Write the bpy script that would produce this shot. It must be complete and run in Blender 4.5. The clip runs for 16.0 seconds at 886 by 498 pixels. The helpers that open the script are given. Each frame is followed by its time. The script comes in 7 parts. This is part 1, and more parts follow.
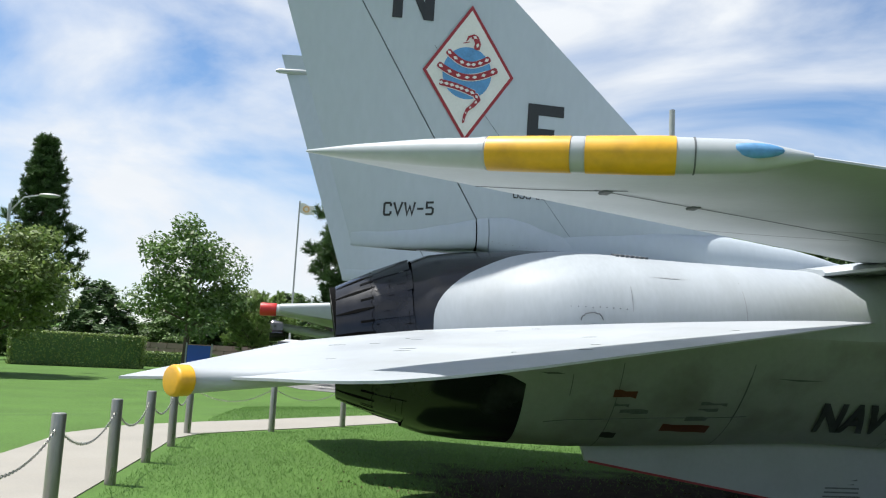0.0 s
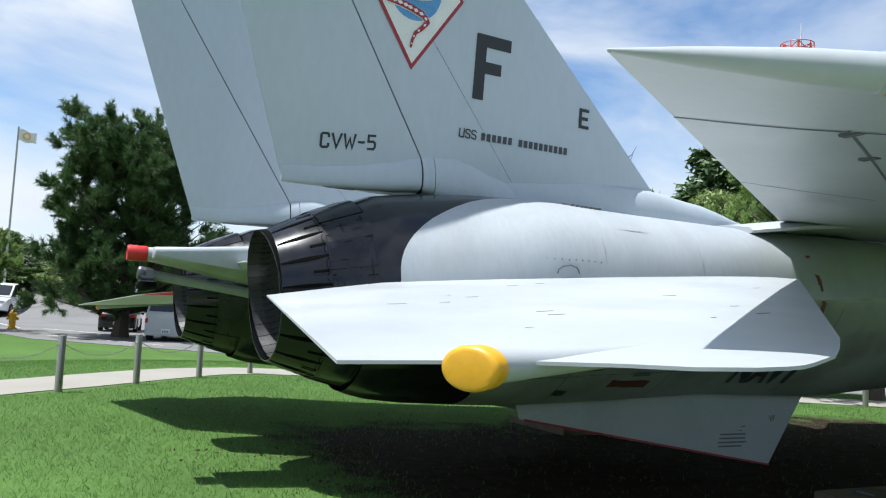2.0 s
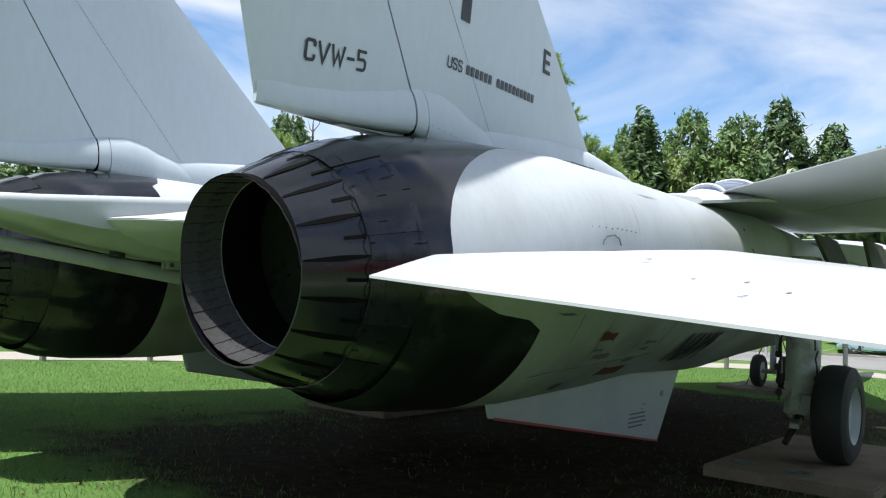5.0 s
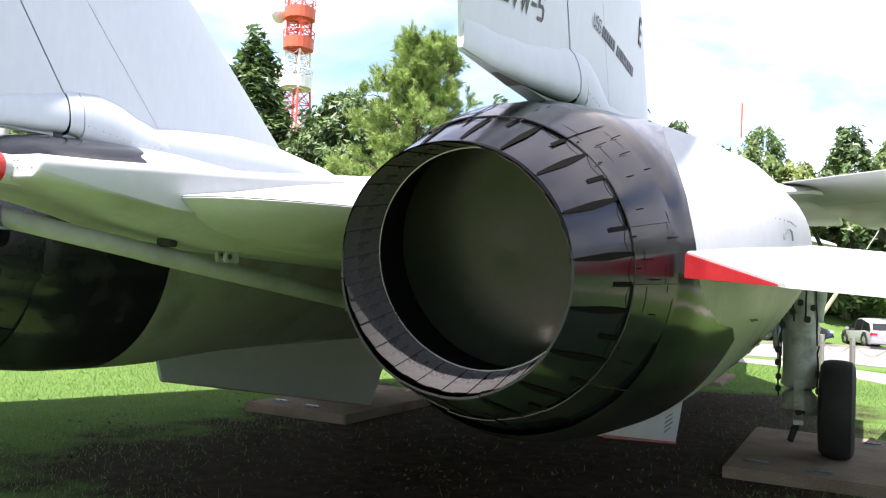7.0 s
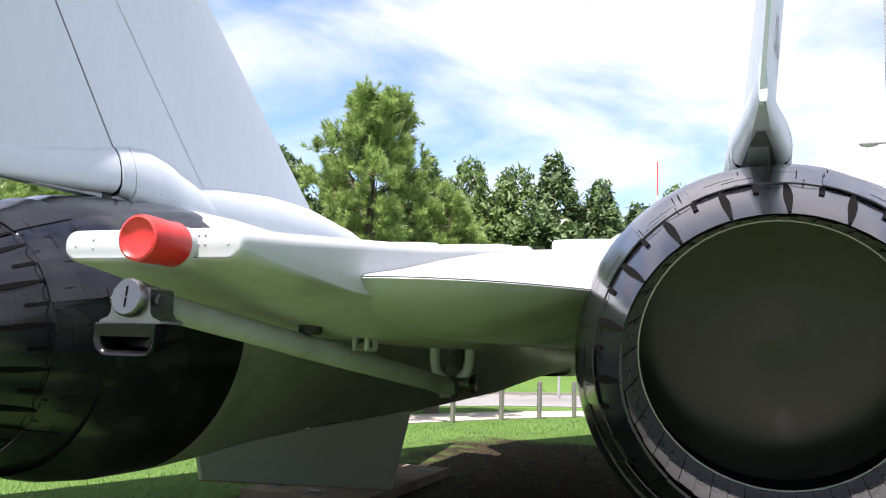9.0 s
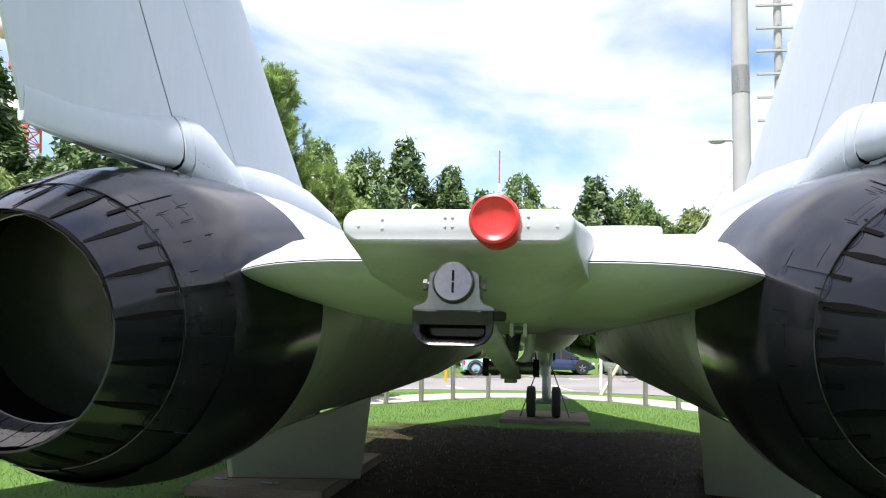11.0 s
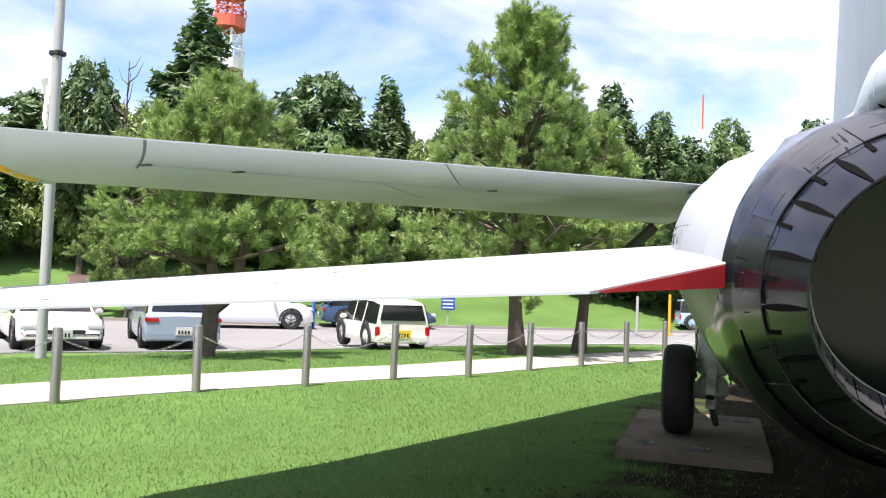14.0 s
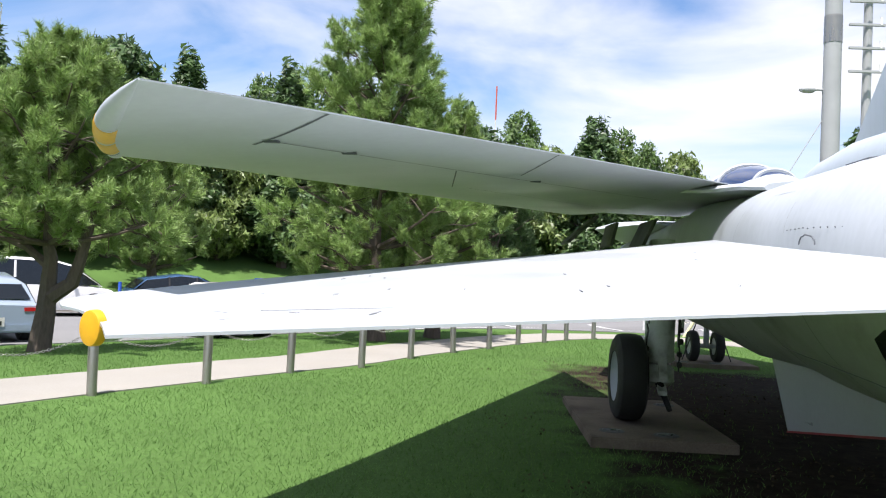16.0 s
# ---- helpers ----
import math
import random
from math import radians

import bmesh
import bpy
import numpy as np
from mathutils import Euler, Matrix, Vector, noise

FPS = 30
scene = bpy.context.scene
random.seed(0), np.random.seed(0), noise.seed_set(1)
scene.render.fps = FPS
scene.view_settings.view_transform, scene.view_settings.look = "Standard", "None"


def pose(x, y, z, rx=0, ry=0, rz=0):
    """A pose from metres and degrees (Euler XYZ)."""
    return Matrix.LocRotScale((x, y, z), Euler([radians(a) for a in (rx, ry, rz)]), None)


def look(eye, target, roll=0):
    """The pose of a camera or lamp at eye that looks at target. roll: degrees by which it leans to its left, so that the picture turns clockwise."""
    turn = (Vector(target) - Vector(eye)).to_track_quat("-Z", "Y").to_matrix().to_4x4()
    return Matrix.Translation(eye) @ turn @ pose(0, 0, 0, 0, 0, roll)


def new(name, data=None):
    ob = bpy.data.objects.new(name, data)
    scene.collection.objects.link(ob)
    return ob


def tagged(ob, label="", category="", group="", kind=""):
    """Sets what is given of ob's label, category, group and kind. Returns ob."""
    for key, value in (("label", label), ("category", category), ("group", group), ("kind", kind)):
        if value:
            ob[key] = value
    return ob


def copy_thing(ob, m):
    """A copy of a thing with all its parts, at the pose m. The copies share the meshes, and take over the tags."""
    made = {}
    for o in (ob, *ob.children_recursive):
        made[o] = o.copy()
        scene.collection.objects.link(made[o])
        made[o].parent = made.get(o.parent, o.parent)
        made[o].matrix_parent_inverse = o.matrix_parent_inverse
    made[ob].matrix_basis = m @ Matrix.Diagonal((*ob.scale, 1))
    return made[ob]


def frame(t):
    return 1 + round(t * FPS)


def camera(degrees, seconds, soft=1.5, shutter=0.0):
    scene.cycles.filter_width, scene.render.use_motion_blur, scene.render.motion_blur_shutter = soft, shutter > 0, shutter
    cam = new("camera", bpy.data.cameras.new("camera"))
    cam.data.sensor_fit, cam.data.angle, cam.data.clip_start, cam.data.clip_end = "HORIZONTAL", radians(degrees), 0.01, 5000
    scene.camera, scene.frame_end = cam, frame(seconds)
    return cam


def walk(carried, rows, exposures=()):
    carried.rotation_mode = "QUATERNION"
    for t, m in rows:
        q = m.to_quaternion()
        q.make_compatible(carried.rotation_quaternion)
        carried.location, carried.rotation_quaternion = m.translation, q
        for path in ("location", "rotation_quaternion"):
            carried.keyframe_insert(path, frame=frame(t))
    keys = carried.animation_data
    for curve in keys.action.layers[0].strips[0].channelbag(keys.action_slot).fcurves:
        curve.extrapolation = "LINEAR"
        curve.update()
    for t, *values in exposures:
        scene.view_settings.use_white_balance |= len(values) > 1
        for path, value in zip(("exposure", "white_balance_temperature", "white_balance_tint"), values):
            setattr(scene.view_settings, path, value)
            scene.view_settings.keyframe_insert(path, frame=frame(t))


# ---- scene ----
cam = camera(56.33, 16.0, soft=1.15)
PATH = [
    (0.0, pose(7.552, 0.364, 1.335, 97.378, -2.994, 81.875)),
    (0.5, pose(7.338, 0.075, 1.333, 96.749, -3.166, 78.006)),
    (1.0, pose(7.096, -0.241, 1.326, 96.014, -2.784, 73.454)),
    (1.5, pose(6.787, -0.547, 1.325, 95.265, -3.493, 68.226)),
    (2.0, pose(6.501, -0.841, 1.327, 94.572, -2.958, 63.283)),
    (2.5, pose(6.207, -1.130, 1.313, 94.020, -1.990, 58.116)),
    (3.0, pose(5.832, -1.291, 1.337, 93.354, -2.417, 54.014)),
    (3.5, pose(5.445, -1.428, 1.331, 93.110, -2.225, 49.860)),
    (4.0, pose(5.002, -1.522, 1.332, 93.080, -2.225, 45.480)),
    (4.2, pose(4.870, -1.550, 1.334, 93.150, -2.240, 44.150)),
    (6.5, pose(3.078, -1.817, 1.315, 92.723, -3.143, 28.913)),
    (7.0, pose(2.668, -1.841, 1.333, 92.745, -2.760, 26.600)),
    (7.5, pose(2.297, -1.877, 1.368, 93.455, -2.470, 24.847)),
    (8.0, pose(1.966, -1.833, 1.414, 94.720, -2.090, 23.940)),
    (8.5, pose(1.722, -1.776, 1.428, 96.513, -2.083, 22.832)),
    (11.0, pose(0.252, -2.033, 1.399, 96.055, -1.179, 7.996)),
    (11.5, pose(-0.091, -2.056, 1.401, 95.454, -0.566, 10.057)),
    (12.0, pose(-0.497, -2.095, 1.390, 94.732, -1.033, 11.872)),
    (12.5, pose(-0.919, -2.083, 1.363, 93.990, -0.879, 14.223)),
    (13.0, pose(-1.351, -2.024, 1.387, 93.087, -1.306, 16.838)),
    (13.5, pose(-1.758, -2.064, 1.403, 92.455, -2.229, 18.336)),
    (14.0, pose(-2.172, -2.125, 1.391, 92.277, -2.137, 18.577)),
    (14.5, pose(-2.598, -2.129, 1.391, 92.059, -2.144, 17.310)),
    (15.0, pose(-3.008, -2.151, 1.384, 91.810, -2.377, 14.326)),
    (15.5, pose(-3.548, -2.084, 1.403, 91.557, -2.773, 9.166)),
    (16.0, pose(-4.010, -2.124, 1.399, 91.657, -2.459, 2.484)),
]
EXPOSURES = [(0.0, 0.30, 6280, 9), (2.5, 0.32, 6000, 8), (4.0, 0.46, 6000, 9), (6.5, 1.20, 6800, 16), (7.0, 1.50, 6800, 20), (8.5, 1.20, 6700, 20), (11.0, 0.98, 6500, 16),
             (12.5, 1.16, 6600, 20), (14.5, 0.92, 6450, 20), (16.0, 0.60, 6250, 16)]
walk(cam, PATH, EXPOSURES)

# ---- sky, sun ----
SUN_DIR = Vector((-0.22, -0.72, 1.97)).normalized()
world = bpy.data.worlds.new("sky")
scene.world = world
world.use_nodes = True
wn, wl = world.node_tree.nodes, world.node_tree.links
wn.clear()
w_out = wn.new("ShaderNodeOutputWorld")
w_bg = wn.new("ShaderNodeBackground")
w_sky = wn.new("ShaderNodeTexSky")
w_sky.sky_type = "NISHITA"
w_sky.sun_disc = False
w_sky.sun_elevation = math.asin(SUN_DIR.z)
w_sky.sun_rotation = math.atan2(SUN_DIR.x, SUN_DIR.y)
w_sky.air_density, w_sky.dust_density, w_sky.ozone_density = 1.0, 0.3, 3.0
w_tc = wn.new("ShaderNodeTexCoord")
w_map = wn.new("ShaderNodeMapping")
w_map.inputs["Scale"].default_value = (1.0, 1.3, 3.4)
w_map.inputs["Rotation"].default_value = (0.12, 0.10, 0.5)
w_n = wn.new("ShaderNodeTexNoise")
w_n.inputs["Scale"].default_value, w_n.inputs["Detail"].default_value = 1.9, 9.0
w_n.inputs["Roughness"].default_value, w_n.inputs["Distortion"].default_value = 0.52, 0.5
w_r = wn.new("ShaderNodeValToRGB")
w_r.color_ramp.elements[0].position, w_r.color_ramp.elements[1].position = 0.37, 0.63
w_mix = wn.new("ShaderNodeMix")
w_mix.data_type = "RGBA"
w_n2 = wn.new("ShaderNodeTexNoise")
w_n2.inputs["Scale"].default_value, w_n2.inputs["Detail"].default_value = 4.5, 8.0
w_c = wn.new("ShaderNodeMix")
w_c.data_type = "RGBA"
w_c.inputs[6].default_value, w_c.inputs[7].default_value = (12.0, 12.4, 13.0, 1), (15.2, 15.3, 15.4, 1)
wl.new(w_map.outputs["Vector"], w_n2.inputs["Vector"])
wl.new(w_n2.outputs["Fac"], w_c.inputs[0])
wl.new(w_c.outputs[2], w_mix.inputs[7])
wl.new(w_tc.outputs["Generated"], w_map.inputs["Vector"])
wl.new(w_map.outputs["Vector"], w_n.inputs["Vector"])
wl.new(w_n.outputs["Fac"], w_r.inputs["Fac"])
wl.new(w_r.outputs["Color"], w_mix.inputs[0])
w_hs = wn.new("ShaderNodeHueSaturation")
w_hs.inputs["Saturation"].default_value, w_hs.inputs["Value"].default_value = 1.06, 2.25
wl.new(w_sky.outputs["Color"], w_hs.inputs["Color"])
wl.new(w_hs.outputs["Color"], w_mix.inputs[6])
wl.new(w_mix.outputs[2], w_bg.inputs["Color"])
w_bg.inputs["Strength"].default_value = 0.054
wl.new(w_bg.outputs["Background"], w_out.inputs["Surface"])
sun = new("sun", bpy.data.lights.new("sun", "SUN"))
sun.data.energy, sun.data.angle, sun.data.color = 5.9, radians(0.55), (1.0, 0.95, 0.87)
sun.matrix_world = look(SUN_DIR * 60, (0, 0, 0))


# ---- materials ----
def material(name, colour, rough=0.5, metal=0.0, vary=0.1, scale=6.0, fine=60.0, bump=0.0, bump_scale=80.0, stain=None, stain_amount=0.0,
             stain_scale=2.0, stretch=(1, 1, 1), coat=0.0, rough_vary=0.1, spec=0.5, per_object=0.0, translucent=0.0, island=0.0):
    m = bpy.data.materials.new(name)
    m.use_nodes = True
    n, l = m.node_tree.nodes, m.node_tree.links
    b = n["Principled BSDF"]
    tc = n.new("ShaderNodeTexCoord")
    mp = n.new("ShaderNodeMapping")
    mp.inputs["Scale"].default_value = stretch
    l.new(tc.outputs["Object"], mp.inputs["Vector"])

    def tex(s, detail=6.0):
        t = n.new("ShaderNodeTexNoise")
        t.inputs["Scale"].default_value, t.inputs["Detail"].default_value = s, detail
        l.new(mp.outputs["Vector"], t.inputs["Vector"])
        return t

    big, small = tex(scale), tex(fine, 3.0)
    add = n.new("ShaderNodeMath")
    add.operation = "ADD"
    l.new(big.outputs["Fac"], add.inputs[0])
    l.new(small.outputs["Fac"], add.inputs[1])
    mr = n.new("ShaderNodeMapRange")
    mr.inputs["From Min"].default_value, mr.inputs["From Max"].default_value = 0.6, 1.4
    mr.inputs["To Min"].default_value, mr.inputs["To Max"].default_value = 1 - vary, 1 + vary
    l.new(add.outputs[0], mr.inputs["Value"])
    value = mr.outputs["Result"]
    for amount, node, out in ((per_object, "ShaderNodeObjectInfo", "Random"), (island, "ShaderNodeNewGeometry", "Random Per Island")):
        if amount:
            oi = n.new(node)
            r2 = n.new("ShaderNodeMapRange")
            r2.inputs["To Min"].default_value, r2.inputs["To Max"].default_value = 1 - amount, 1 + amount
            l.new(oi.outputs[out], r2.inputs["Value"])
            mu = n.new("ShaderNodeMath")
            mu.operation = "MULTIPLY"
            l.new(value, mu.inputs[0])
            l.new(r2.outputs["Result"], mu.inputs[1])
            value = mu.outputs[0]
    vm = n.new("ShaderNodeVectorMath")
    vm.operation = "SCALE"
    vm.inputs[0].default_value = colour[:3]
    l.new(value, vm.inputs["Scale"])
    col = vm.outputs["Vector"]
    if stain:
        st = tex(stain_scale, 8.0)
        rp = n.new("ShaderNodeMapRange")
        rp.inputs["From Min"].default_value, rp.inputs["From Max"].default_value = 0.5, 0.72
        rp.inputs["To Max"].default_value = stain_amount
        l.new(st.outputs["Fac"], rp.inputs["Value"])
        mx = n.new("ShaderNodeMix")
        mx.data_type = "RGBA"
        mx.inputs[7].default_value = (*stain[:3], 1)
        l.new(rp.outputs["Result"], mx.inputs[0])
        l.new(col, mx.inputs[6])
        col = mx.outputs[2]
    l.new(col, b.inputs["Base Color"])
    rr = n.new("ShaderNodeMapRange")
    rr.inputs["From Min"].default_value, rr.inputs["From Max"].default_value = 0.3, 0.7
    rr.inputs["To Min"].default_value, rr.inputs["To Max"].default_value = max(rough - rough_vary, 0.03), min(rough + rough_vary, 1)
    l.new(big.outputs["Fac"], rr.inputs["Value"])
    l.new(rr.outputs["Result"], b.inputs["Roughness"])
    b.inputs["Metallic"].default_value = metal
    b.inputs["Specular IOR Level"].default_value = spec
    b.inputs["Coat Weight"].default_value = coat
    if bump:
        bp = n.new("ShaderNodeBump")
        bp.inputs["Strength"].default_value, bp.inputs["Distance"].default_value = bump, 0.01
        bt = tex(bump_scale, 5.0)
        l.new(bt.outputs["Fac"], bp.inputs["Height"])
        l.new(bp.outputs["Normal"], b.inputs["Normal"])
    if translucent:
        tr = n.new("ShaderNodeBsdfTranslucent")
        l.new(col, tr.inputs["Color"])
        ms = n.new("ShaderNodeMixShader")
        ms.inputs[0].default_value = translucent
        l.new(b.outputs["BSDF"], ms.inputs[1])
        l.new(tr.outputs["BSDF"], ms.inputs[2])
        l.new(ms.outputs["Shader"], n["Material Output"].inputs["Surface"])
    return m


M_GREY = material("light_grey_paint", (0.40, 0.43, 0.455), 0.42, vary=0.06, scale=1.3, fine=25, bump=0.05, bump_scale=5, stain=(0.30, 0.32, 0.33), stain_amount=0.35, stain_scale=1.6)
M_FIN = material("blue_grey_paint", (0.415, 0.465, 0.51), 0.45, vary=0.05, scale=1.2, fine=22, bump=0.04, bump_scale=4, stain=(0.34, 0.38, 0.41), stain_amount=0.4, stain_scale=1.2, stretch=(1, 1, 0.35))
M_WHITE = material("pale_grey_paint", (0.40, 0.425, 0.45), 0.40, vary=0.05, scale=1.5, fine=28, bump=0.05, bump_scale=5, stain=(0.36, 0.375, 0.38), stain_amount=0.4, stain_scale=2.3)
# darker than M_GREY: underside shade put into the grey, with grime as stains
M_BELLY = material("shaded_grimy_belly_grey", (0.33, 0.355, 0.345), 0.45, vary=0.08, scale=2.0, fine=25, bump=0.05, bump_scale=6, stain=(0.13, 0.125, 0.10), stain_amount=0.6, stain_scale=2.2)
M_BLACK = material("glossy_black_paint", (0.008, 0.0088, 0.012), 0.17, spec=0.42, vary=0.25, scale=3, fine=30, bump=0.06, bump_scale=7, stain=(0.05, 0.05, 0.055), stain_amount=0.5, stain_scale=4, coat=0.08, rough_vary=0.07)
M_PETAL = material("black_nozzle_metal", (0.009, 0.0098, 0.014), 0.20, spec=0.40, vary=0.3, scale=5, fine=40, bump=0.05, bump_scale=12, stain=(0.03, 0.03, 0.034), stain_amount=0.4, stain_scale=6, coat=0.05, rough_vary=0.06, per_object=0.08)
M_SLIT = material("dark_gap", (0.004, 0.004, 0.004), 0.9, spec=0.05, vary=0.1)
M_LINER = material("grey_liner_metal", (0.095, 0.096, 0.102), 0.34, metal=0.45, vary=0.35, scale=7, fine=50, bump=0.12, bump_scale=20, stain=(0.06, 0.058, 0.054), stain_amount=0.5, stain_scale=12)
M_COVER = material("dark_olive_cover", (0.013, 0.017, 0.012), 0.20, spec=0.33, vary=0.2, scale=3, fine=30, bump=0.02, bump_scale=4, stain=(0.022, 0.025, 0.022), stain_amount=0.5, stain_scale=5, rough_vary=0.06)
M_RED = material("red_paint", (0.42, 0.022, 0.028), 0.45, vary=0.15, scale=6, fine=50, bump=0.1, bump_scale=20)
M_CAP = material("red_cover_vinyl", (0.50, 0.025, 0.022), 0.33, vary=0.12, scale=7, fine=40, bump=0.25, bump_scale=14, stain=(0.30, 0.02, 0.02), stain_amount=0.5, stain_scale=8)
M_YELLOW = material("yellow_paint", (0.72, 0.38, 0.012), 0.42, vary=0.10, scale=5, fine=40, bump=0.06, bump_scale=14, stain=(0.42, 0.22, 0.02), stain_amount=0.45, stain_scale=9)
M_INK = material("black_marking", (0.02, 0.022, 0.025), 0.5, vary=0.15)
M_NAVY = material("dark_grey_marking", (0.045, 0.05, 0.06), 0.5, vary=0.2, scale=14)
M_SMALL = material("small_grey_marking", (0.13, 0.14, 0.15), 0.6, vary=0.3, scale=30)
M_BORDER = material("dark_red_marking", (0.28, 0.02, 0.03), 0.5, vary=0.15)
M_EMBLEM = material("emblem_white", (0.66, 0.66, 0.63), 0.5, vary=0.06)
M_BLUE = material("emblem_blue", (0.09, 0.26, 0.50), 0.5, vary=0.25, scale=9)
M_NAC = material("streaked_grey_paint", (0.38, 0.41, 0.435), 0.42, vary=0.08, scale=1.2, fine=22, bump=0.05, bump_scale=5, stain=(0.20, 0.205, 0.20), stain_amount=0.30, stain_scale=1.6, stretch=(0.8, 1.7, 0.55))
# grimy, and darkened to carry the shade under wing root and rudder foot
M_WELL = material("shaded_grimy_primer", (0.10, 0.105, 0.095), 0.7, vary=0.3, scale=4, stain=(0.04, 0.035, 0.03), stain_amount=0.6, stain_scale=5)
M_JAW = material("oily_black_steel", (0.005, 0.005, 0.006), 0.22, spec=0.3, vary=0.2, scale=8, bump=0.05, bump_scale=20)
M_CHROME = material("bright_cast_steel", (0.17, 0.17, 0.18), 0.34, metal=1.0, vary=0.15, scale=12, fine=80, bump=0.05)
M_DARKSTEEL = material("dark_bolt_steel", (0.10, 0.10, 0.10), 0.35, metal=0.7, vary=0.2, scale=12)
M_CHIP = material("scuffed_paint", (0.27, 0.28, 0.29), 0.6, vary=0.3, scale=30)
M_SEAM = material("panel_seam", (0.10, 0.11, 0.12), 0.7, vary=0.2)
M_STRUT = material("grey_green_strut_paint", (0.50, 0.54, 0.51), 0.42, vary=0.12, scale=8, fine=60, stain=(0.12, 0.11, 0.09), stain_amount=0.7, stain_scale=7)
M_STEEL = material("worn_steel", (0.30, 0.31, 0.31), 0.33, metal=0.8, vary=0.15, scale=10, fine=80, bump=0.05)
M_POST = material("brushed_steel", (0.34, 0.33, 0.30), 0.34, metal=0.75, vary=0.12, scale=8, fine=90, stretch=(1, 1, 0.2), bump=0.05, per_object=0.06)
M_TYRE = material("black_rubber", (0.016, 0.016, 0.016), 0.75, vary=0.2, bump=0.15, bump_scale=60)
M_PAD = material("weathered_concrete", (0.19, 0.155, 0.12), 0.95, spec=0.1, vary=0.25, scale=3, fine=60, bump=0.5, bump_scale=40, stain=(0.09, 0.07, 0.055), stain_amount=0.7, stain_scale=2.2)
M_PATH = material("pale_concrete", (0.29, 0.275, 0.245), 0.95, spec=0.15, vary=0.12, scale=1.2, fine=70, bump=0.4, bump_scale=60, stain=(0.30, 0.28, 0.24), stain_amount=0.5, stain_scale=1.5)
M_ROAD = material("asphalt", (0.19, 0.19, 0.19), 0.95, spec=0.15, vary=0.15, scale=0.5, fine=60, bump=0.3, bump_scale=80, stain=(0.10, 0.10, 0.10), stain_amount=0.5, stain_scale=0.3)
M_PAINT = material("road_paint", (0.62, 0.62, 0.60), 0.8, vary=0.1, scale=4)
M_BARK = material("bark", (0.095, 0.074, 0.058), 0.92, vary=0.35, scale=5, fine=30, bump=1.0, bump_scale=18, stretch=(1, 1, 0.35))
M_LEAF = material("broad_leaves", (0.105, 0.180, 0.045), 0.5, vary=0.25, scale=0.8, fine=5, island=0.35, translucent=0.3)
M_LEAF2 = material("light_leaves", (0.165, 0.230, 0.060), 0.5, vary=0.25, scale=0.8, fine=5, island=0.35, translucent=0.3)
M_LEAF3 = material("dark_leaves", (0.075, 0.135, 0.042), 0.5, vary=0.25, scale=0.8, fine=5, island=0.35, translucent=0.25)
M_NEEDLE = material("pine_needles", (0.235, 0.340, 0.100), 0.5, vary=0.25, scale=0.9, fine=5, island=0.35, translucent=0.25)
M_NEEDLE2 = material("dark_pine_needles", (0.065, 0.120, 0.036), 0.5, vary=0.25, scale=0.9, fine=5, island=0.4, translucent=0.2)
M_BLADE = material("grass_blades", (0.128, 0.236, 0.064), 0.7, vary=0.25, scale=0.7, fine=4, island=0.25, translucent=0.6, spec=0.2)
M_GLASS = material("tinted_glass", (0.012, 0.014, 0.015), 0.06, vary=0.1, rough_vary=0.02)
M_TRIM = material("black_plastic", (0.018, 0.018, 0.018), 0.5)
M_TOWER_R = material("tower_red", (0.60, 0.11, 0.06), 0.5, vary=0.1)
M_TOWER_W = material("tower_white", (0.72, 0.72, 0.70), 0.5, vary=0.08)
M_POLE = material("grey_pole", (0.36, 0.37, 0.37), 0.5, vary=0.12, scale=2)
M_FLAG = material("flag_cloth", (0.75, 0.74, 0.70), 0.8, vary=0.06)
M_SIGN = material("blue_sign", (0.02, 0.085, 0.42), 0.45, vary=0.08)
M_RUST = material("faded_red_brown_marking", (0.13, 0.035, 0.022), 0.6, vary=0.3, scale=12)
M_CANOPY = material("canopy_glass", (0.02, 0.04, 0.11), 0.08, vary=0.1, rough_vary=0.02, coat=0.5)
M_WALL = material("brown_wall", (0.27, 0.20, 0.16), 0.9, vary=0.2, scale=1.5, bump=0.4, bump_scale=20)


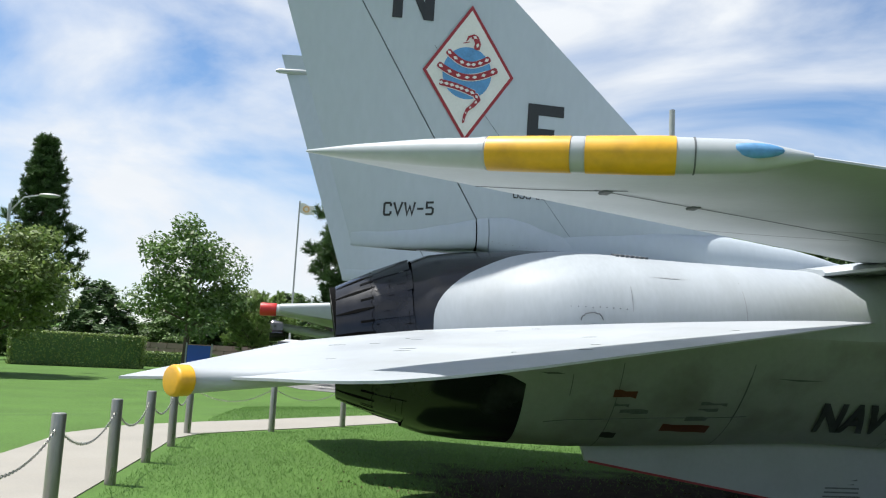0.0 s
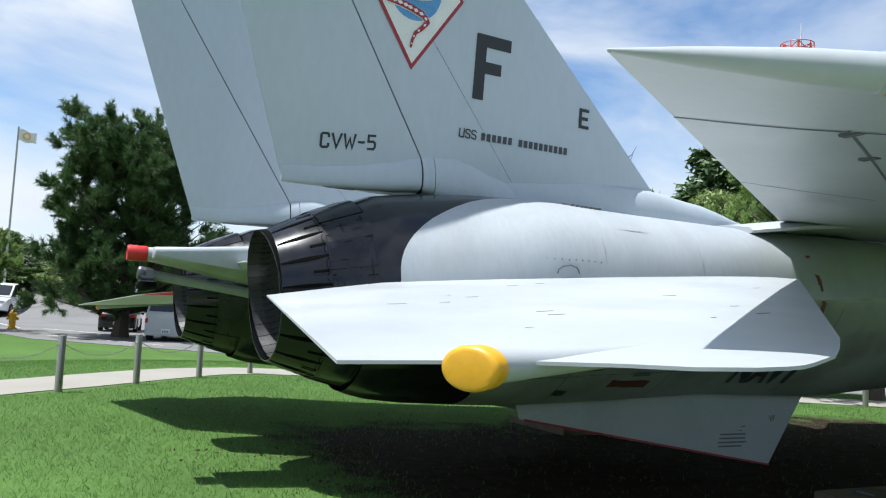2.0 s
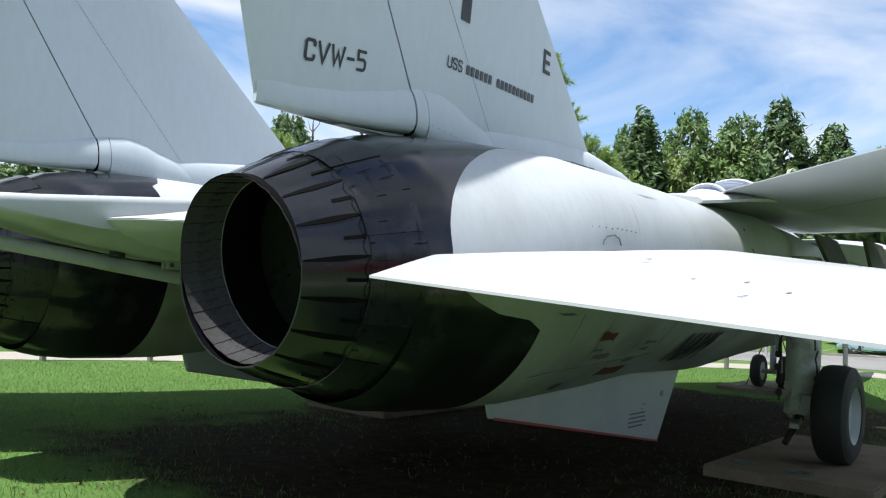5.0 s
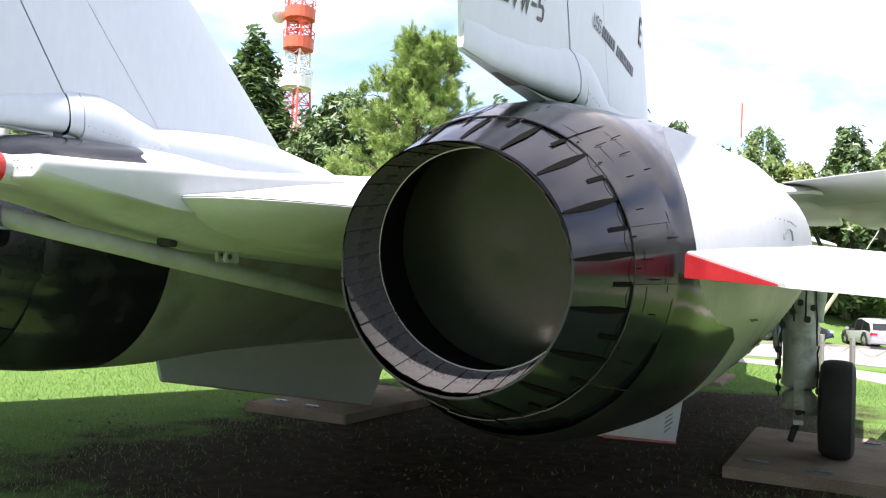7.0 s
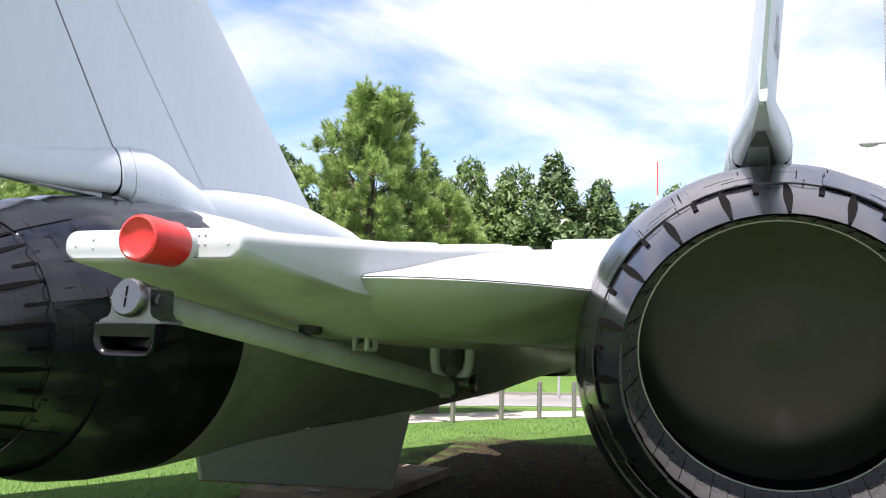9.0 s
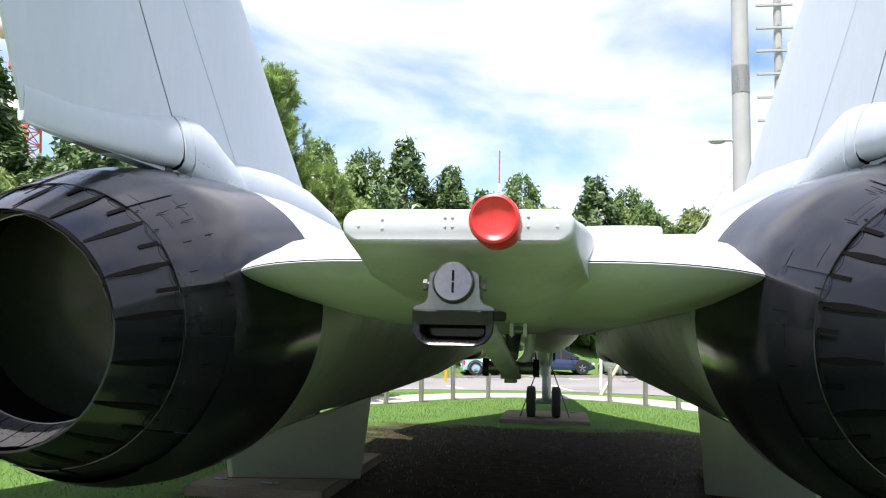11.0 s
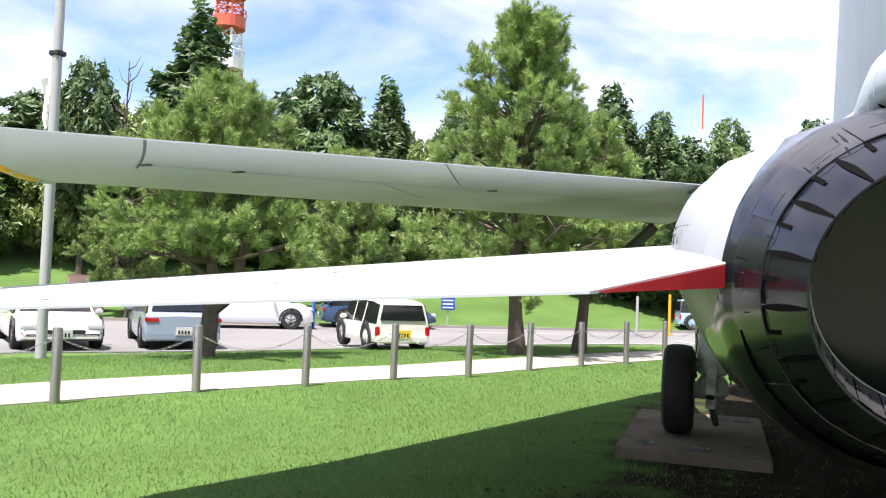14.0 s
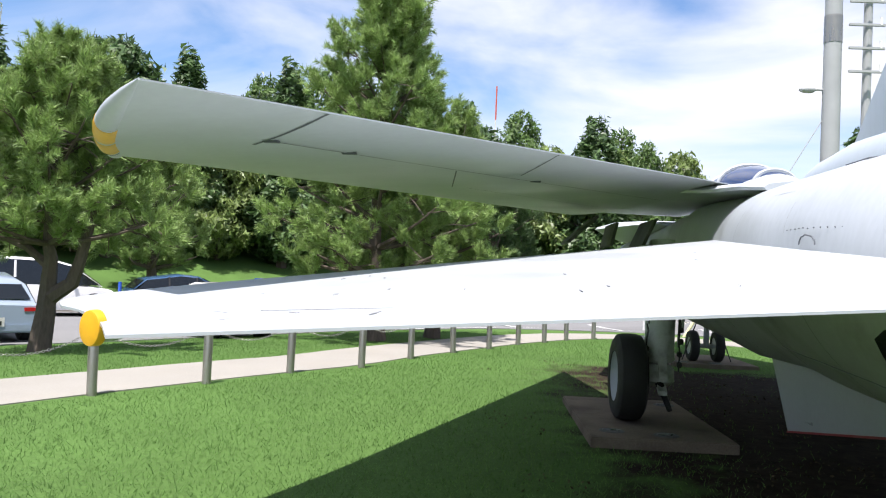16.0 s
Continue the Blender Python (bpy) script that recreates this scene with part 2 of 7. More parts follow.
def ground_material():
    m = material("lawn", (0.076, 0.142, 0.036), 0.95, spec=0.1, vary=0.30, scale=0.6, fine=25, bump=0.6, bump_scale=60)
    n, l = m.node_tree.nodes, m.node_tree.links
    b = n["Principled BSDF"]
    grass = b.inputs["Base Color"].links[0].from_socket
    at = n.new("ShaderNodeAttribute")
    at.attribute_name = "bare"
    no = n.new("ShaderNodeTexNoise")
    no.inputs["Scale"].default_value, no.inputs["Detail"].default_value = 2.2, 8.0
    tc = n.new("ShaderNodeTexCoord")
    l.new(tc.outputs["Object"], no.inputs["Vector"])
    ad = n.new("ShaderNodeMath")
    ad.operation = "ADD"
    l.new(at.outputs["Fac"], ad.inputs[0])
    l.new(no.outputs["Fac"], ad.inputs[1])
    mr = n.new("ShaderNodeMapRange")
    mr.inputs["From Min"].default_value, mr.inputs["From Max"].default_value = 0.85, 1.15
    l.new(ad.outputs[0], mr.inputs["Value"])
    mx = n.new("ShaderNodeMix")
    mx.data_type = "RGBA"
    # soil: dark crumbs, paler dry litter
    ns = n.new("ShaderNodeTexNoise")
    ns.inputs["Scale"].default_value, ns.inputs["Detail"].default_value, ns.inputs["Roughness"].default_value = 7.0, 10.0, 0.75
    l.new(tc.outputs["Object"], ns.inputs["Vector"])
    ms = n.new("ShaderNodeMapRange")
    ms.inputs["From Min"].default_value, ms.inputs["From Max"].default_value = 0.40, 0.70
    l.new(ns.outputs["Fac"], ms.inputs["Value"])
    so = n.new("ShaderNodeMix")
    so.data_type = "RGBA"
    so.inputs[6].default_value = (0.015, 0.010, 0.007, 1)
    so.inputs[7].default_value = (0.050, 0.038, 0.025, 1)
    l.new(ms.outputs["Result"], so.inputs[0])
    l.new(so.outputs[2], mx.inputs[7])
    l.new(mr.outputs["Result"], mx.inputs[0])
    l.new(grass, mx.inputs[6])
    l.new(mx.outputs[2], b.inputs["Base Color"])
    return m


M_LITTER = material("dry_leaves", (0.075, 0.060, 0.036), 0.95, spec=0.05, vary=0.4, scale=3, island=0.6)
M_LAWN = ground_material()


# ---- mesh helpers ----
def mesh_of(name, verts, faces, mats, smooth=False, mat_index=None):
    me = bpy.data.meshes.new(name)
    me.from_pydata([tuple(v) for v in verts], [], [tuple(f) for f in faces])
    for m in (mats if isinstance(mats, (list, tuple)) else [mats]):
        me.materials.append(m)
    if smooth:
        me.polygons.foreach_set("use_smooth", [True] * len(me.polygons))
    if mat_index is not None:
        me.polygons.foreach_set("material_index", mat_index)
    me.update()
    return me


def fast_mesh(name, verts, corners, mat):
    """Many loose polygons of the same corner count from arrays."""
    me = bpy.data.meshes.new(name)
    k = corners
    n = len(verts)
    me.vertices.add(n)
    me.vertices.foreach_set("co", np.ascontiguousarray(verts, dtype=np.float32).ravel())
    me.loops.add(n)
    me.loops.foreach_set("vertex_index", np.arange(n, dtype=np.int32))
    me.polygons.add(n // k)
    me.polygons.foreach_set("loop_start", np.arange(0, n, k, dtype=np.int32))
    me.materials.append(mat)
    me.update(calc_edges=True)
    return me


def part(name, bm, mat, parent, label="", smooth=False):
    """Links a bmesh as one mesh object under parent."""
    bmesh.ops.recalc_face_normals(bm, faces=bm.faces)
    me = bpy.data.meshes.new(name)
    bm.to_mesh(me)
    bm.free()
    for m in (mat if isinstance(mat, (list, tuple)) else [mat]):
        me.materials.append(m)
    if smooth:
        me.polygons.foreach_set("use_smooth", [True] * len(me.polygons))
        me.set_sharp_from_angle(angle=radians(40))
    ob = new(name, me)
    if parent is not None:
        ob.parent = parent
    if label:
        ob["label"] = label
    return ob


def shared(name, me, parent, m=None, label=""):
    ob = new(name, me)
    if parent is not None:
        ob.parent = parent
    if m is not None:
        ob.matrix_local = m
    if label:
        ob["label"] = label
    return ob


def thing(name, label, category, loc=(0, 0, 0), rz=0.0, group="", kind=""):
    ob = new(name)
    ob.empty_display_size = 0.1
    ob.matrix_basis = pose(*loc, 0, 0, rz)
    return tagged(ob, label, category, group, kind)


def grid_bm(rows, closed=False, cap=False, bm=None):
    """A skin over rows of points."""
    bm = bm or bmesh.new()
    vs = [[bm.verts.new(p) for p in r] for r in rows]
    n = len(vs[0])
    for a, b in zip(vs, vs[1:]):
        for i in range(n if closed else n - 1):
            j = (i + 1) % n
            try:
                bm.faces.new((a[i], a[j], b[j], b[i]))
            except ValueError:
                pass
    if cap:
        for r in (vs[0], vs[-1]):
            try:
                bm.faces.new(r)
            except ValueError:
                pass
    return bm


def tube(points, radii, n=12, bm=None, cap=True):
    """A tube along points."""
    rows = []
    pts = [Vector(p) for p in points]
    radii = radii if isinstance(radii, (list, tuple)) else [radii] * len(pts)
    side = None
    for i, p in enumerate(pts):
        d = (pts[min(i + 1, len(pts) - 1)] - pts[max(i - 1, 0)]).normalized()
        if side is None:
            side = d.orthogonal().normalized()
        side = (side - d * side.dot(d)).normalized()
        up = d.cross(side)
        rows.append([p + (side * math.cos(a) + up * math.sin(a)) * radii[i] for a in [2 * math.pi * k / n for k in range(n)]])
    return grid_bm(rows, True, cap, bm)


def box(bm, c, s, m=None, bevel=0.0):
    made = bmesh.ops.create_cube(bm, size=1.0)["verts"]
    for v in made:
        v.co = Vector((v.co.x * s[0], v.co.y * s[1], v.co.z * s[2]))
    if bevel:
        es = list({e for v in made for e in v.link_edges})
        made = bmesh.ops.bevel(bm, geom=es, offset=bevel, segments=2, affect="EDGES")["verts"]
    for v in set(made):
        v.co = (m @ v.co if m is not None else v.co) + Vector(c)
    return bm


def revolve(profile, centre, axis="y", n=32, bm=None, a0=0.0, a1=2 * math.pi, closed=True):
    """Turns (along, radius) pairs about an axis through centre."""
    rows = []
    for t, r in profile:
        row = []
        for k in range(n if closed else n + 1):
            a = a0 + (a1 - a0) * k / n
            c, s = r * math.cos(a), r * math.sin(a)
            row.append(Vector(centre) + Vector({"y": (c, t, s), "x": (t, c, s), "z": (c, s, t)}[axis]))
        rows.append(row)
    return grid_bm(rows, closed, False, bm)


def prism(outline, depth_vec, bm=None):
    """A plate: an outline swept along a vector."""
    bm = bm or bmesh.new()
    a = [bm.verts.new(p) for p in outline]
    b = [bm.verts.new(Vector(p) + Vector(depth_vec)) for p in outline]
    bm.faces.new(a)
    bm.faces.new(b[::-1])
    for i in range(len(a)):
        j = (i + 1) % len(a)
        bm.faces.new((a[i], b[i], b[j], a[j]))
    return bm


def letters(name, body, size, m, mat, parent, squeeze=1.0, label=""):
    cu = bpy.data.curves.new(name, "FONT")
    cu.body, cu.size, cu.extrude = body, size, 0.0008
    cu.align_x = "LEFT"
    tmp = bpy.data.objects.new(name, cu)
    scene.collection.objects.link(tmp)
    dg = bpy.context.evaluated_depsgraph_get()
    me = bpy.data.meshes.new_from_object(tmp.evaluated_get(dg))
    bpy.data.objects.remove(tmp)
    me.materials.clear()
    me.materials.append(mat)
    me.transform(Matrix.Diagonal((squeeze, 1, 1, 1)))
    return shared(name, me, parent, m, label)


def darken_underside(ob, mat, limit=-0.25):
    """Gives the faces that look down a darker material, underside shade put into its colour."""
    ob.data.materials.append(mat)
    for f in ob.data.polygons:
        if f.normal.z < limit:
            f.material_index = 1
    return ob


def lerp(a, b, t):
    return a + (b - a) * t


def table(rows, y):
    """Values of a table of rows (y, ...) at y, in straight steps."""
    if y <= rows[0][0]:
        return rows[0][1:]
    for a, b in zip(rows, rows[1:]):
        if y <= b[0]:
            t = (y - a[0]) / (b[0] - a[0])
            t = t * t * (3 - 2 * t) * 0.5 + t * 0.5
            return tuple(lerp(p, q, t) for p, q in zip(a[1:], b[1:]))
    return rows[-1][1:]


# ---- ground ----
FENCE = [(4.9, -1.45), (3.1, -1.45), (1.3, -1.45), (-0.4, -1.45), (-1.9, -1.45), (-3.4, -1.45), (-4.95, -1.5), (-5.75, -0.36), (-6.97, 0.76), (-8.2, 1.92), (-9.15, 3.03),
         (-8.42, 4.50), (-7.78, 5.93), (-7.02, 7.10), (-6.36, 8.37), (-5.58, 9.30), (-5.02, 10.78), (-4.40, 12.05), (-3.77, 13.15), (-3.18, 14.40), (-2.60, 15.20), (-2.05, 16.10), (-1.35, 16.9)]
RING = FENCE + [(0.0, 17.4)] + [(-x, y) for x, y in FENCE[:6:-1]]
RING = np.array(RING)


def ring_gap(x, y):
    """How far outside the fence a place lies; below zero inside it."""
    x, y = np.asarray(x, float), np.asarray(y, float)
    best = np.full(x.shape, 1e9)
    inside = np.zeros(x.shape, bool)
    n = len(RING)
    for i in range(n):
        ax, ay = RING[i]
        bx, by = RING[(i + 1) % n]
        dx, dy = bx - ax, by - ay
        t = np.clip(((x - ax) * dx + (y - ay) * dy) / (dx * dx + dy * dy + 1e-9), 0, 1)
        best = np.minimum(best, np.hypot(x - ax - t * dx, y - ay - t * dy))
        cross = ((ay > y) != (by > y)) & (x < dx * (y - ay) / (dy + 1e-12) + ax)
        inside ^= cross
    return np.where(inside, -best, best)


def smooth_step(a, b, v):
    t = np.clip((v - a) / (b - a), 0, 1)
    return t * t * (3 - 2 * t)


def ground_z(x, y):
    d = ring_gap(x, y)
    x, y = np.asarray(x, float), np.asarray(y, float)
    z = -0.03 + 0.07 * smooth_step(-5.0, -0.5, d)
    z = z - 0.30 * smooth_step(2.0, 8.5, d)
    # the grassy bank beyond the car park
    along = y * 0.80 - x * 0.60
    z = z + 3.6 * smooth_step(27.3, 44.0, along) + 3.0 * smooth_step(44, 100, along)
    return z


def gz(x, y):
    return float(ground_z(np.array([x]), np.array([y]))[0])


def build_ground():
    ax = np.unique(np.concatenate([np.arange(-14, 12.01, 0.4), np.linspace(-60, -14, 40), np.linspace(12, 60, 30), np.linspace(-160, -60, 14), np.linspace(60, 160, 14), [-2500, -700, -300, 300, 700, 2500]]))
    ay = np.unique(np.concatenate([np.arange(-8, 20.01, 0.4), np.linspace(-60, -8, 30), np.linspace(20, 70, 50), np.linspace(70, 200, 24), np.linspace(-160, -60, 10), [-2500, -700, -300, 320, 700, 2500]]))
    X, Y = np.meshgrid(ax, ay)
    Z = ground_z(X.ravel(), Y.ravel())
    verts = np.stack([X.ravel(), Y.ravel(), Z], 1)
    nx, ny = len(ax), len(ay)
    idx = np.arange(nx * ny).reshape(ny, nx)
    faces = np.stack([idx[:-1, :-1], idx[:-1, 1:], idx[1:, 1:], idx[1:, :-1]], -1).reshape(-1, 4)
    me = mesh_of("ground", verts.tolist(), faces.tolist(), M_LAWN, True)
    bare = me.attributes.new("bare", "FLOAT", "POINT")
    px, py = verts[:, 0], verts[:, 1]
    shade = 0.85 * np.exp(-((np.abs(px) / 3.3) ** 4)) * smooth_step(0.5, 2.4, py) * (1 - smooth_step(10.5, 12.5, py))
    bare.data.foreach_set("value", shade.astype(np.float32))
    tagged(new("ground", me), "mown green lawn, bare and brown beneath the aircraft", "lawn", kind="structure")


build_ground()


def strip(name, inner, outer, mat, lift, label, category, thick=0.06):
    """A paved strip between two lines, laid on the ground, with a real edge."""
    rows = []
    for (ax, ay), (bx, by) in zip(inner, outer):
        row = []
        for t in (0, 0.25, 0.5, 0.75, 1):
            x, y = lerp(ax, bx, t), lerp(ay, by, t)
            row.append((x, y, gz(x, y) + lift))
        rows.append([(ax, ay, row[0][2] - thick)] + row + [(bx, by, row[-1][2] - thick)])
    ob = part(name, grid_bm(rows), mat, None)
    return tagged(ob, label, category, kind="structure")


def dense(line, step=0.8):
    out = []
    for a, b in zip(line, line[1:]):
        n = max(1, int(math.hypot(b[0] - a[0], b[1] - a[1]) / step))
        out += [(lerp(a[0], b[0], k / n), lerp(a[1], b[1], k / n)) for k in range(n)]
    return out + [line[-1]]


def offset(line, d):
    out = []
    for i, p in enumerate(line):
        a, b = line[max(i - 1, 0)], line[min(i + 1, len(line) - 1)]
        t = Vector((b[0] - a[0], b[1] - a[1])).normalized()
        out.append((p[0] + t.y * d, p[1] - t.x * d))
    return out


def offset_loop(line, d):
    """Offsets a closed line, its last point equal to its first."""
    n = len(line) - 1
    wide = [line[(i - 2) % n] for i in range(2)] + line[:n] + [line[0], line[1], line[2]]
    out = offset(wide, d)[2:2 + n]
    return out + [out[0]]


WAY = [(x, y) for x, y in RING.tolist()]
way = dense(WAY + [WAY[0]], 0.7)
way = [((way[i - 1][0] + 2 * way[i][0] + way[(i + 1) % (len(way) - 1)][0]) / 4, (way[i - 1][1] + 2 * way[i][1] + way[(i + 1) % (len(way) - 1)][1]) / 4) for i in range(len(way) - 1)]
way = way + [way[0]]
strip("pavement", offset_loop(way, -0.10), offset_loop(way, -1.55), M_PATH, 0.012, "pale concrete footpath round the aircraft's lawn", "footpath")

# car park on the far side of the lawn's slope
ROAD_A = dense([(-90, -12), (-60, -7.5), (-34, -3.0), (-26, -0.5), (-20.8, 4.6), (-15.1, 9.8), (-13.1, 11.75), (-10.4, 14.1), (-7.2, 17.3), (-3.5, 19.4), (1.0, 20.0), (6, 20.0), (14, 20.0), (40, 19.6)], 1.5)
ROAD_B = dense([(-90, 3), (-60, 6), (-46, 9), (-36, 11), (-27, 15.4), (-18.4, 20.9), (-15, 23.0), (-11.4, 26.0), (-7, 29), (-3, 32), (2, 35.4), (14, 36.5), (44, 36.5)], 1.5)
na = len(ROAD_A)
ROAD_B2 = [ROAD_B[round(i * (len(ROAD_B) - 1) / (na - 1))] for i in range(na)]


def road():
    rows = []
    for a, b in zip(ROAD_A, ROAD_B2):
        rows.append([(lerp(a[0], b[0], k / 12), lerp(a[1], b[1], k / 12), 0) for k in range(13)])
    rows = [[(x, y, gz(x, y) + 0.02) for x, y, _ in r] for r in rows]
    rows = [[(r[0][0], r[0][1], r[0][2] - 0.1)] + r + [(r[-1][0], r[-1][1], r[-1][2] - 0.1)] for r in rows]
    tagged(part("road", grid_bm(rows), M_ROAD, None), "grey asphalt car park and drive", "road", kind="structure")
    for name, line, side in (("kerb", ROAD_B2, 0.08),):
        inner = offset(line, side)
        rows = []
        for (x, y), (u, v) in zip(line, inner):
            z = gz(x, y) + 0.02
            rows.append([(x, y, z - 0.05), (x, y, z + 0.09), (u, v, z + 0.09), (u, v, z - 0.05)])
        tagged(part(name, grid_bm(rows, True), M_PATH, None), "low concrete kerb beside the asphalt", "kerb", kind="structure")


road()


def road_line(a, b, w=0.13):
    a, b = Vector(a), Vector(b)
    d = (b - a).normalized()
    sd = Vector((-d.y, d.x)) * w / 2
    rows = []
    n = max(2, int((b - a).length / 1.5))
    for k in range(n + 1):
        p = a.lerp(b, k / n)
        rows.append([(q.x, q.y, gz(q.x, q.y) + 0.026) for q in (p - sd, p + sd)])
    tagged(part("road_marking", grid_bm(rows), M_PAINT, None), "white painted line on the asphalt", "road marking", group="car park lines", kind="structure")


for a, b in (((-30, -0.5), (-24, 3.6)), ((-36, 0), (-27, 6.0)), ((-46, -3), (-36, -1.0)), ((-22, 5.5), (-18, 8.2)), ((-8, 17.0), (-3.5, 20.0)), ((-4, 21), (3, 22.5)),
             ((-10, 24), (-7.5, 26)), ((-2, 22), (-3.5, 26)), ((1, 23), (0, 28)), ((4, 23.5), (4, 28))):
    road_line(a, b)


# ---- the aircraft ----
JET = thing("fighter_jet", "pale grey twin-engined fighter jet parked on display on concrete pads", "aircraft")

# stations: along, inner side, outer side, top, widest height, bottom, roundness above, roundness below
HULL = [(0.90, 0.97, 2.12, 2.00, 1.41, 0.83, 2.0, 2.0), (1.10, 0.90, 2.19, 2.07, 1.42, 0.775, 2.0, 2.0), (1.35, 0.86, 2.225, 2.105, 1.43, 0.752, 2.0, 2.0),
        (1.70, 0.83, 2.30, 2.135, 1.50, 0.742, 2.15, 1.95), (2.10, 0.80, 2.40, 2.140, 1.59, 0.735, 2.35, 1.7), (2.80, 0.78, 2.455, 2.115, 1.56, 0.765, 2.5, 1.5),
        (4.00, 0.76, 2.39, 2.115, 1.58, 0.82, 2.6, 1.33), (5.20, 0.74, 2.33, 2.14, 1.66, 0.80, 3.4, 1.27), (7.0, 0.72, 2.02, 2.18, 1.58, 0.91, 3.6, 1.9),
        (9.2, 0.74, 1.90, 2.10, 1.52, 1.15, 4.0, 3.4), (10.6, 0.78, 1.98, 2.0, 1.48, 1.06, 5.0, 5.0)]


def hull_point(s, y, a):
    xi, xo, zt, zm, zb, nu, nl = table(HULL, y)
    c, w = (xi + xo) / 2, (xo - xi) / 2
    ca, sa = math.cos(a), math.sin(a)
    n = nu if sa > 0 else nl
    x = c + w * math.copysign(abs(ca) ** (2 / n), ca)
    z = zm + (zt - zm if sa > 0 else zm - zb) * math.copysign(abs(sa) ** (2 / n), sa)
    # the shoulder draws in a little under the wing
    end = smooth_step(3.75, 5.35, y) if s > 0 else smooth_step(3.40, 4.10, y)
    if end and ca > 0:
        x -= 0.07 * end * min(max((sa + 0.12) / 0.3, 0), 1) * ca ** 0.4
    return Vector((s * x, y, z))


def black_edge(a):
    """Where the black tail of the nacelle ends, round its section (0 outboard, 90 degrees on top)."""
    d = math.degrees(a)
    d = d - 360 if d > 180 else d
    if -24 < d <= 76:
        base = 1.06 + 0.98 * (max(d - 14, 0) / 62) ** 2.0
        return lerp(base, 1.68, min(max((2 - d) / 24, 0), 1) ** 2) if d < 2 else base
    if 76 < d < 120:
        return lerp(2.04, 1.75, (d - 76) / 44)
    return 1.68


def nacelle(s, side):
    n = 72
    angles = [2 * math.pi * k / n for k in range(n)]
    rows = [[hull_point(s, lerp(0.93, black_edge(a), u), a) for a in angles] for u in [0, .12, .25, .4, .55, .7, .85, 1.0]]
    part("nacelle_tail", grid_bm(rows, True), M_BLACK, JET, "glossy black rear of the engine nacelle", True)
    top = [[hull_point(s, lerp(black_edge(a), 3.83 if s > 0 else 3.39, u), a) for a in angles] for u in (0, .08, .2, .35, .5, .65, .8, .92, 1)]
    top += [[hull_point(s, y, a) for a in angles] for y in ([4.0, 4.2, 4.4, 4.6, 4.85, 5.1, 5.4] if s > 0 else [3.5, 3.65, 3.8, 3.95, 4.15, 4.5, 5.2]) + [ 6.2, 7.2, 8.4, 9.4, 10.6]]
    darken_underside(part("nacelle", grid_bm(top, True), M_NAC, JET, "pale grey engine nacelle streaked with dirt", True), M_BELLY, 0.02)
    # intake mouth
    rows = [[hull_point(s, 10.6, a) for a in angles], [hull_point(s, 10.6, a) * 0.97 + Vector((s * 0.045, 0.30, 0.045)) for a in angles], [hull_point(s, 10.6, a) * 0.96 + Vector((s * 0.06, -0.5, 0.06)) for a in angles]]
    part("intake", grid_bm(rows, True, False), M_BELLY, JET)


NX, NZ = 1.545, 1.392


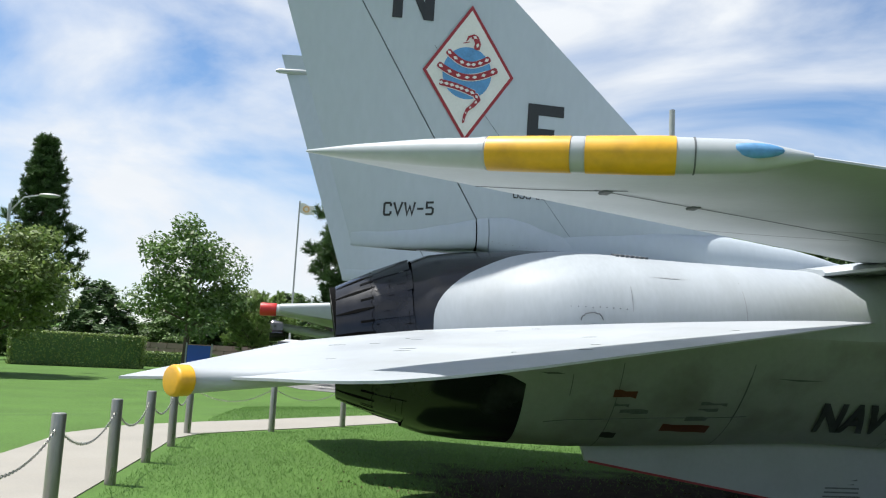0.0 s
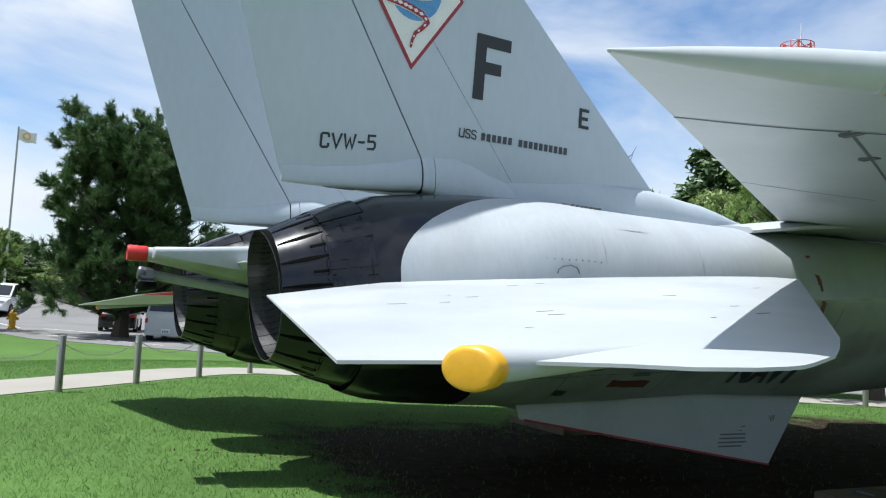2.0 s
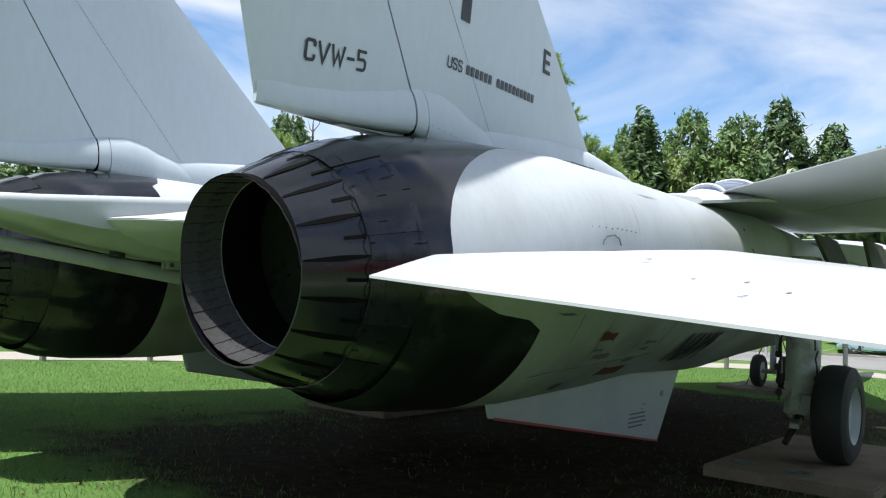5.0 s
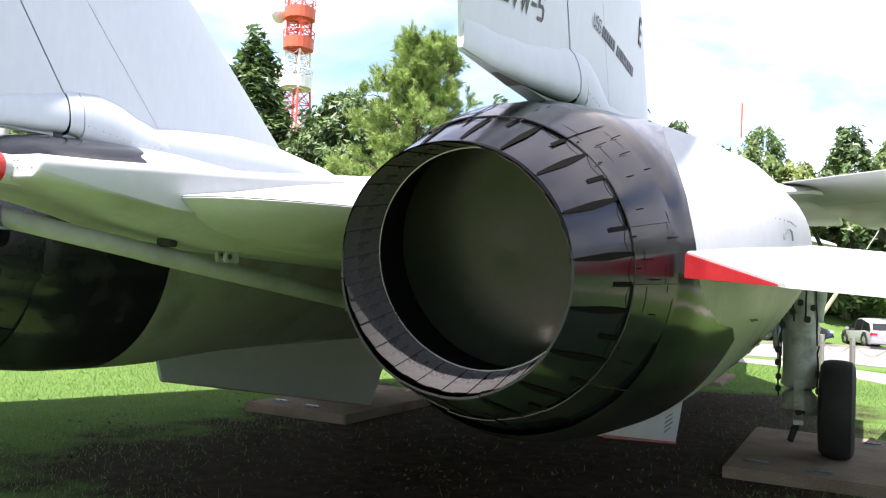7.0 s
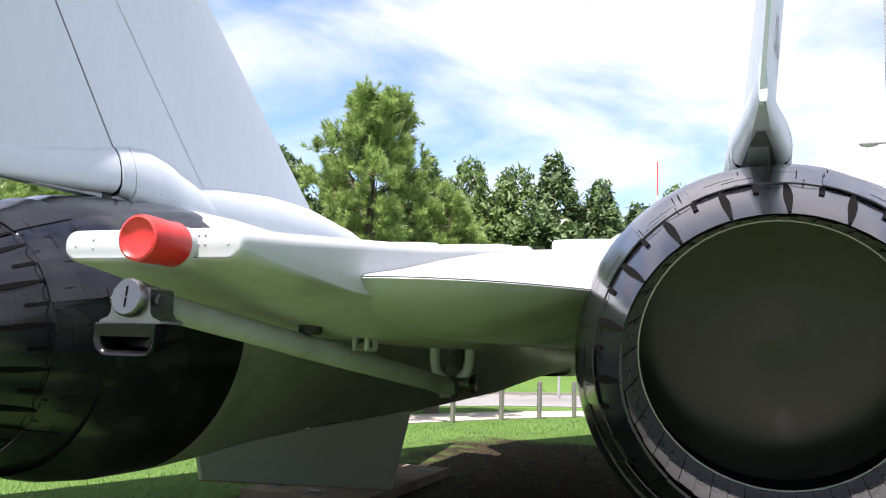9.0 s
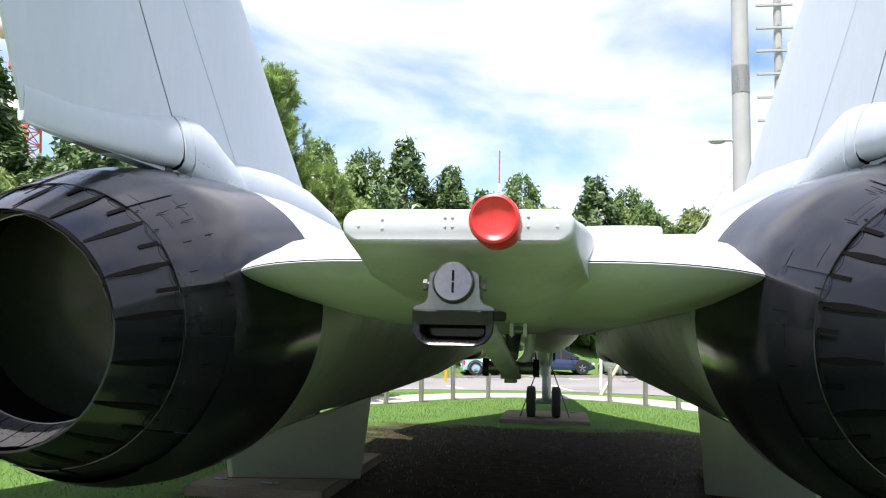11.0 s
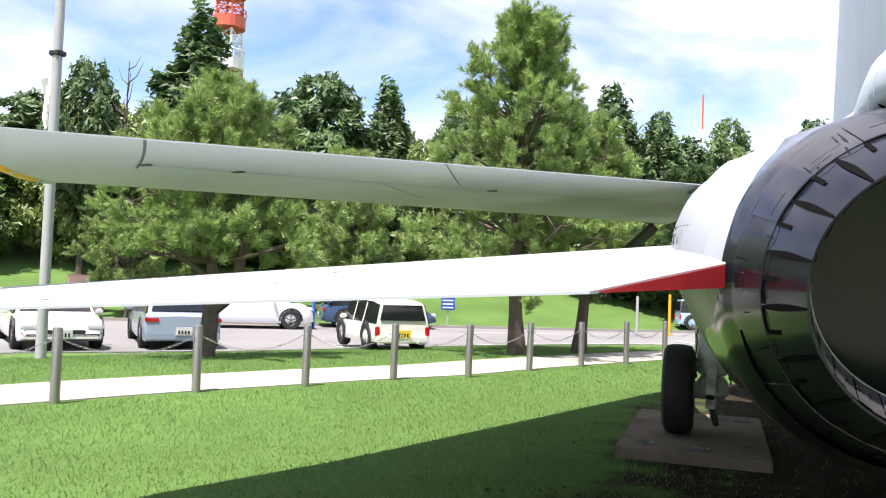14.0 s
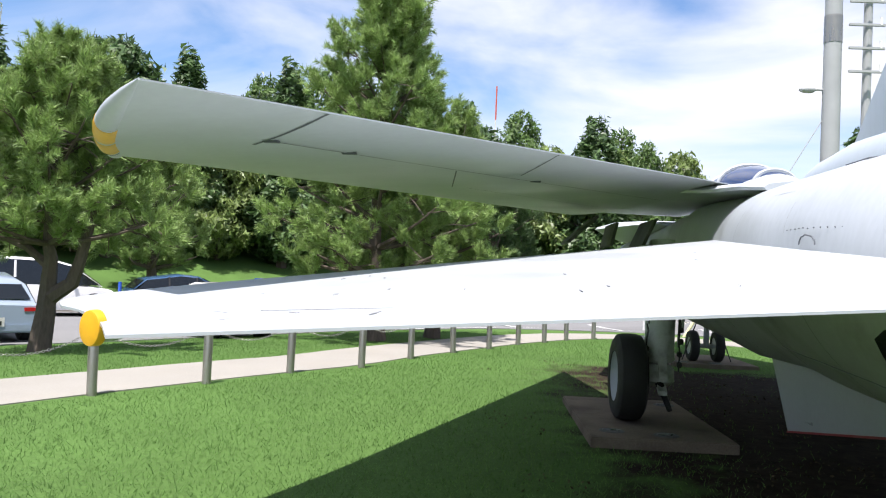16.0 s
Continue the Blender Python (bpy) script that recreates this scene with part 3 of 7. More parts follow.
def nozzle(s):
    noz = new("nozzle")
    noz.parent = JET
    noz["label"] = "black variable exhaust nozzle with overlapping petals"
    noz.matrix_local = pose(s * NX, 0, NZ - 0.031, 4.0, 0, 0)
    prof = [(0.44, 0.398), (0.50, 0.426), (0.58, 0.459), (0.66, 0.490), (0.74, 0.520), (0.80, 0.5405), (0.86, 0.559)]
    prof2 = [(0.705, 0.510), (0.78, 0.5365), (0.85, 0.559), (0.90, 0.576), (0.955, 0.592)]
    count = 18

    def plate(profile, half, thick, segs=4):
        bm = bmesh.new()
        outer, inner = [], []
        for t, r in profile:
            outer.append([(math.cos(a) * r, t, math.sin(a) * r) for a in [-half + 2 * half * k / segs for k in range(segs + 1)]])
            inner.append([(math.cos(a) * (r - thick), t, math.sin(a) * (r - thick)) for a in [-half + 2 * half * k / segs for k in range(segs + 1)]])
        rows = [o + i[::-1] for o, i in zip(outer, inner)]
        grid_bm(rows, True, True, bm)
        return bm

    def as_mesh(name, bm, mats):
        bmesh.ops.recalc_face_normals(bm, faces=bm.faces)
        me = bpy.data.meshes.new(name)
        bm.to_mesh(me)
        bm.free()
        for m in mats:
            me.materials.append(m)
        me.polygons.foreach_set("use_smooth", [True] * len(me.polygons))
        me.set_sharp_from_angle(angle=radians(35))
        return me

    step = math.pi / count
    me = as_mesh("petal", plate(prof, step * 0.985, 0.008), [M_PETAL])
    bm = plate(prof2, step * 0.995, 0.004)
    me2 = as_mesh("shroud_plate", bm, [M_PETAL])
    bm = bmesh.new()
    for k, (t0, t1, off) in enumerate(((0.605, 0.690, 0.0), (0.442, 0.700, step))):
        rows = []
        for u in (0, 0.06, 0.25, 0.5, 0.75, 0.93, 1):
            t = lerp(t0, t1, u)
            wd = 0.0075 if k == 0 else (0.0045, 0.0050, 0.0085, 0.0120, 0.0100, 0.0055, 0.0030)[(0, 0.06, 0.25, 0.5, 0.75, 0.93, 1).index(u)]
            bend = 0.008 * k * u ** 2
            r = np.interp(t, [p[0] for p in prof], [p[1] for p in prof]) + 0.0035
            rows.append([(math.cos(off + (q + bend) / r) * r, t, math.sin(off + (q + bend) / r) * r) for q in (-wd, wd)])
        grid_bm(rows, False, False, bm)
    # scalloped lap line that runs from slot to slot
    for sg in (-1, 1):
        rows = []
        for u in (0, 0.25, 0.5, 0.75, 1):
            t = 0.692 - 0.020 * math.sin(math.pi * u) + 0.008 * u
            a = sg * step * (0.04 + 0.94 * u)
            r = np.interp(t, [p[0] for p in prof], [p[1] for p in prof]) + 0.0042
            rows.append([(math.cos(a) * r, t - 0.0016, math.sin(a) * r), (math.cos(a) * r, t + 0.0016, math.sin(a) * r)])
        grid_bm(rows, False, False, bm)
    # short tick beyond each lap line
    for a, t0, t1 in ((step * 0.55, 0.700, 0.728), (-step * 0.35, 0.705, 0.722)):
        rows = []
        for t in (t0, t1):
            r = np.interp(t, [p[0] for p in prof2], [p[1] for p in prof2]) + 0.004
            rows.append([(math.cos(a + q / r) * r, t, math.sin(a + q / r) * r) for q in (-0.0022, 0.0022)])
        grid_bm(rows, False, False, bm)
    me3 = as_mesh("slot", bm, [M_SLIT])
    for k in range(count):
        rot = Matrix.Rotation(2 * math.pi * (k + 0.5) / count - radians(6), 4, "Y")
        shared("petal", me, noz, rot @ Matrix.Diagonal((1 - 0.004 * (k % 2), 1, 1 - 0.004 * (k % 2), 1)))
        shared("shroud_plate", me2, noz, Matrix.Translation((0, -0.010 * (k % 2), 0)) @ Matrix.Rotation(2 * math.pi * k / count - radians(6), 4, "Y") @ Matrix.Diagonal((1 + 0.004 * (k % 2), 1, 1 + 0.004 * (k % 2), 1)))
        shared("slot", me3, noz, rot)
    # inside: petals, throat, closed cover, tipped up a little more than the petals
    tip = Matrix.Translation((0, 0.442, 0)) @ Matrix.Rotation(radians(7.0), 4, "X") @ Matrix.Translation((0, -0.442, 0))
    seg = 54
    bm = bmesh.new()
    rows = [[(math.cos(a) * r, t, math.sin(a) * r) for a in (-math.pi / seg + 0.002, 0, math.pi / seg - 0.002)] for t, r in ((0.442, 0.390), (0.50, 0.386), (0.60, 0.377), (0.64, 0.374))]
    grid_bm(rows, False, False, bm)
    me4 = as_mesh("liner_flap", bm, [M_LINER])
    for k in range(seg):
        sc = 1 - 0.007 * (k % 2)
        shared("liner_flap", me4, noz, tip @ Matrix.Rotation(2 * math.pi * k / seg, 4, "Y") @ Matrix.Diagonal((sc, 1, sc, 1)))
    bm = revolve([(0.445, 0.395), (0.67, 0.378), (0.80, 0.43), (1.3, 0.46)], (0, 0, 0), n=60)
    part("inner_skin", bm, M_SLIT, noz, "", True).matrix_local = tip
    bm = tube([(math.cos(a) * 0.3705, 0.642, math.sin(a) * 0.3705) for a in [2 * math.pi * k / 60 for k in range(61)]], 0.0028, 6)
    part("throat_ring", bm, M_STEEL, noz, "worn rivet ring", True).matrix_local = tip
    bm = revolve([(0.935, 0.001), (0.93, 0.20), (0.92, 0.38), (0.915, 0.432)], (0, 0, 0), n=48)
    part("cover_plate", bm, M_COVER, noz, "smooth dark cover closing the exhaust", True).matrix_local = tip
    # thin plate edges and rivet marks round the black shroud
    rnd = random.Random(31)
    for k in range(60):
        a0 = rnd.uniform(0, 2 * math.pi)
        t0 = rnd.choice((0.76, 0.80, 0.84, 0.88, 0.92))
        r = np.interp(t0, [p[0] for p in prof2], [p[1] for p in prof2]) + 0.006
        if k % 2:
            rows = [[(math.cos(a0 + q) * r, t0 + w, math.sin(a0 + q) * r) for w in (-0.0015, 0.0015)] for q in (0, 0.05, 0.10, 0.16)]
        else:
            rows = [[(math.cos(a0 + q) * (r + w * 0.42), t0 + w, math.sin(a0 + q) * (r + w * 0.42)) for q in (-0.003, 0.003)] for w in (-0.03, 0.0, 0.03)]
        part("shroud_seam", grid_bm(rows), M_SLIT, noz)
    return noz


def fin_x(z):
    return 1.54 + (z - 2.45) * math.tan(radians(5))


def fin_te(z):
    return 0.52 - (z - 2.08) * 0.338


def fin_le(z):
    return 3.475 - (z - 2.40) * 1.132


def hinge(z):
    return 1.45 - (z - 2.30) * 0.615


def tail_fin(s):
    fin = new("tail_fin")
    fin.parent = JET
    fin["label"] = "blue-grey canted tail fin with black lettering" if s > 0 else "plain blue-grey canted tail fin"

    def rudder_shift(y, z):
        """The port rudder stands turned a few degrees, its rear edge outwards."""
        return -0.065 * max(0.0, hinge(max(z, 2.30)) - y) if s < 0 else 0.0

    def fx(y, z):
        """Height-wise cant, and the slight toe-in of the starboard fin."""
        return fin_x(z) - (0.05 * max(0.0, y - 1.42) if s > 0 else 0.0)

    def slab(za, zb, fa, fb, steps=6, turn=0):
        rows = []
        for i in range(steps + 1):
            z = lerp(za, zb, i / steps)
            half = lerp(0.060, 0.026, (z - 2.1) / 2.6)
            y_te, y_le = fin_te(z), fin_le(z)
            ys = [lerp(fa(z), fb(z), k / 10) for k in range(11)]
            prof = []
            for y in ys:
                t = min(max((y - y_te) / (y_le - y_te), 0), 1)
                h = max(half * 2.3 * (t ** 0.75) * (1 - t) ** 0.55, 0.006)
                prof.append((y, h))
            ring = [(s * (fx(y, z) + h) + turn * rudder_shift(y, z), y, z) for y, h in prof] + [(s * (fx(y, z) - h) + turn * rudder_shift(y, z), y, z) for y, h in prof[::-1]]
            rows.append(ring)
        return grid_bm(rows, True, True)

    part("fin_panel", slab(2.13, 4.68, lambda z: hinge(z) + 0.006, fin_le), M_FIN, fin, "", True)
    part("rudder", slab(2.10, 4.66, fin_te, lambda z: hinge(z) - 0.006, 6, 1), M_FIN, fin, "", True)
    # pod along the foot of the rudder and hinge
    def pod(y0, y1, name, table_rows, mat=M_FIN):
        rows = []
        for k in range(15):
            y = lerp(y0, y1, k / 14)
            hw, zt, zb = table(table_rows, y)
            zc, hz = (zt + zb) / 2, (zt - zb) / 2
            # rounded underneath, flaring inwards to the fin above
            right = [(0.0, 0.0), (0.62, 0.0), (0.86, 0.06), (0.98, 0.17), (1.0, 0.32), (0.95, 0.50), (0.83, 0.68), (0.66, 0.83), (0.42, 0.95), (0.18, 1.0)]
            dx = rudder_shift(y, 2.3) if name == "rudder_foot" else 0.0
            row = [(s * (fx(y, zc) + hw * u) + dx, y, lerp(zb, zt, v)) for u, v in right] + [(s * (fx(y, zc) - hw * u) + dx, y, lerp(zb, zt, v)) for u, v in right[:0:-1]]
            rows.append(row)
        part(name, grid_bm(rows, True, True), mat, fin, "", True)

    pod(0.50, 1.407, "rudder_foot", [(0.50, 0.012, 2.235, 2.105), (0.70, 0.032, 2.240, 2.100), (0.95, 0.062, 2.265, 2.102), (1.2, 0.088, 2.320, 2.112), (1.40, 0.106, 2.372, 2.128)])
    # hollow underside of the rudder's foot, its shade drawn as a flat dark sheet
    rows = []
    for y, hw, z in ((0.78, 0.012, 2.0965), (0.95, 0.032, 2.0985), (1.2, 0.050, 2.1085), (1.39, 0.062, 2.1235)):
        dx = rudder_shift(y, 2.3)
        rows.append([(s * (fx(y, 2.15) - hw) + dx, y, z), (s * (fx(y, 2.15) + hw) + dx, y, z)])
    part("foot_cavity", grid_bm(rows), M_WELL, fin, "flat dark sheet for the shaded hollow under the rudder")
    pod(1.418, 1.502, "hinge_band", [(1.418, 0.109, 2.376, 2.126), (1.50, 0.114, 2.394, 2.115)])
    pod(1.508, 2.20, "hinge_fairing", [(1.508, 0.115, 2.396, 2.10), (1.66, 0.122, 2.412, 2.07), (1.80, 0.122, 2.388, 2.06), (1.95, 0.125, 2.33, 2.06), (2.20, 0.10, 2.27, 2.06)])
    pod(1.90, 4.60, "root_fillet", [(1.90, 0.085, 2.295, 2.06), (2.4, 0.105, 2.345, 2.06), (2.9, 0.125, 2.385, 2.07), (3.4, 0.135, 2.388, 2.09), (4.0, 0.11, 2.33, 2.11), (4.60, 0.02, 2.22, 2.15)])
    pod(1.404, 1.421, "hinge_gap", [(1.404, 0.100, 2.362, 2.118), (1.421, 0.102, 2.368, 2.118)], M_SLIT)
    bm = bmesh.new()
    box(bm, (s * fin_x(2.1), 1.42, 2.10), (0.08, 0.14, 0.06))
    part("hinge_post", bm, M_TRIM, fin)
    # rivets along the foot of the hinge fairing
    bm = bmesh.new()
    bmesh.ops.create_icosphere(bm, subdivisions=1, radius=0.0040)
    me = bpy.data.meshes.new("rivet")
    bm.to_mesh(me)
    bm.free()
    me.materials.append(M_CHIP)
    for sd in (1, -1):
        for k in range(12):
            y = 1.53 + 0.052 * k
            hw, zt, zb = table([(1.508, 0.115, 2.396, 2.10), (1.66, 0.122, 2.412, 2.07), (1.80, 0.122, 2.388, 2.06), (1.95, 0.125, 2.33, 2.06), (2.20, 0.10, 2.27, 2.06)], y)
            shared("rivet", me, fin, pose(s * fx(y, (zt + zb) / 2) + sd * hw * 0.993, y, max(lerp(zb, zt, 0.30), 2.155)))
    # seams: hinge line and a second panel line
    def seam(pts, w=0.005):
        for sd in (1, -1):
            bm = bmesh.new()
            rows = []
            for y, z in pts:
                half = lerp(0.060, 0.026, (z - 2.1) / 2.6)
                t = min(max((y - fin_te(z)) / (fin_le(z) - fin_te(z)), 0), 1)
                h = max(half * 2.3 * (t ** 0.75) * (1 - t) ** 0.55, 0.006) + 0.0016
                rows.append([(s * (fx(y, z) + sd * h), y - w, z), (s * (fx(y, z) + sd * h), y + w, z)])
            part("panel_seam", grid_bm(rows), M_SEAM, fin)

    seam([(hinge(z), z) for z in [2.32 + 0.1 * k for k in range(24)]], 0.0028)
    seam([(lerp(2.14, 1.02, k / 12), lerp(2.28, 3.62, k / 12)) for k in range(13)], 0.0020)
    # tail lamp boom by the tip
    bm = tube([(s * fin_x(4.45), -0.40, 4.45), (s * fin_x(4.45), -0.36, 4.452), (s * fin_x(4.45), -0.1, 4.46), (s * fin_x(4.45), 0.1, 4.46)], [0.012, 0.028, 0.03, 0.012], 10)
    part("tail_lamp", bm, M_WHITE, fin, "pale tail light housing", True)
    if s > 0:
        def face(y, z):
            half = lerp(0.060, 0.026, (z - 2.1) / 2.6)
            t = min(max((y - fin_te(z)) / (fin_le(z) - fin_te(z)), 0), 1)
            return fx(y, z) + max(half * 2.3 * (t ** 0.75) * (1 - t) ** 0.55, 0.006)

        def stroke(name, y0, z0, pieces, mat=M_INK):
            """Block capitals from flat bars (y, z, width, height, shear)."""
            bm = bmesh.new()
            for py, pz, w, h in pieces:
                q = [(y0 + py, z0 + pz), (y0 + py + w, z0 + pz), (y0 + py + w, z0 + pz + h), (y0 + py, z0 + pz + h)]
                prism([(face(a, b) + 0.003, a, b) for a, b in q], (0.002, 0, 0), bm)
            part(name, bm, mat, fin)

        glyphs = {"C": [(.95, .76), (.95, .90), (.80, 1), (.20, 1), (.05, .90), (.05, .10), (.20, 0), (.80, 0), (.95, .10), (.95, .24)], "V": [(0, 1), (.5, 0), (1, 1)],
                  "W": [(0, 1), (.24, 0), (.5, .72), (.76, 0), (1, 1)], "-": [(.05, .47), (.95, .47)], "U": [(0, 1), (0, .14), (.18, 0), (.82, 0), (1, .14), (1, 1)],
                  "5": [(.95, 1), (.08, 1), (.08, .55), (.72, .57), (.95, .45), (.95, .14), (.78, 0), (.05, 0)],
                  "S": [(1, .82), (.80, 1), (.20, 1), (0, .86), (0, .64), (.20, .53), (.80, .47), (1, .36), (1, .14), (.80, 0), (.20, 0), (0, .18)]}

        def blocks(text, y, z, high, wide, gap, pen, slope=0.0):
            """Square-cut capitals, each one a bent ribbon on the fin's face."""
            y_first = y
            for ch in text:
                w = wide * {"W": 1.35, "V": 1.1, "-": 0.8}.get(ch, 1.0)
                p = [Vector((y + u * w, z + v * high)) for u, v in glyphs[ch]]
                rows = []
                for i, q in enumerate(p):
                    d0 = (q - p[i - 1]).normalized() if i else (p[1] - q).normalized()
                    d1 = (p[i + 1] - q).normalized() if i < len(p) - 1 else d0
                    d = (d0 + d1).normalized()
                    e = Vector((-d.y, d.x)) * pen / max(d.dot(d1), 0.45)
                    if i in (0, len(p) - 1):
                        q = q + d * pen * (-0.6 if i == 0 else 0.6)
                    rows.append([(face(c.x, c.y) + 0.005, c.x, c.y + slope * (c.x - y_first)) for c in (q - e, q, q + e)])
                part("letter", grid_bm(rows), M_INK, fin)
                y += w + gap

        blocks("CVW-5", 0.725, 2.340, 0.086, 0.053, 0.021, 0.0078, 0.08)
        blocks("USS", 1.685, 2.538, 0.056, 0.034, 0.014, 0.0046)
        for k in range(17):
            if k != 6:
                stroke("lettering_bar", 1.858 + 0.0445 * k, 2.538, [(0, 0, 0.030, 0.050)], M_NAVY)
        stroke("letter_f", 1.76, 2.81, [(0, 0, 0.085, 0.45), (0.085, 0.365, 0.20, 0.085), (0.085, 0.185, 0.13, 0.08)])
        stroke("letter_e", 2.695, 2.755, [(0, 0, 0.026, 0.15), (0.026, 0, 0.07, 0.024), (0.026, 0.063, 0.06, 0.024), (0.026, 0.126, 0.07, 0.024)])
        bm = bmesh.new()
        for q in ([(0.69, 3.80), (0.765, 3.80), (0.765, 4.25), (0.69, 4.25)], [(0.925, 3.80), (1.0, 3.80), (1.0, 4.25), (0.925, 4.25)], [(0.765, 4.25), (0.765, 4.12), (0.925, 3.80), (0.925, 3.93)]):
            prism([(face(a, b) + 0.003, a, b) for a, b in q], (0.002, 0, 0), bm)
        part("letter_n", bm, M_INK, fin)
        # diamond badge: border, field, blue globe, red coils
        cy, cz, hw, hh = 1.285, 3.432, 0.345, 0.515

        def flat(name, pts, lift, mat):
            bm = bmesh.new()
            vs = [bm.verts.new((fx(a, b) + lift, a, b)) for a, b in pts]
            bm.faces.new(vs)
            ext = bmesh.ops.extrude_face_region(bm, geom=list(bm.faces))
            bmesh.ops.translate(bm, verts=[v for v in ext["geom"] if isinstance(v, bmesh.types.BMVert)], vec=(0.001, 0, 0))
            return part(name, bm, mat, fin)

        base = face(cy, cz) - fx(cy, cz) + 0.005
        flat("badge_border", [(cy, cz + hh), (cy - hw, cz), (cy, cz - hh), (cy + hw, cz)], base, M_BORDER)
        k = 0.92
        flat("badge_field", [(cy, cz + hh * k), (cy - hw * k, cz), (cy, cz - hh * k), (cy + hw * k, cz)], base + 0.002, M_EMBLEM)
        flat("badge_globe", [(cy - 0.012 + 0.185 * math.cos(a), cz + 0.195 * math.sin(a)) for a in [2 * math.pi * q / 32 for q in range(32)]], base + 0.004, M_BLUE)

        def ribbon(name, pts, w, lift, mat, taper=1.0):
            rows = []
            for i, (a, b) in enumerate(pts):
                p0, p1 = pts[max(i - 1, 0)], pts[min(i + 1, len(pts) - 1)]
                d = Vector((p1[0] - p0[0], p1[1] - p0[1])).normalized()
                ww = w * lerp(1, taper, i / (len(pts) - 1)) * (0.6 if i in (0, len(pts) - 1) else 1)
                rows.append([(fx(a, b) + base + lift, a - d.y * ww, b + d.x * ww), (fx(a, b) + base + lift, a + d.y * ww, b - d.x * ww)])
            part(name, grid_bm(rows), mat, fin)

        def coil(pts, w, taper=1.0, marks=6):
            fine = []
            for (a, b), (c, d) in zip(pts, pts[1:]):
                fine += [(lerp(a, c, q / 4), lerp(b, d, q / 4)) for q in range(4)]
            fine.append(pts[-1])
            ribbon("badge_band_edge", fine, w * 1.22, 0.0065, M_EMBLEM, taper)
            ribbon("badge_band", fine, w, 0.0080, M_BORDER, taper)
            for k in range(marks):
                i = int((k + 0.5) / marks * (len(fine) - 1))
                a, b = fine[i]
                u, v = fine[min(i + 1, len(fine) - 1)]
                d = Vector((u - a, v - b)).normalized()
                ww = w * 0.55 * lerp(1, taper, i / len(fine))
                m = [(a + d.x * ww * 1.5, b + d.y * ww * 1.5), (a - d.y * ww, b + d.x * ww), (a - d.x * ww * 1.5, b - d.y * ww * 1.5), (a + d.y * ww, b - d.x * ww)]
                bm = bmesh.new()
                bm.faces.new([bm.verts.new((fx(p, q) + base + 0.0095, p, q)) for p, q in m])
                part("badge_diamond", bm, M_EMBLEM, fin)

        for z0, z1, sag, y0, y1 in ((0.155, 0.125, 0.075, -0.170, 0.155), (0.050, 0.045, 0.080, -0.235, 0.215), (-0.085, -0.150, -0.010, -0.215, 0.055)):
            coil([(cy + lerp(y0, y1, u), cz + lerp(z0, z1, u) - sag * math.sin(math.pi * u)) for u in [q / 10 for q in range(11)]], 0.024, 1.0, 7)
        coil([(cy + 0.055, cz - 0.150), (cy + 0.085, cz - 0.190), (cy + 0.050, cz - 0.235), (cy + 0.005, cz - 0.275), (cy - 0.012, cz - 0.320), (cy - 0.020, cz - 0.375)], 0.021, 0.35, 5)
        coil([(cy + 0.045, cz + 0.180), (cy + 0.058, cz + 0.225), (cy + 0.040, cz + 0.268), (cy + 0.010, cz + 0.282)], 0.024, 0.8, 2)
        ribbon("badge_jaw", [(cy + 0.015, cz + 0.285), (cy - 0.015, cz + 0.270), (cy - 0.030, cz + 0.238)], 0.012, 0.0088, M_BORDER, 0.5)
        ribbon("badge_tongue", [(cy - 0.005, cz + 0.235), (cy - 0.035, cz + 0.226), (cy - 0.060, cz + 0.220)], 0.005, 0.0088, M_BORDER, 0.5)
    return fin


def stab_z(x, y):
    return 1.488 - 0.051 * x + 0.084 * y


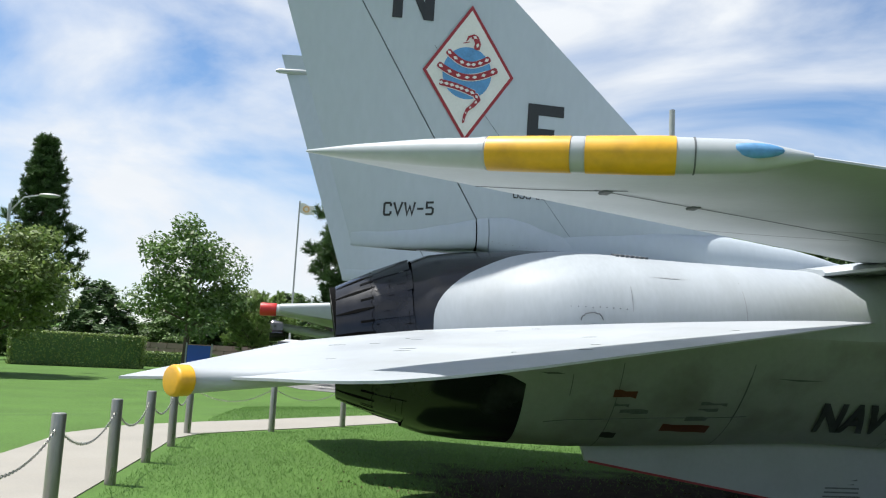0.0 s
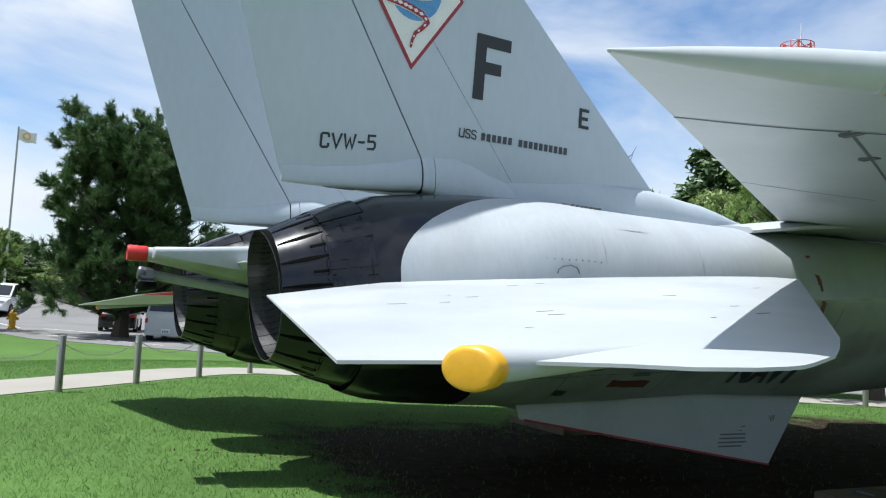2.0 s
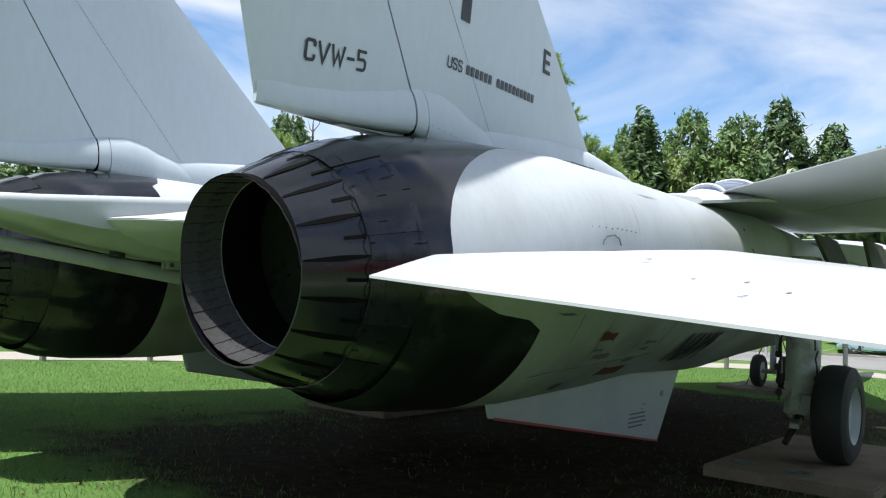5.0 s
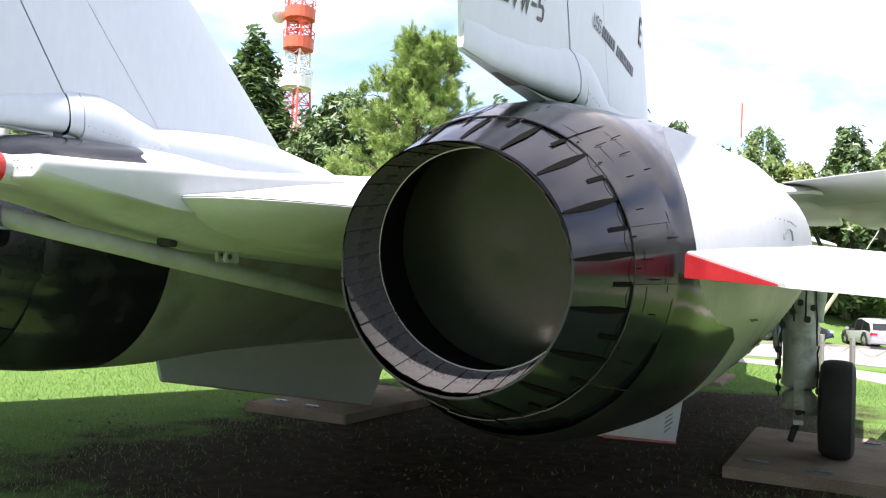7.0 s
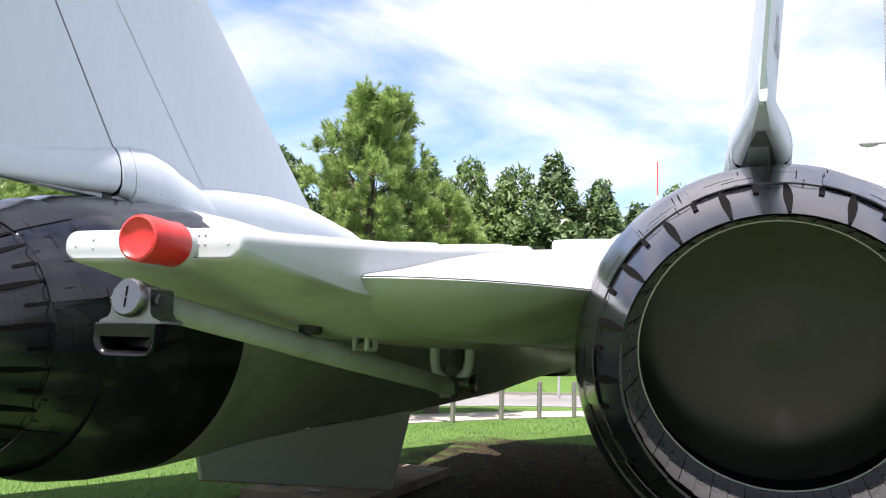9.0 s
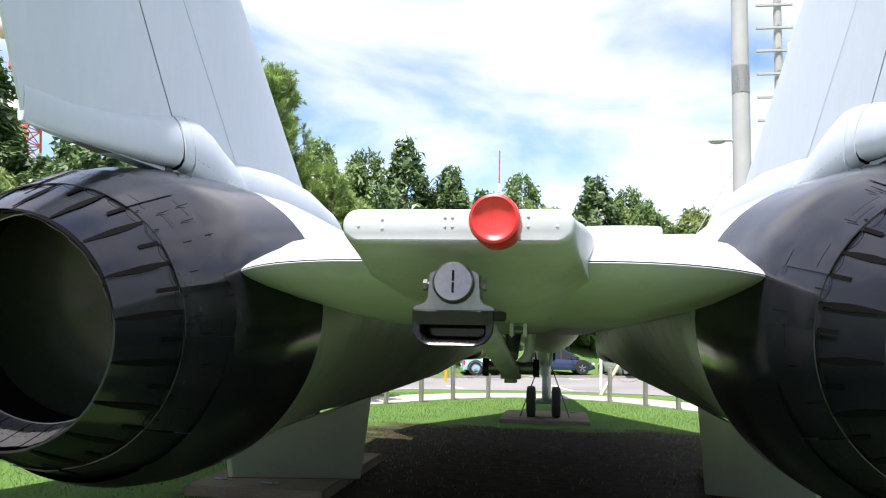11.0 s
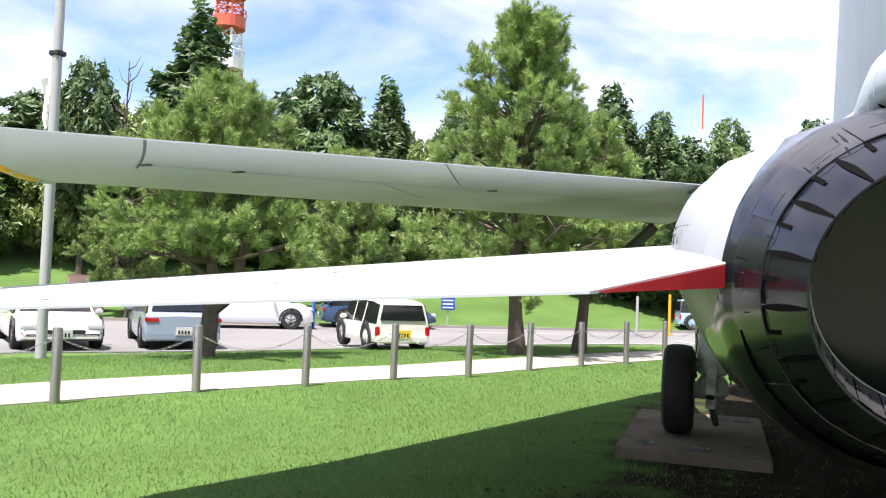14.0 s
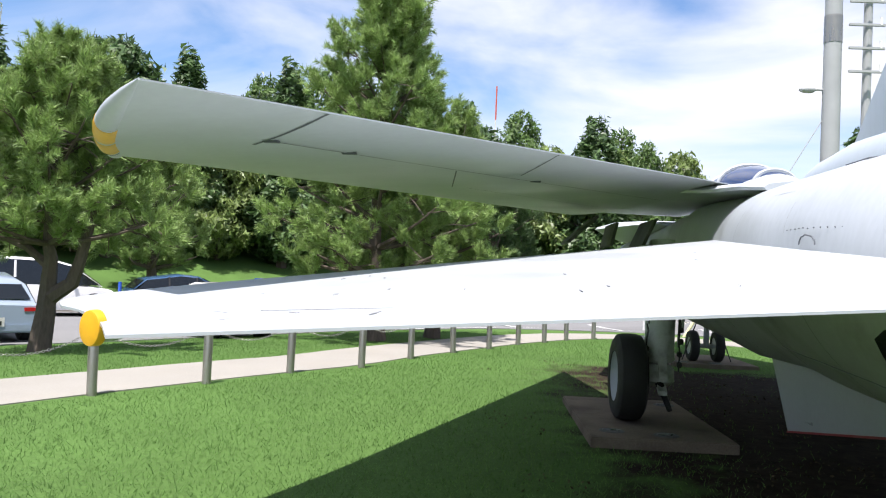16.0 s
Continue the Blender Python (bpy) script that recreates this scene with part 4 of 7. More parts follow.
def stabilator(s):
    st = new("stabilator")
    st.parent = JET
    st["label"] = "white horizontal tailplane with chipped paint and a red inner edge"
    # spanwise stations: x, trailing y, leading y, half thickness
    rows_spec = []
    for x in (2.16, 2.28, 2.40, 2.52, 2.75, 3.0, 3.3, 3.6, 3.9, 4.2, 4.5, 4.7, 4.79, 4.86):
        t = (x - 2.16) / 2.7
        te = lerp(0.95, 0.20, (x - 2.16) / 0.36) if x < 2.52 else lerp(0.20, -0.24, (x - 2.52) / 2.26)
        le = 4.30 - (x - 2.16) * 1.13
        half = lerp(0.062, 0.022, t)
        rows_spec.append((x, te, le, half))
    rows_spec += [(x, te, 4.30 - (x - 2.16) * 1.13 - lo, half) for x, te, lo, half in ((4.95, -0.08, 0, 0.020), (5.05, 0.09, 0, 0.018), (5.17, 0.24, 0.02, 0.015), (5.27, 0.335, 0.05, 0.012), (5.33, 0.44, 0.12, 0.008), (5.347, 0.51, 0.15, 0.004))]
    rows = []
    for x, te, le, half in rows_spec:
        up, dn = [], []
        cut = max(0.0, (2.52 - x) / 0.36)
        for q in range(15):
            t = q / 14
            tt = lerp(cut * 0.22, 1, t)
            y = lerp(te, le, t)
            h = max(half * 2.2 * (tt ** 0.8) * (1 - tt) ** 0.6, 0.004)
            z = stab_z(x, y)
            up.append((s * x, y, z + h))
            dn.append((s * x, y, z - h))
        rows.append(up + dn[::-1])
    part("tailplane", grid_bm(rows, True, True), M_WHITE, st, "", True)
    # red inner closing face
    bm = bmesh.new()
    a0, a1 = (2.16, 0.932), (2.50, 0.238)
    zt0, zt1 = stab_z(*a0) + 0.030, stab_z(*a1) + 0.000
    zb0, zb1 = stab_z(*a0) - 0.050, stab_z(*a1) - 0.004
    prism([(s * a0[0], a0[1] - 0.006, zt0), (s * a1[0], a1[1] - 0.002, zt1), (s * a1[0], a1[1] - 0.002, zb1), (s * a0[0], a0[1] - 0.006, zb0)], (0, 0.03, 0), bm)
    part("inner_edge", bm, M_RED, st, "red-painted inner edge")
    # tip pod with a yellow cap
    c = Vector((5.072, -0.055, 1.226)) if s > 0 else Vector((-5.007, -0.009, 1.217))
    d = Vector((s * -0.52, 0.855, 0.03)).normalized()
    w = Vector((0.855, s * 0.52, 0))
    ends = [(0.0, 0.040, 0.040), (0.06, 0.042, 0.038), (0.14, 0.045, 0.032), (0.30, 0.03, 0.02), (0.50, 0.008, 0.008)]
    e = Vector((s * -0.05, 1.0, 0.085)).normalized()
    rows = [[c + d * min(t, 0.1) + e * max(t - 0.1, 0) * 2.2 + w * hw * math.cos(a) + Vector((0, 0, hz * math.sin(a))) for a in [2 * math.pi * q / 20 for q in range(20)]] for t, hw, hz in ends]
    part("tip_pod", grid_bm(rows, True, True), M_WHITE, st, "", True)
    if s > 0:
        ends = [(-0.012, 0.050, 0.034), (-0.010, 0.060, 0.041), (-0.004, 0.065, 0.045), (0.0, 0.066, 0.046), (0.038, 0.064, 0.045), (0.042, 0.057, 0.039)]
    else:
        ends = [(-0.012, 0.036, 0.038), (-0.010, 0.043, 0.046), (-0.004, 0.045, 0.048), (0.014, 0.045, 0.048), (0.017, 0.040, 0.042)]
    rows = [[c + d * t + w * hw * math.cos(a) + Vector((0, 0, hz * math.sin(a))) for a in [2 * math.pi * q / 28 for q in range(28)]] for t, hw, hz in ends]
    part("tip_cap", grid_bm(rows, True, True), M_YELLOW, st, "bright yellow protective cap", True)
    # chipped paint
    rnd = random.Random(5 + s)
    for k in range(14):
        x = rnd.uniform(2.7, 4.7)
        y = rnd.uniform(0.3, 4.0 - (x - 2.2) * 1.1)
        tt = (y + 0.1) / (4.3 - (x - 2.16) * 1.13 + 0.1)
        h = lerp(0.062, 0.022, (x - 2.16) / 2.7) * 2.2 * (max(tt, 0.05) ** 0.8) * max(1 - tt, 0.02) ** 0.6
        w, l = rnd.uniform(0.003, 0.010), rnd.uniform(0.012, 0.05)
        n = 7
        pts = [(s * (x + w * math.cos(2 * math.pi * q / n) * rnd.uniform(0.5, 1.2)), y + l * math.sin(2 * math.pi * q / n) * rnd.uniform(0.5, 1.2)) for q in range(n)]
        bm = prism([(px, py, stab_z(abs(px), py) + h + 0.0005) for px, py in pts], (0, 0, 0.0012))
        part("paint_chip", bm, M_CHIP, st)

    if s < 0:
        def patch(name, cx, cy, lx, ly, turn, mat, n, lift):
            tt = (cy + 0.1) / (4.3 - (cx - 2.16) * 1.13 + 0.1)
            h = lerp(0.062, 0.022, (cx - 2.16) / 2.7) * 2.2 * (max(tt, 0.05) ** 0.8) * max(1 - tt, 0.02) ** 0.6
            pts = []
            for q in range(n):
                a = 2 * math.pi * q / n
                u, v = lx * math.cos(a) * rnd.uniform(0.75, 1.15), ly * math.sin(a) * rnd.uniform(0.6, 1.2)
                px, py = cx + u * math.cos(turn) - v * math.sin(turn), cy + u * math.sin(turn) + v * math.cos(turn)
                pts.append((-px, py, stab_z(px, py) + h + lift))
            part(name, prism(pts, (0, 0, 0.0015)), mat, st)

        patch("peeled_paint", 4.42, 0.06, 0.17, 0.05, -0.15, M_EMBLEM, 22, 0.0)
        for cx, cy, lx, ly, turn in ((4.42, 0.125, 0.17, 0.0035, -0.12), (4.50, 0.075, 0.020, 0.010, 0.5), (4.57, 0.02, 0.030, 0.008, 0.2), (4.28, 0.06, 0.006, 0.04, 0.3), (4.64, 0.00, 0.008, 0.05, 0.5), (4.72, 0.10, 0.05, 0.004, 0.6)):
            patch("paint_flake", cx, cy, lx, ly, turn, M_CHIP, 11, 0.002)


WTE_T, WTE_R = Vector((5.04, 0.27, 1.935)), Vector((2.20, 4.05, 2.145))
WLE_T, WLE_R = Vector((5.66, 1.55, 1.880)), Vector((2.95, 9.40, 2.33))


def wing(s):
    wg = new("wing")
    wg.parent = JET
    wg["label"] = "swept grey wing with yellow-banded tip"
    rows, lines = [], []
    for k in range(17):
        t = k / 16
        te, le = WTE_R.lerp(WTE_T, t), WLE_R.lerp(WLE_T, t)
        half = lerp(0.095, 0.040, t ** 0.8)
        up, dn = [], []
        for q in range(15):
            u = q / 14
            p = te.lerp(le, u)
            if k == 16:
                p = p + Vector((0.06, -0.04, -0.018)) * math.sin(math.pi * u)
            h = max(half * 2.3 * (u ** 0.85) * (1 - u) ** 0.5, 0.003)
            up.append((s * p.x, p.y, p.z + h * 0.9))
            dn.append((s * p.x, p.y, p.z - h * 1.1))
        rows.append(up + dn[::-1])
    part("wing_panel", grid_bm(rows, True, True), M_GREY, wg, "", True)

    def under(t, u):
        te, le = WTE_R.lerp(WTE_T, t), WLE_R.lerp(WLE_T, t)
        half = lerp(0.095, 0.040, t ** 0.8)
        p = te.lerp(le, u)
        h = max(half * 2.3 * (u ** 0.85) * (1 - u) ** 0.5, 0.003)
        return Vector((s * p.x, p.y, p.z - h * 1.1 - 0.002))

    def seam(a, b, w=0.006, mat=M_SEAM, n=14):
        pts = [under(lerp(a[0], b[0], k / n), lerp(a[1], b[1], k / n)) for k in range(n + 1)]
        d = (pts[-1] - pts[0]).normalized()
        sd = Vector((-d.y, d.x, 0)) * w
        part("panel_seam", grid_bm([[p - sd, p + sd] for p in pts]), mat, wg)

    seam((0.84, 0.0), (0.895, 0.38), 0.007)
    seam((0.89, 0.31), (0.02, 0.24), 0.005)
    seam((0.5, 0.0), (0.5, 0.23), 0.004)
    seam((0.55, 0.52), (0.1, 0.50), 0.003)
    seam((0.62, 0.3), (0.58, 0.55), 0.004)
    for t, u in ((0.79, 0.30), (0.45, 0.27), (0.88, 0.31)):
        p = under(t, u)
        bm = bmesh.new()
        box(bm, p, (0.07, 0.035, 0.010), None, 0.003)
        part("hinge_bracket", bm, M_SEAM, wg)
    # rounded tip rail with bands
    a, b = Vector((s * WTE_T.x, WTE_T.y, WTE_T.z)), Vector((s * WLE_T.x, WLE_T.y, WLE_T.z))
    bow = Vector((s * 0.06, -0.04, -0.018))

    def on(t):
        return a.lerp(b, t) + bow * math.sin(math.pi * t)

    def rad(t):
        return float(np.interp(t, [0, 0.12, 0.3, 0.45, 0.75, 0.9, 1.0], [0.004, 0.022, 0.040, 0.046, 0.050, 0.044, 0.010]))

    ts = [k / 28 for k in range(29)]
    part("tip_rail", tube([on(t) for t in ts], [rad(t) for t in ts], 18), M_GREY, wg, "", True)
    for t0, t1 in ((0.425, 0.585), (0.612, 0.77)):
        tt = [lerp(t0, t1, k / 6) for k in range(7)]
        part("tip_band", tube([on(t) for t in tt], [rad(t) + 0.0025 for t in tt], 22), M_YELLOW, wg, "scuffed yellow band", True)
    for t0, t1 in ((0.587, 0.610), (0.410, 0.422), (0.80, 0.803)):
        tt = [lerp(t0, t1, k / 3) for k in range(4)]
        part("tip_ring", tube([on(t) for t in tt], [rad(t) + 0.0015 for t in tt], 22), M_WHITE if t0 < 0.7 else M_SEAM, wg, "", True)
    bm = bmesh.new()
    bmesh.ops.create_uvsphere(bm, u_segments=20, v_segments=10, radius=1.0)
    ax = (b - a).normalized()
    side = Vector((ax.y, -ax.x, 0)) * (1 if s > 0 else -1)
    m3 = Matrix((ax * 0.075, side * 0.012, Vector((0, 0, 0.020)))).transposed()
    for v in bm.verts:
        v.co = m3 @ v.co + on(0.90) + side * 0.040 + Vector((0, 0, 0.006))
    part("formation_light", bm, M_BLUE, wg, "blue oval tip light", True)


def ventral_fin(s):
    ys = [((2.26, 0.80), 1.50), ((2.32, 0.625), 1.50), ((4.86, 0.21), 1.40), ((5.28, 0.86), 1.42)]
    bm = bmesh.new()
    prism([(s * (x - 0.014), y, z) for (y, z), x in ys], (s * 0.028, 0, 0), bm)
    bmesh.ops.bevel(bm, geom=list(bm.edges), offset=0.006, segments=1, affect="EDGES")
    vf = part("ventral_fin", bm, M_GREY, JET, "thin grey ventral fin under the nacelle")
    for k in range(7 if s < 0 else 0):
        bm = bmesh.new()
        y0 = 4.30 + 0.04 * k
        x0 = s * (1.516 - (y0 - 2.3) / 2.56 * 0.10)
        prism([(x0, y0, 0.36), (x0, y0 + 0.018, 0.36), (x0, y0 + 0.018, 0.58 - 0.02 * (k % 3)), (x0, y0, 0.58 - 0.02 * (k % 3))], (s * 0.002, 0, 0), bm)
        part("stencil_line", bm, M_SMALL, vf)
    bm = bmesh.new()
    prism([(s * 1.520, 2.345, 0.615), (s * 1.420, 4.86, 0.206), (s * 1.420, 4.86, 0.222), (s * 1.520, 2.345, 0.632)], (s * 0.0015, 0, 0), bm)
    part("red_edge", bm, M_BORDER, vf, "thin red edge line")
    if s > 0:
        rnd = random.Random(4)
        for k in range(8):
            z = 0.600 - 0.032 * k
            y0, y1 = 4.25 + rnd.uniform(0, 0.03), 4.58 - rnd.uniform(0, 0.07)
            bm = bmesh.new()
            xx = 1.50 - (z - 0.625) / (0.21 - 0.625) * 0.10 * 0 - (y0 - 2.3) / 2.56 * 0.10
            prism([(xx + 0.021, y0, z), (xx + 0.015, y1, z), (xx + 0.015, y1, z + 0.012), (xx + 0.021, y0, z + 0.012)], (0.002, 0, 0), bm)
            part("stencil_line", bm, M_SMALL, vf)
        letters("lettering", "VF", 0.075, Matrix.Translation((1.442, 4.83, 0.575)) @ pose(0, 0, 0, 90, 0, 92), M_SMALL, vf, 0.9)


def deck():
    """Flat body between the nacelles, with rounded rear wings beside the beaver tail."""
    def back(x):
        x = abs(x)
        return 0.53 if x < 0.36 else 0.53 + 0.50 * ((x - 0.36) / 0.62) ** 2.2

    tops = [(-0.1, 1.70), (0.6, 1.690), (1.2, 1.765), (2.0, 1.90), (3.0, 2.03), (4.2, 2.12), (6.0, 2.18), (9.0, 2.22)]
    rows_t = []
    xs = [lerp(-1.3, 1.3, k / 40) for k in range(41)]
    fr = [0, .004, .012, .03, .07, .13, .22, .34, .5, .7, .85, 1]
    rows = []
    for f in fr:
        up = []
        for x in xs:
            y0 = back(x)
            y = lerp(y0, 9.2, f)
            zt = table(tops, y)[0]
            e = min(1, (y - y0) / 0.75)
            zt = lerp(1.640, max(zt, 1.700), (1 - (1 - e) ** 2) ** 0.75)
            up.append((x, y, zt))
        rows.append(up)
    low = []
    for f in fr[::-1]:
        dn = []
        for x in xs:
            y0 = back(x)
            y = lerp(y0, 9.2, f)
            e = min(1, (y - y0) / 1.1)
            dn.append((x, y, lerp(1.634, lerp(1.455, 1.555, smooth_step(0.45, 1.0, abs(x))), (1 - (1 - e) ** 2) ** 0.62)))
        low.append(dn)
    darken_underside(part("deck", grid_bm(rows + low + [[(x, y + 0.002, z - 0.003) for x, y, z in rows[0]]]), M_GREY, JET, "flat pale grey body between the engines", True), M_BELLY)
    # beaver tail
    rows = []
    for y, hw, hb, zt, zb in ((-0.046, 0.276, 0.25, 1.704, 1.632), (-0.042, 0.283, 0.255, 1.709, 1.628), (-0.03, 0.288, 0.262, 1.712, 1.624), (0.2, 0.305, 0.27, 1.728, 1.582), (0.5, 0.335, 0.26, 1.755, 1.520), (1.0, 0.37, 0.27, 1.80, 1.455), (2.4, 0.42, 0.3, 1.97, 1.42)):
        zs = zb + 0.003 if y < 0 else 1.626 - 0.085 * min(y, 0.7)
        r = min(0.038, (zt - zs) * 0.47)
        rl = r if y < 0 else lerp(0.030, 0.006, min(y / 0.5, 1))
        arc = [radians(-90 + 180 * k / 12) for k in range(13)]
        zb = min(zb, zs - 0.004)
        pts = [(hb * 0.6, zb), (hb - 0.02, lerp(zb, zs, 0.30))]
        pts += [(hw - rl + rl * math.cos(q), zs + rl + rl * math.sin(q)) if q < 0 else (hw - r + r * math.cos(q), zt - r + r * math.sin(q)) for q in arc]
        ring = [(x, y, z) for x, z in pts] + [(-x, y, z) for x, z in pts[::-1]]
        rows.append(ring)
    bt = darken_underside(part("beaver_tail", grid_bm(rows, True, True), M_GREY, JET, "pale grey beaver tail between the nozzles", True), M_BELLY)
    rivets = [(-0.245, 1.668), (0.245, 1.668), (-0.185, 1.685), (-0.185, 1.662), (-0.028, 1.690), (-0.028, 1.667), (-0.010, 1.69), (-0.010, 1.667), (0.155, 1.692), (0.155, 1.668), (0.175, 1.692), (0.175, 1.668)]
    bm = bmesh.new()
    bmesh.ops.create_uvsphere(bm, u_segments=8, v_segments=5, radius=0.0065)
    me = bpy.data.meshes.new("rivet")
    bm.to_mesh(me)
    bm.free()
    me.materials.append(M_WHITE)
    for x, z in rivets:
        shared("rivet", me, bt, pose(x, -0.0455, z) @ Matrix.Diagonal((0.72, 0.5, 0.72, 1)))
    bm = bmesh.new()
    box(bm, (0.0, -0.041, 1.634), (0.51, 0.012, 0.0025))
    part("panel_seam", bm, M_SEAM, bt)
    # fuel dump pipe with its red cover
    bm = tube([(0.105, 0.3, 1.664), (0.105, -0.04, 1.664), (0.105, -0.085, 1.663)], [0.05, 0.05, 0.05], 24)
    pipe = part("dump_pipe", bm, M_WHITE, JET, "", True)
    prof = [(-0.205, 0.001), (-0.206, 0.034), (-0.210, 0.043), (-0.216, 0.050), (-0.213, 0.056), (-0.195, 0.059), (-0.12, 0.056), (-0.085, 0.058), (-0.075, 0.054)]
    part("pipe_cover", revolve(prof, (0.105, 0, 1.663), n=28), M_CAP, pipe, "red vinyl pipe cover", True)
    # low flat-topped round covers on the deck
    for x, y, rx, ry in ((-0.62, 3.05, 0.24, 0.34), (-0.22, 3.35, 0.25, 0.36), (0.62, 3.05, 0.24, 0.34)):
        z = table(tops, y)[0]
        rows = [[(x + rx * q * math.cos(a), y + ry * q * math.sin(a), z + h + 0.11 * ry * q * math.sin(a)) for a in [2 * math.pi * k / 28 for k in range(28)]]
                for q, h in ((1.0, -0.03), (0.99, 0.040), (0.95, 0.052), (0.02, 0.058))]
        bm = grid_bm(rows, True, True)
        part("deck_fairing", bm, M_WHITE, JET, "", True)


def hook():
    hk = new("arresting_hook")
    hk.parent = JET
    hk["label"] = "grey tail hook hanging under the beaver tail"
    a, b = Vector((0.004, -0.06, 1.520)), Vector((0.0, 2.33, 1.225))
    part("shank", tube([a, a.lerp(b, .3), a.lerp(b, .32), b], [0.036, 0.040, 0.043, 0.046], 16), M_BELLY, hk, "", True)
    d = (a - b).normalized()
    c = a + d * 0.03
    part("hub_disc", tube([c - d * 0.07, c, c + d * 0.025, c + d * 0.032], [0.047, 0.0495, 0.0495, 0.044], 26), M_CHROME, hk, "round steel hook hub", True)
    up = Vector((1, 0, 0)).cross(d).normalized()
    if up.z < 0:
        up = -up
    for lo, hi in ((-0.026, -0.002), (0.002, 0.027)):
        e = c + d * 0.0318
        part("hub_slot", prism([e + Vector((-0.0028, 0, 0)) + up * lo, e + Vector((0.0028, 0, 0)) + up * lo, e + Vector((0.0028, 0, 0)) + up * hi, e + Vector((-0.0028, 0, 0)) + up * hi], d * 0.0014, bmesh.new()), M_SLIT, hk)
    # bright bracket with flared feet round the hub
    bm = bmesh.new()
    half = [(0.046, 0.030), (0.058, 0.024), (0.062, -0.034), (0.070, -0.046), (0.094, -0.055), (0.096, -0.062)]
    prism([c + Vector((x, -0.012, z)) for x, z in half] + [c + Vector((-x, -0.012, z)) for x, z in half[::-1]], (0, 0.09, 0), bm)
    part("hook_yoke", bm, M_CHROME, hk, "bright steel hook bracket")
    # hollow jaw: rounded box open to the rear
    def mouth(hx, top, low, rad, y):
        out = [(hx, y, top), (-hx, y, top)]
        for k in range(6):
            q = math.pi / 2 * k / 5
            out.append((-hx + rad - rad * math.cos(q), y, low + rad - rad * math.sin(q)))
        for k in range(6):
            q = math.pi / 2 * k / 5
            out.append((hx - rad + rad * math.sin(q), y, low + rad - rad * math.cos(q)))
        return [c + Vector(p) for p in out]
    rows = [mouth(0.080, -0.064, -0.120, 0.04, 0.10), mouth(0.090, -0.062, -0.140, 0.045, 0.02), mouth(0.096, -0.062, -0.146, 0.045, -0.022), mouth(0.094, -0.066, -0.144, 0.045, -0.030),
            mouth(0.078, -0.096, -0.137, 0.024, -0.026), mouth(0.074, -0.100, -0.132, 0.022, -0.018), mouth(0.066, -0.104, -0.122, 0.014, 0.06)]
    part("hook_jaw", grid_bm(rows, True, True, bmesh.new()), M_JAW, hk, "glossy black steel hook jaw", True)
    for sx in (0.060, -0.060):
        part("yoke_bolt", tube([c + Vector((sx, 0.01, -0.002)), c + Vector((sx * 1.10, 0.01, -0.002)), c + Vector((sx * 1.10, 0.01, -0.002)), c + Vector((sx * 1.26, 0.01, -0.002))], [0.008, 0.008, 0.014, 0.014], 6), M_DARKSTEEL, hk)
    # pivot: two rounded cheeks hung from the belly, a dark yoke and its damper between them
    u_line = [(-0.098, 2.36, 1.50), (-0.098, 2.36, 1.36), (-0.085, 2.36, 1.30), (-0.045, 2.36, 1.262), (0.0, 2.36, 1.252), (0.045, 2.36, 1.262), (0.085, 2.36, 1.30), (0.098, 2.36, 1.36), (0.098, 2.36, 1.50)]
    part("pivot_bracket", tube(u_line, 0.027, 10), M_GREY, hk, "pale U-shaped bracket", True)
    part("pivot_pin", tube([(-0.125, 2.35, 1.245), (0.125, 2.35, 1.245)], 0.034, 14), M_DARKSTEEL, hk, "", True)
    for sx in (-0.115, 0.115):
        part("pivot_nut", tube([(sx, 2.35, 1.245), (sx * 1.28, 2.35, 1.245)], 0.046, 8), M_JAW, hk)
    bm = bmesh.new()
    box(bm, (0.0, 2.34, 1.225), (0.10, 0.17, 0.11), None, 0.02)
    part("pivot_block", bm, M_WELL, hk, "", True)
    part("damper", tube([(0.0, 2.36, 1.30), (0.0, 2.60, 1.46)], [0.035, 0.045], 12), M_WELL, hk, "", True)
    # rubber snubber and small lug on the belly above the shank
    bm = revolve([(1.455, 0.001), (1.455, 0.036), (1.462, 0.042), (1.520, 0.042)], (0.03, 0.78, 0), "z", 18)
    part("snubber", bm, M_TYRE, hk, "black rubber snubber", True)
    for sx in (0.075, 0.125):
        bm = bmesh.new()
        box(bm, (sx, 1.08, 1.445), (0.014, 0.10, 0.085), None, 0.005)
        part("lug", bm, M_BELLY, hk)
    part("lug_pin", tube([(0.065, 1.06, 1.43), (0.135, 1.06, 1.43)], 0.014, 8), M_DARKSTEEL, hk)


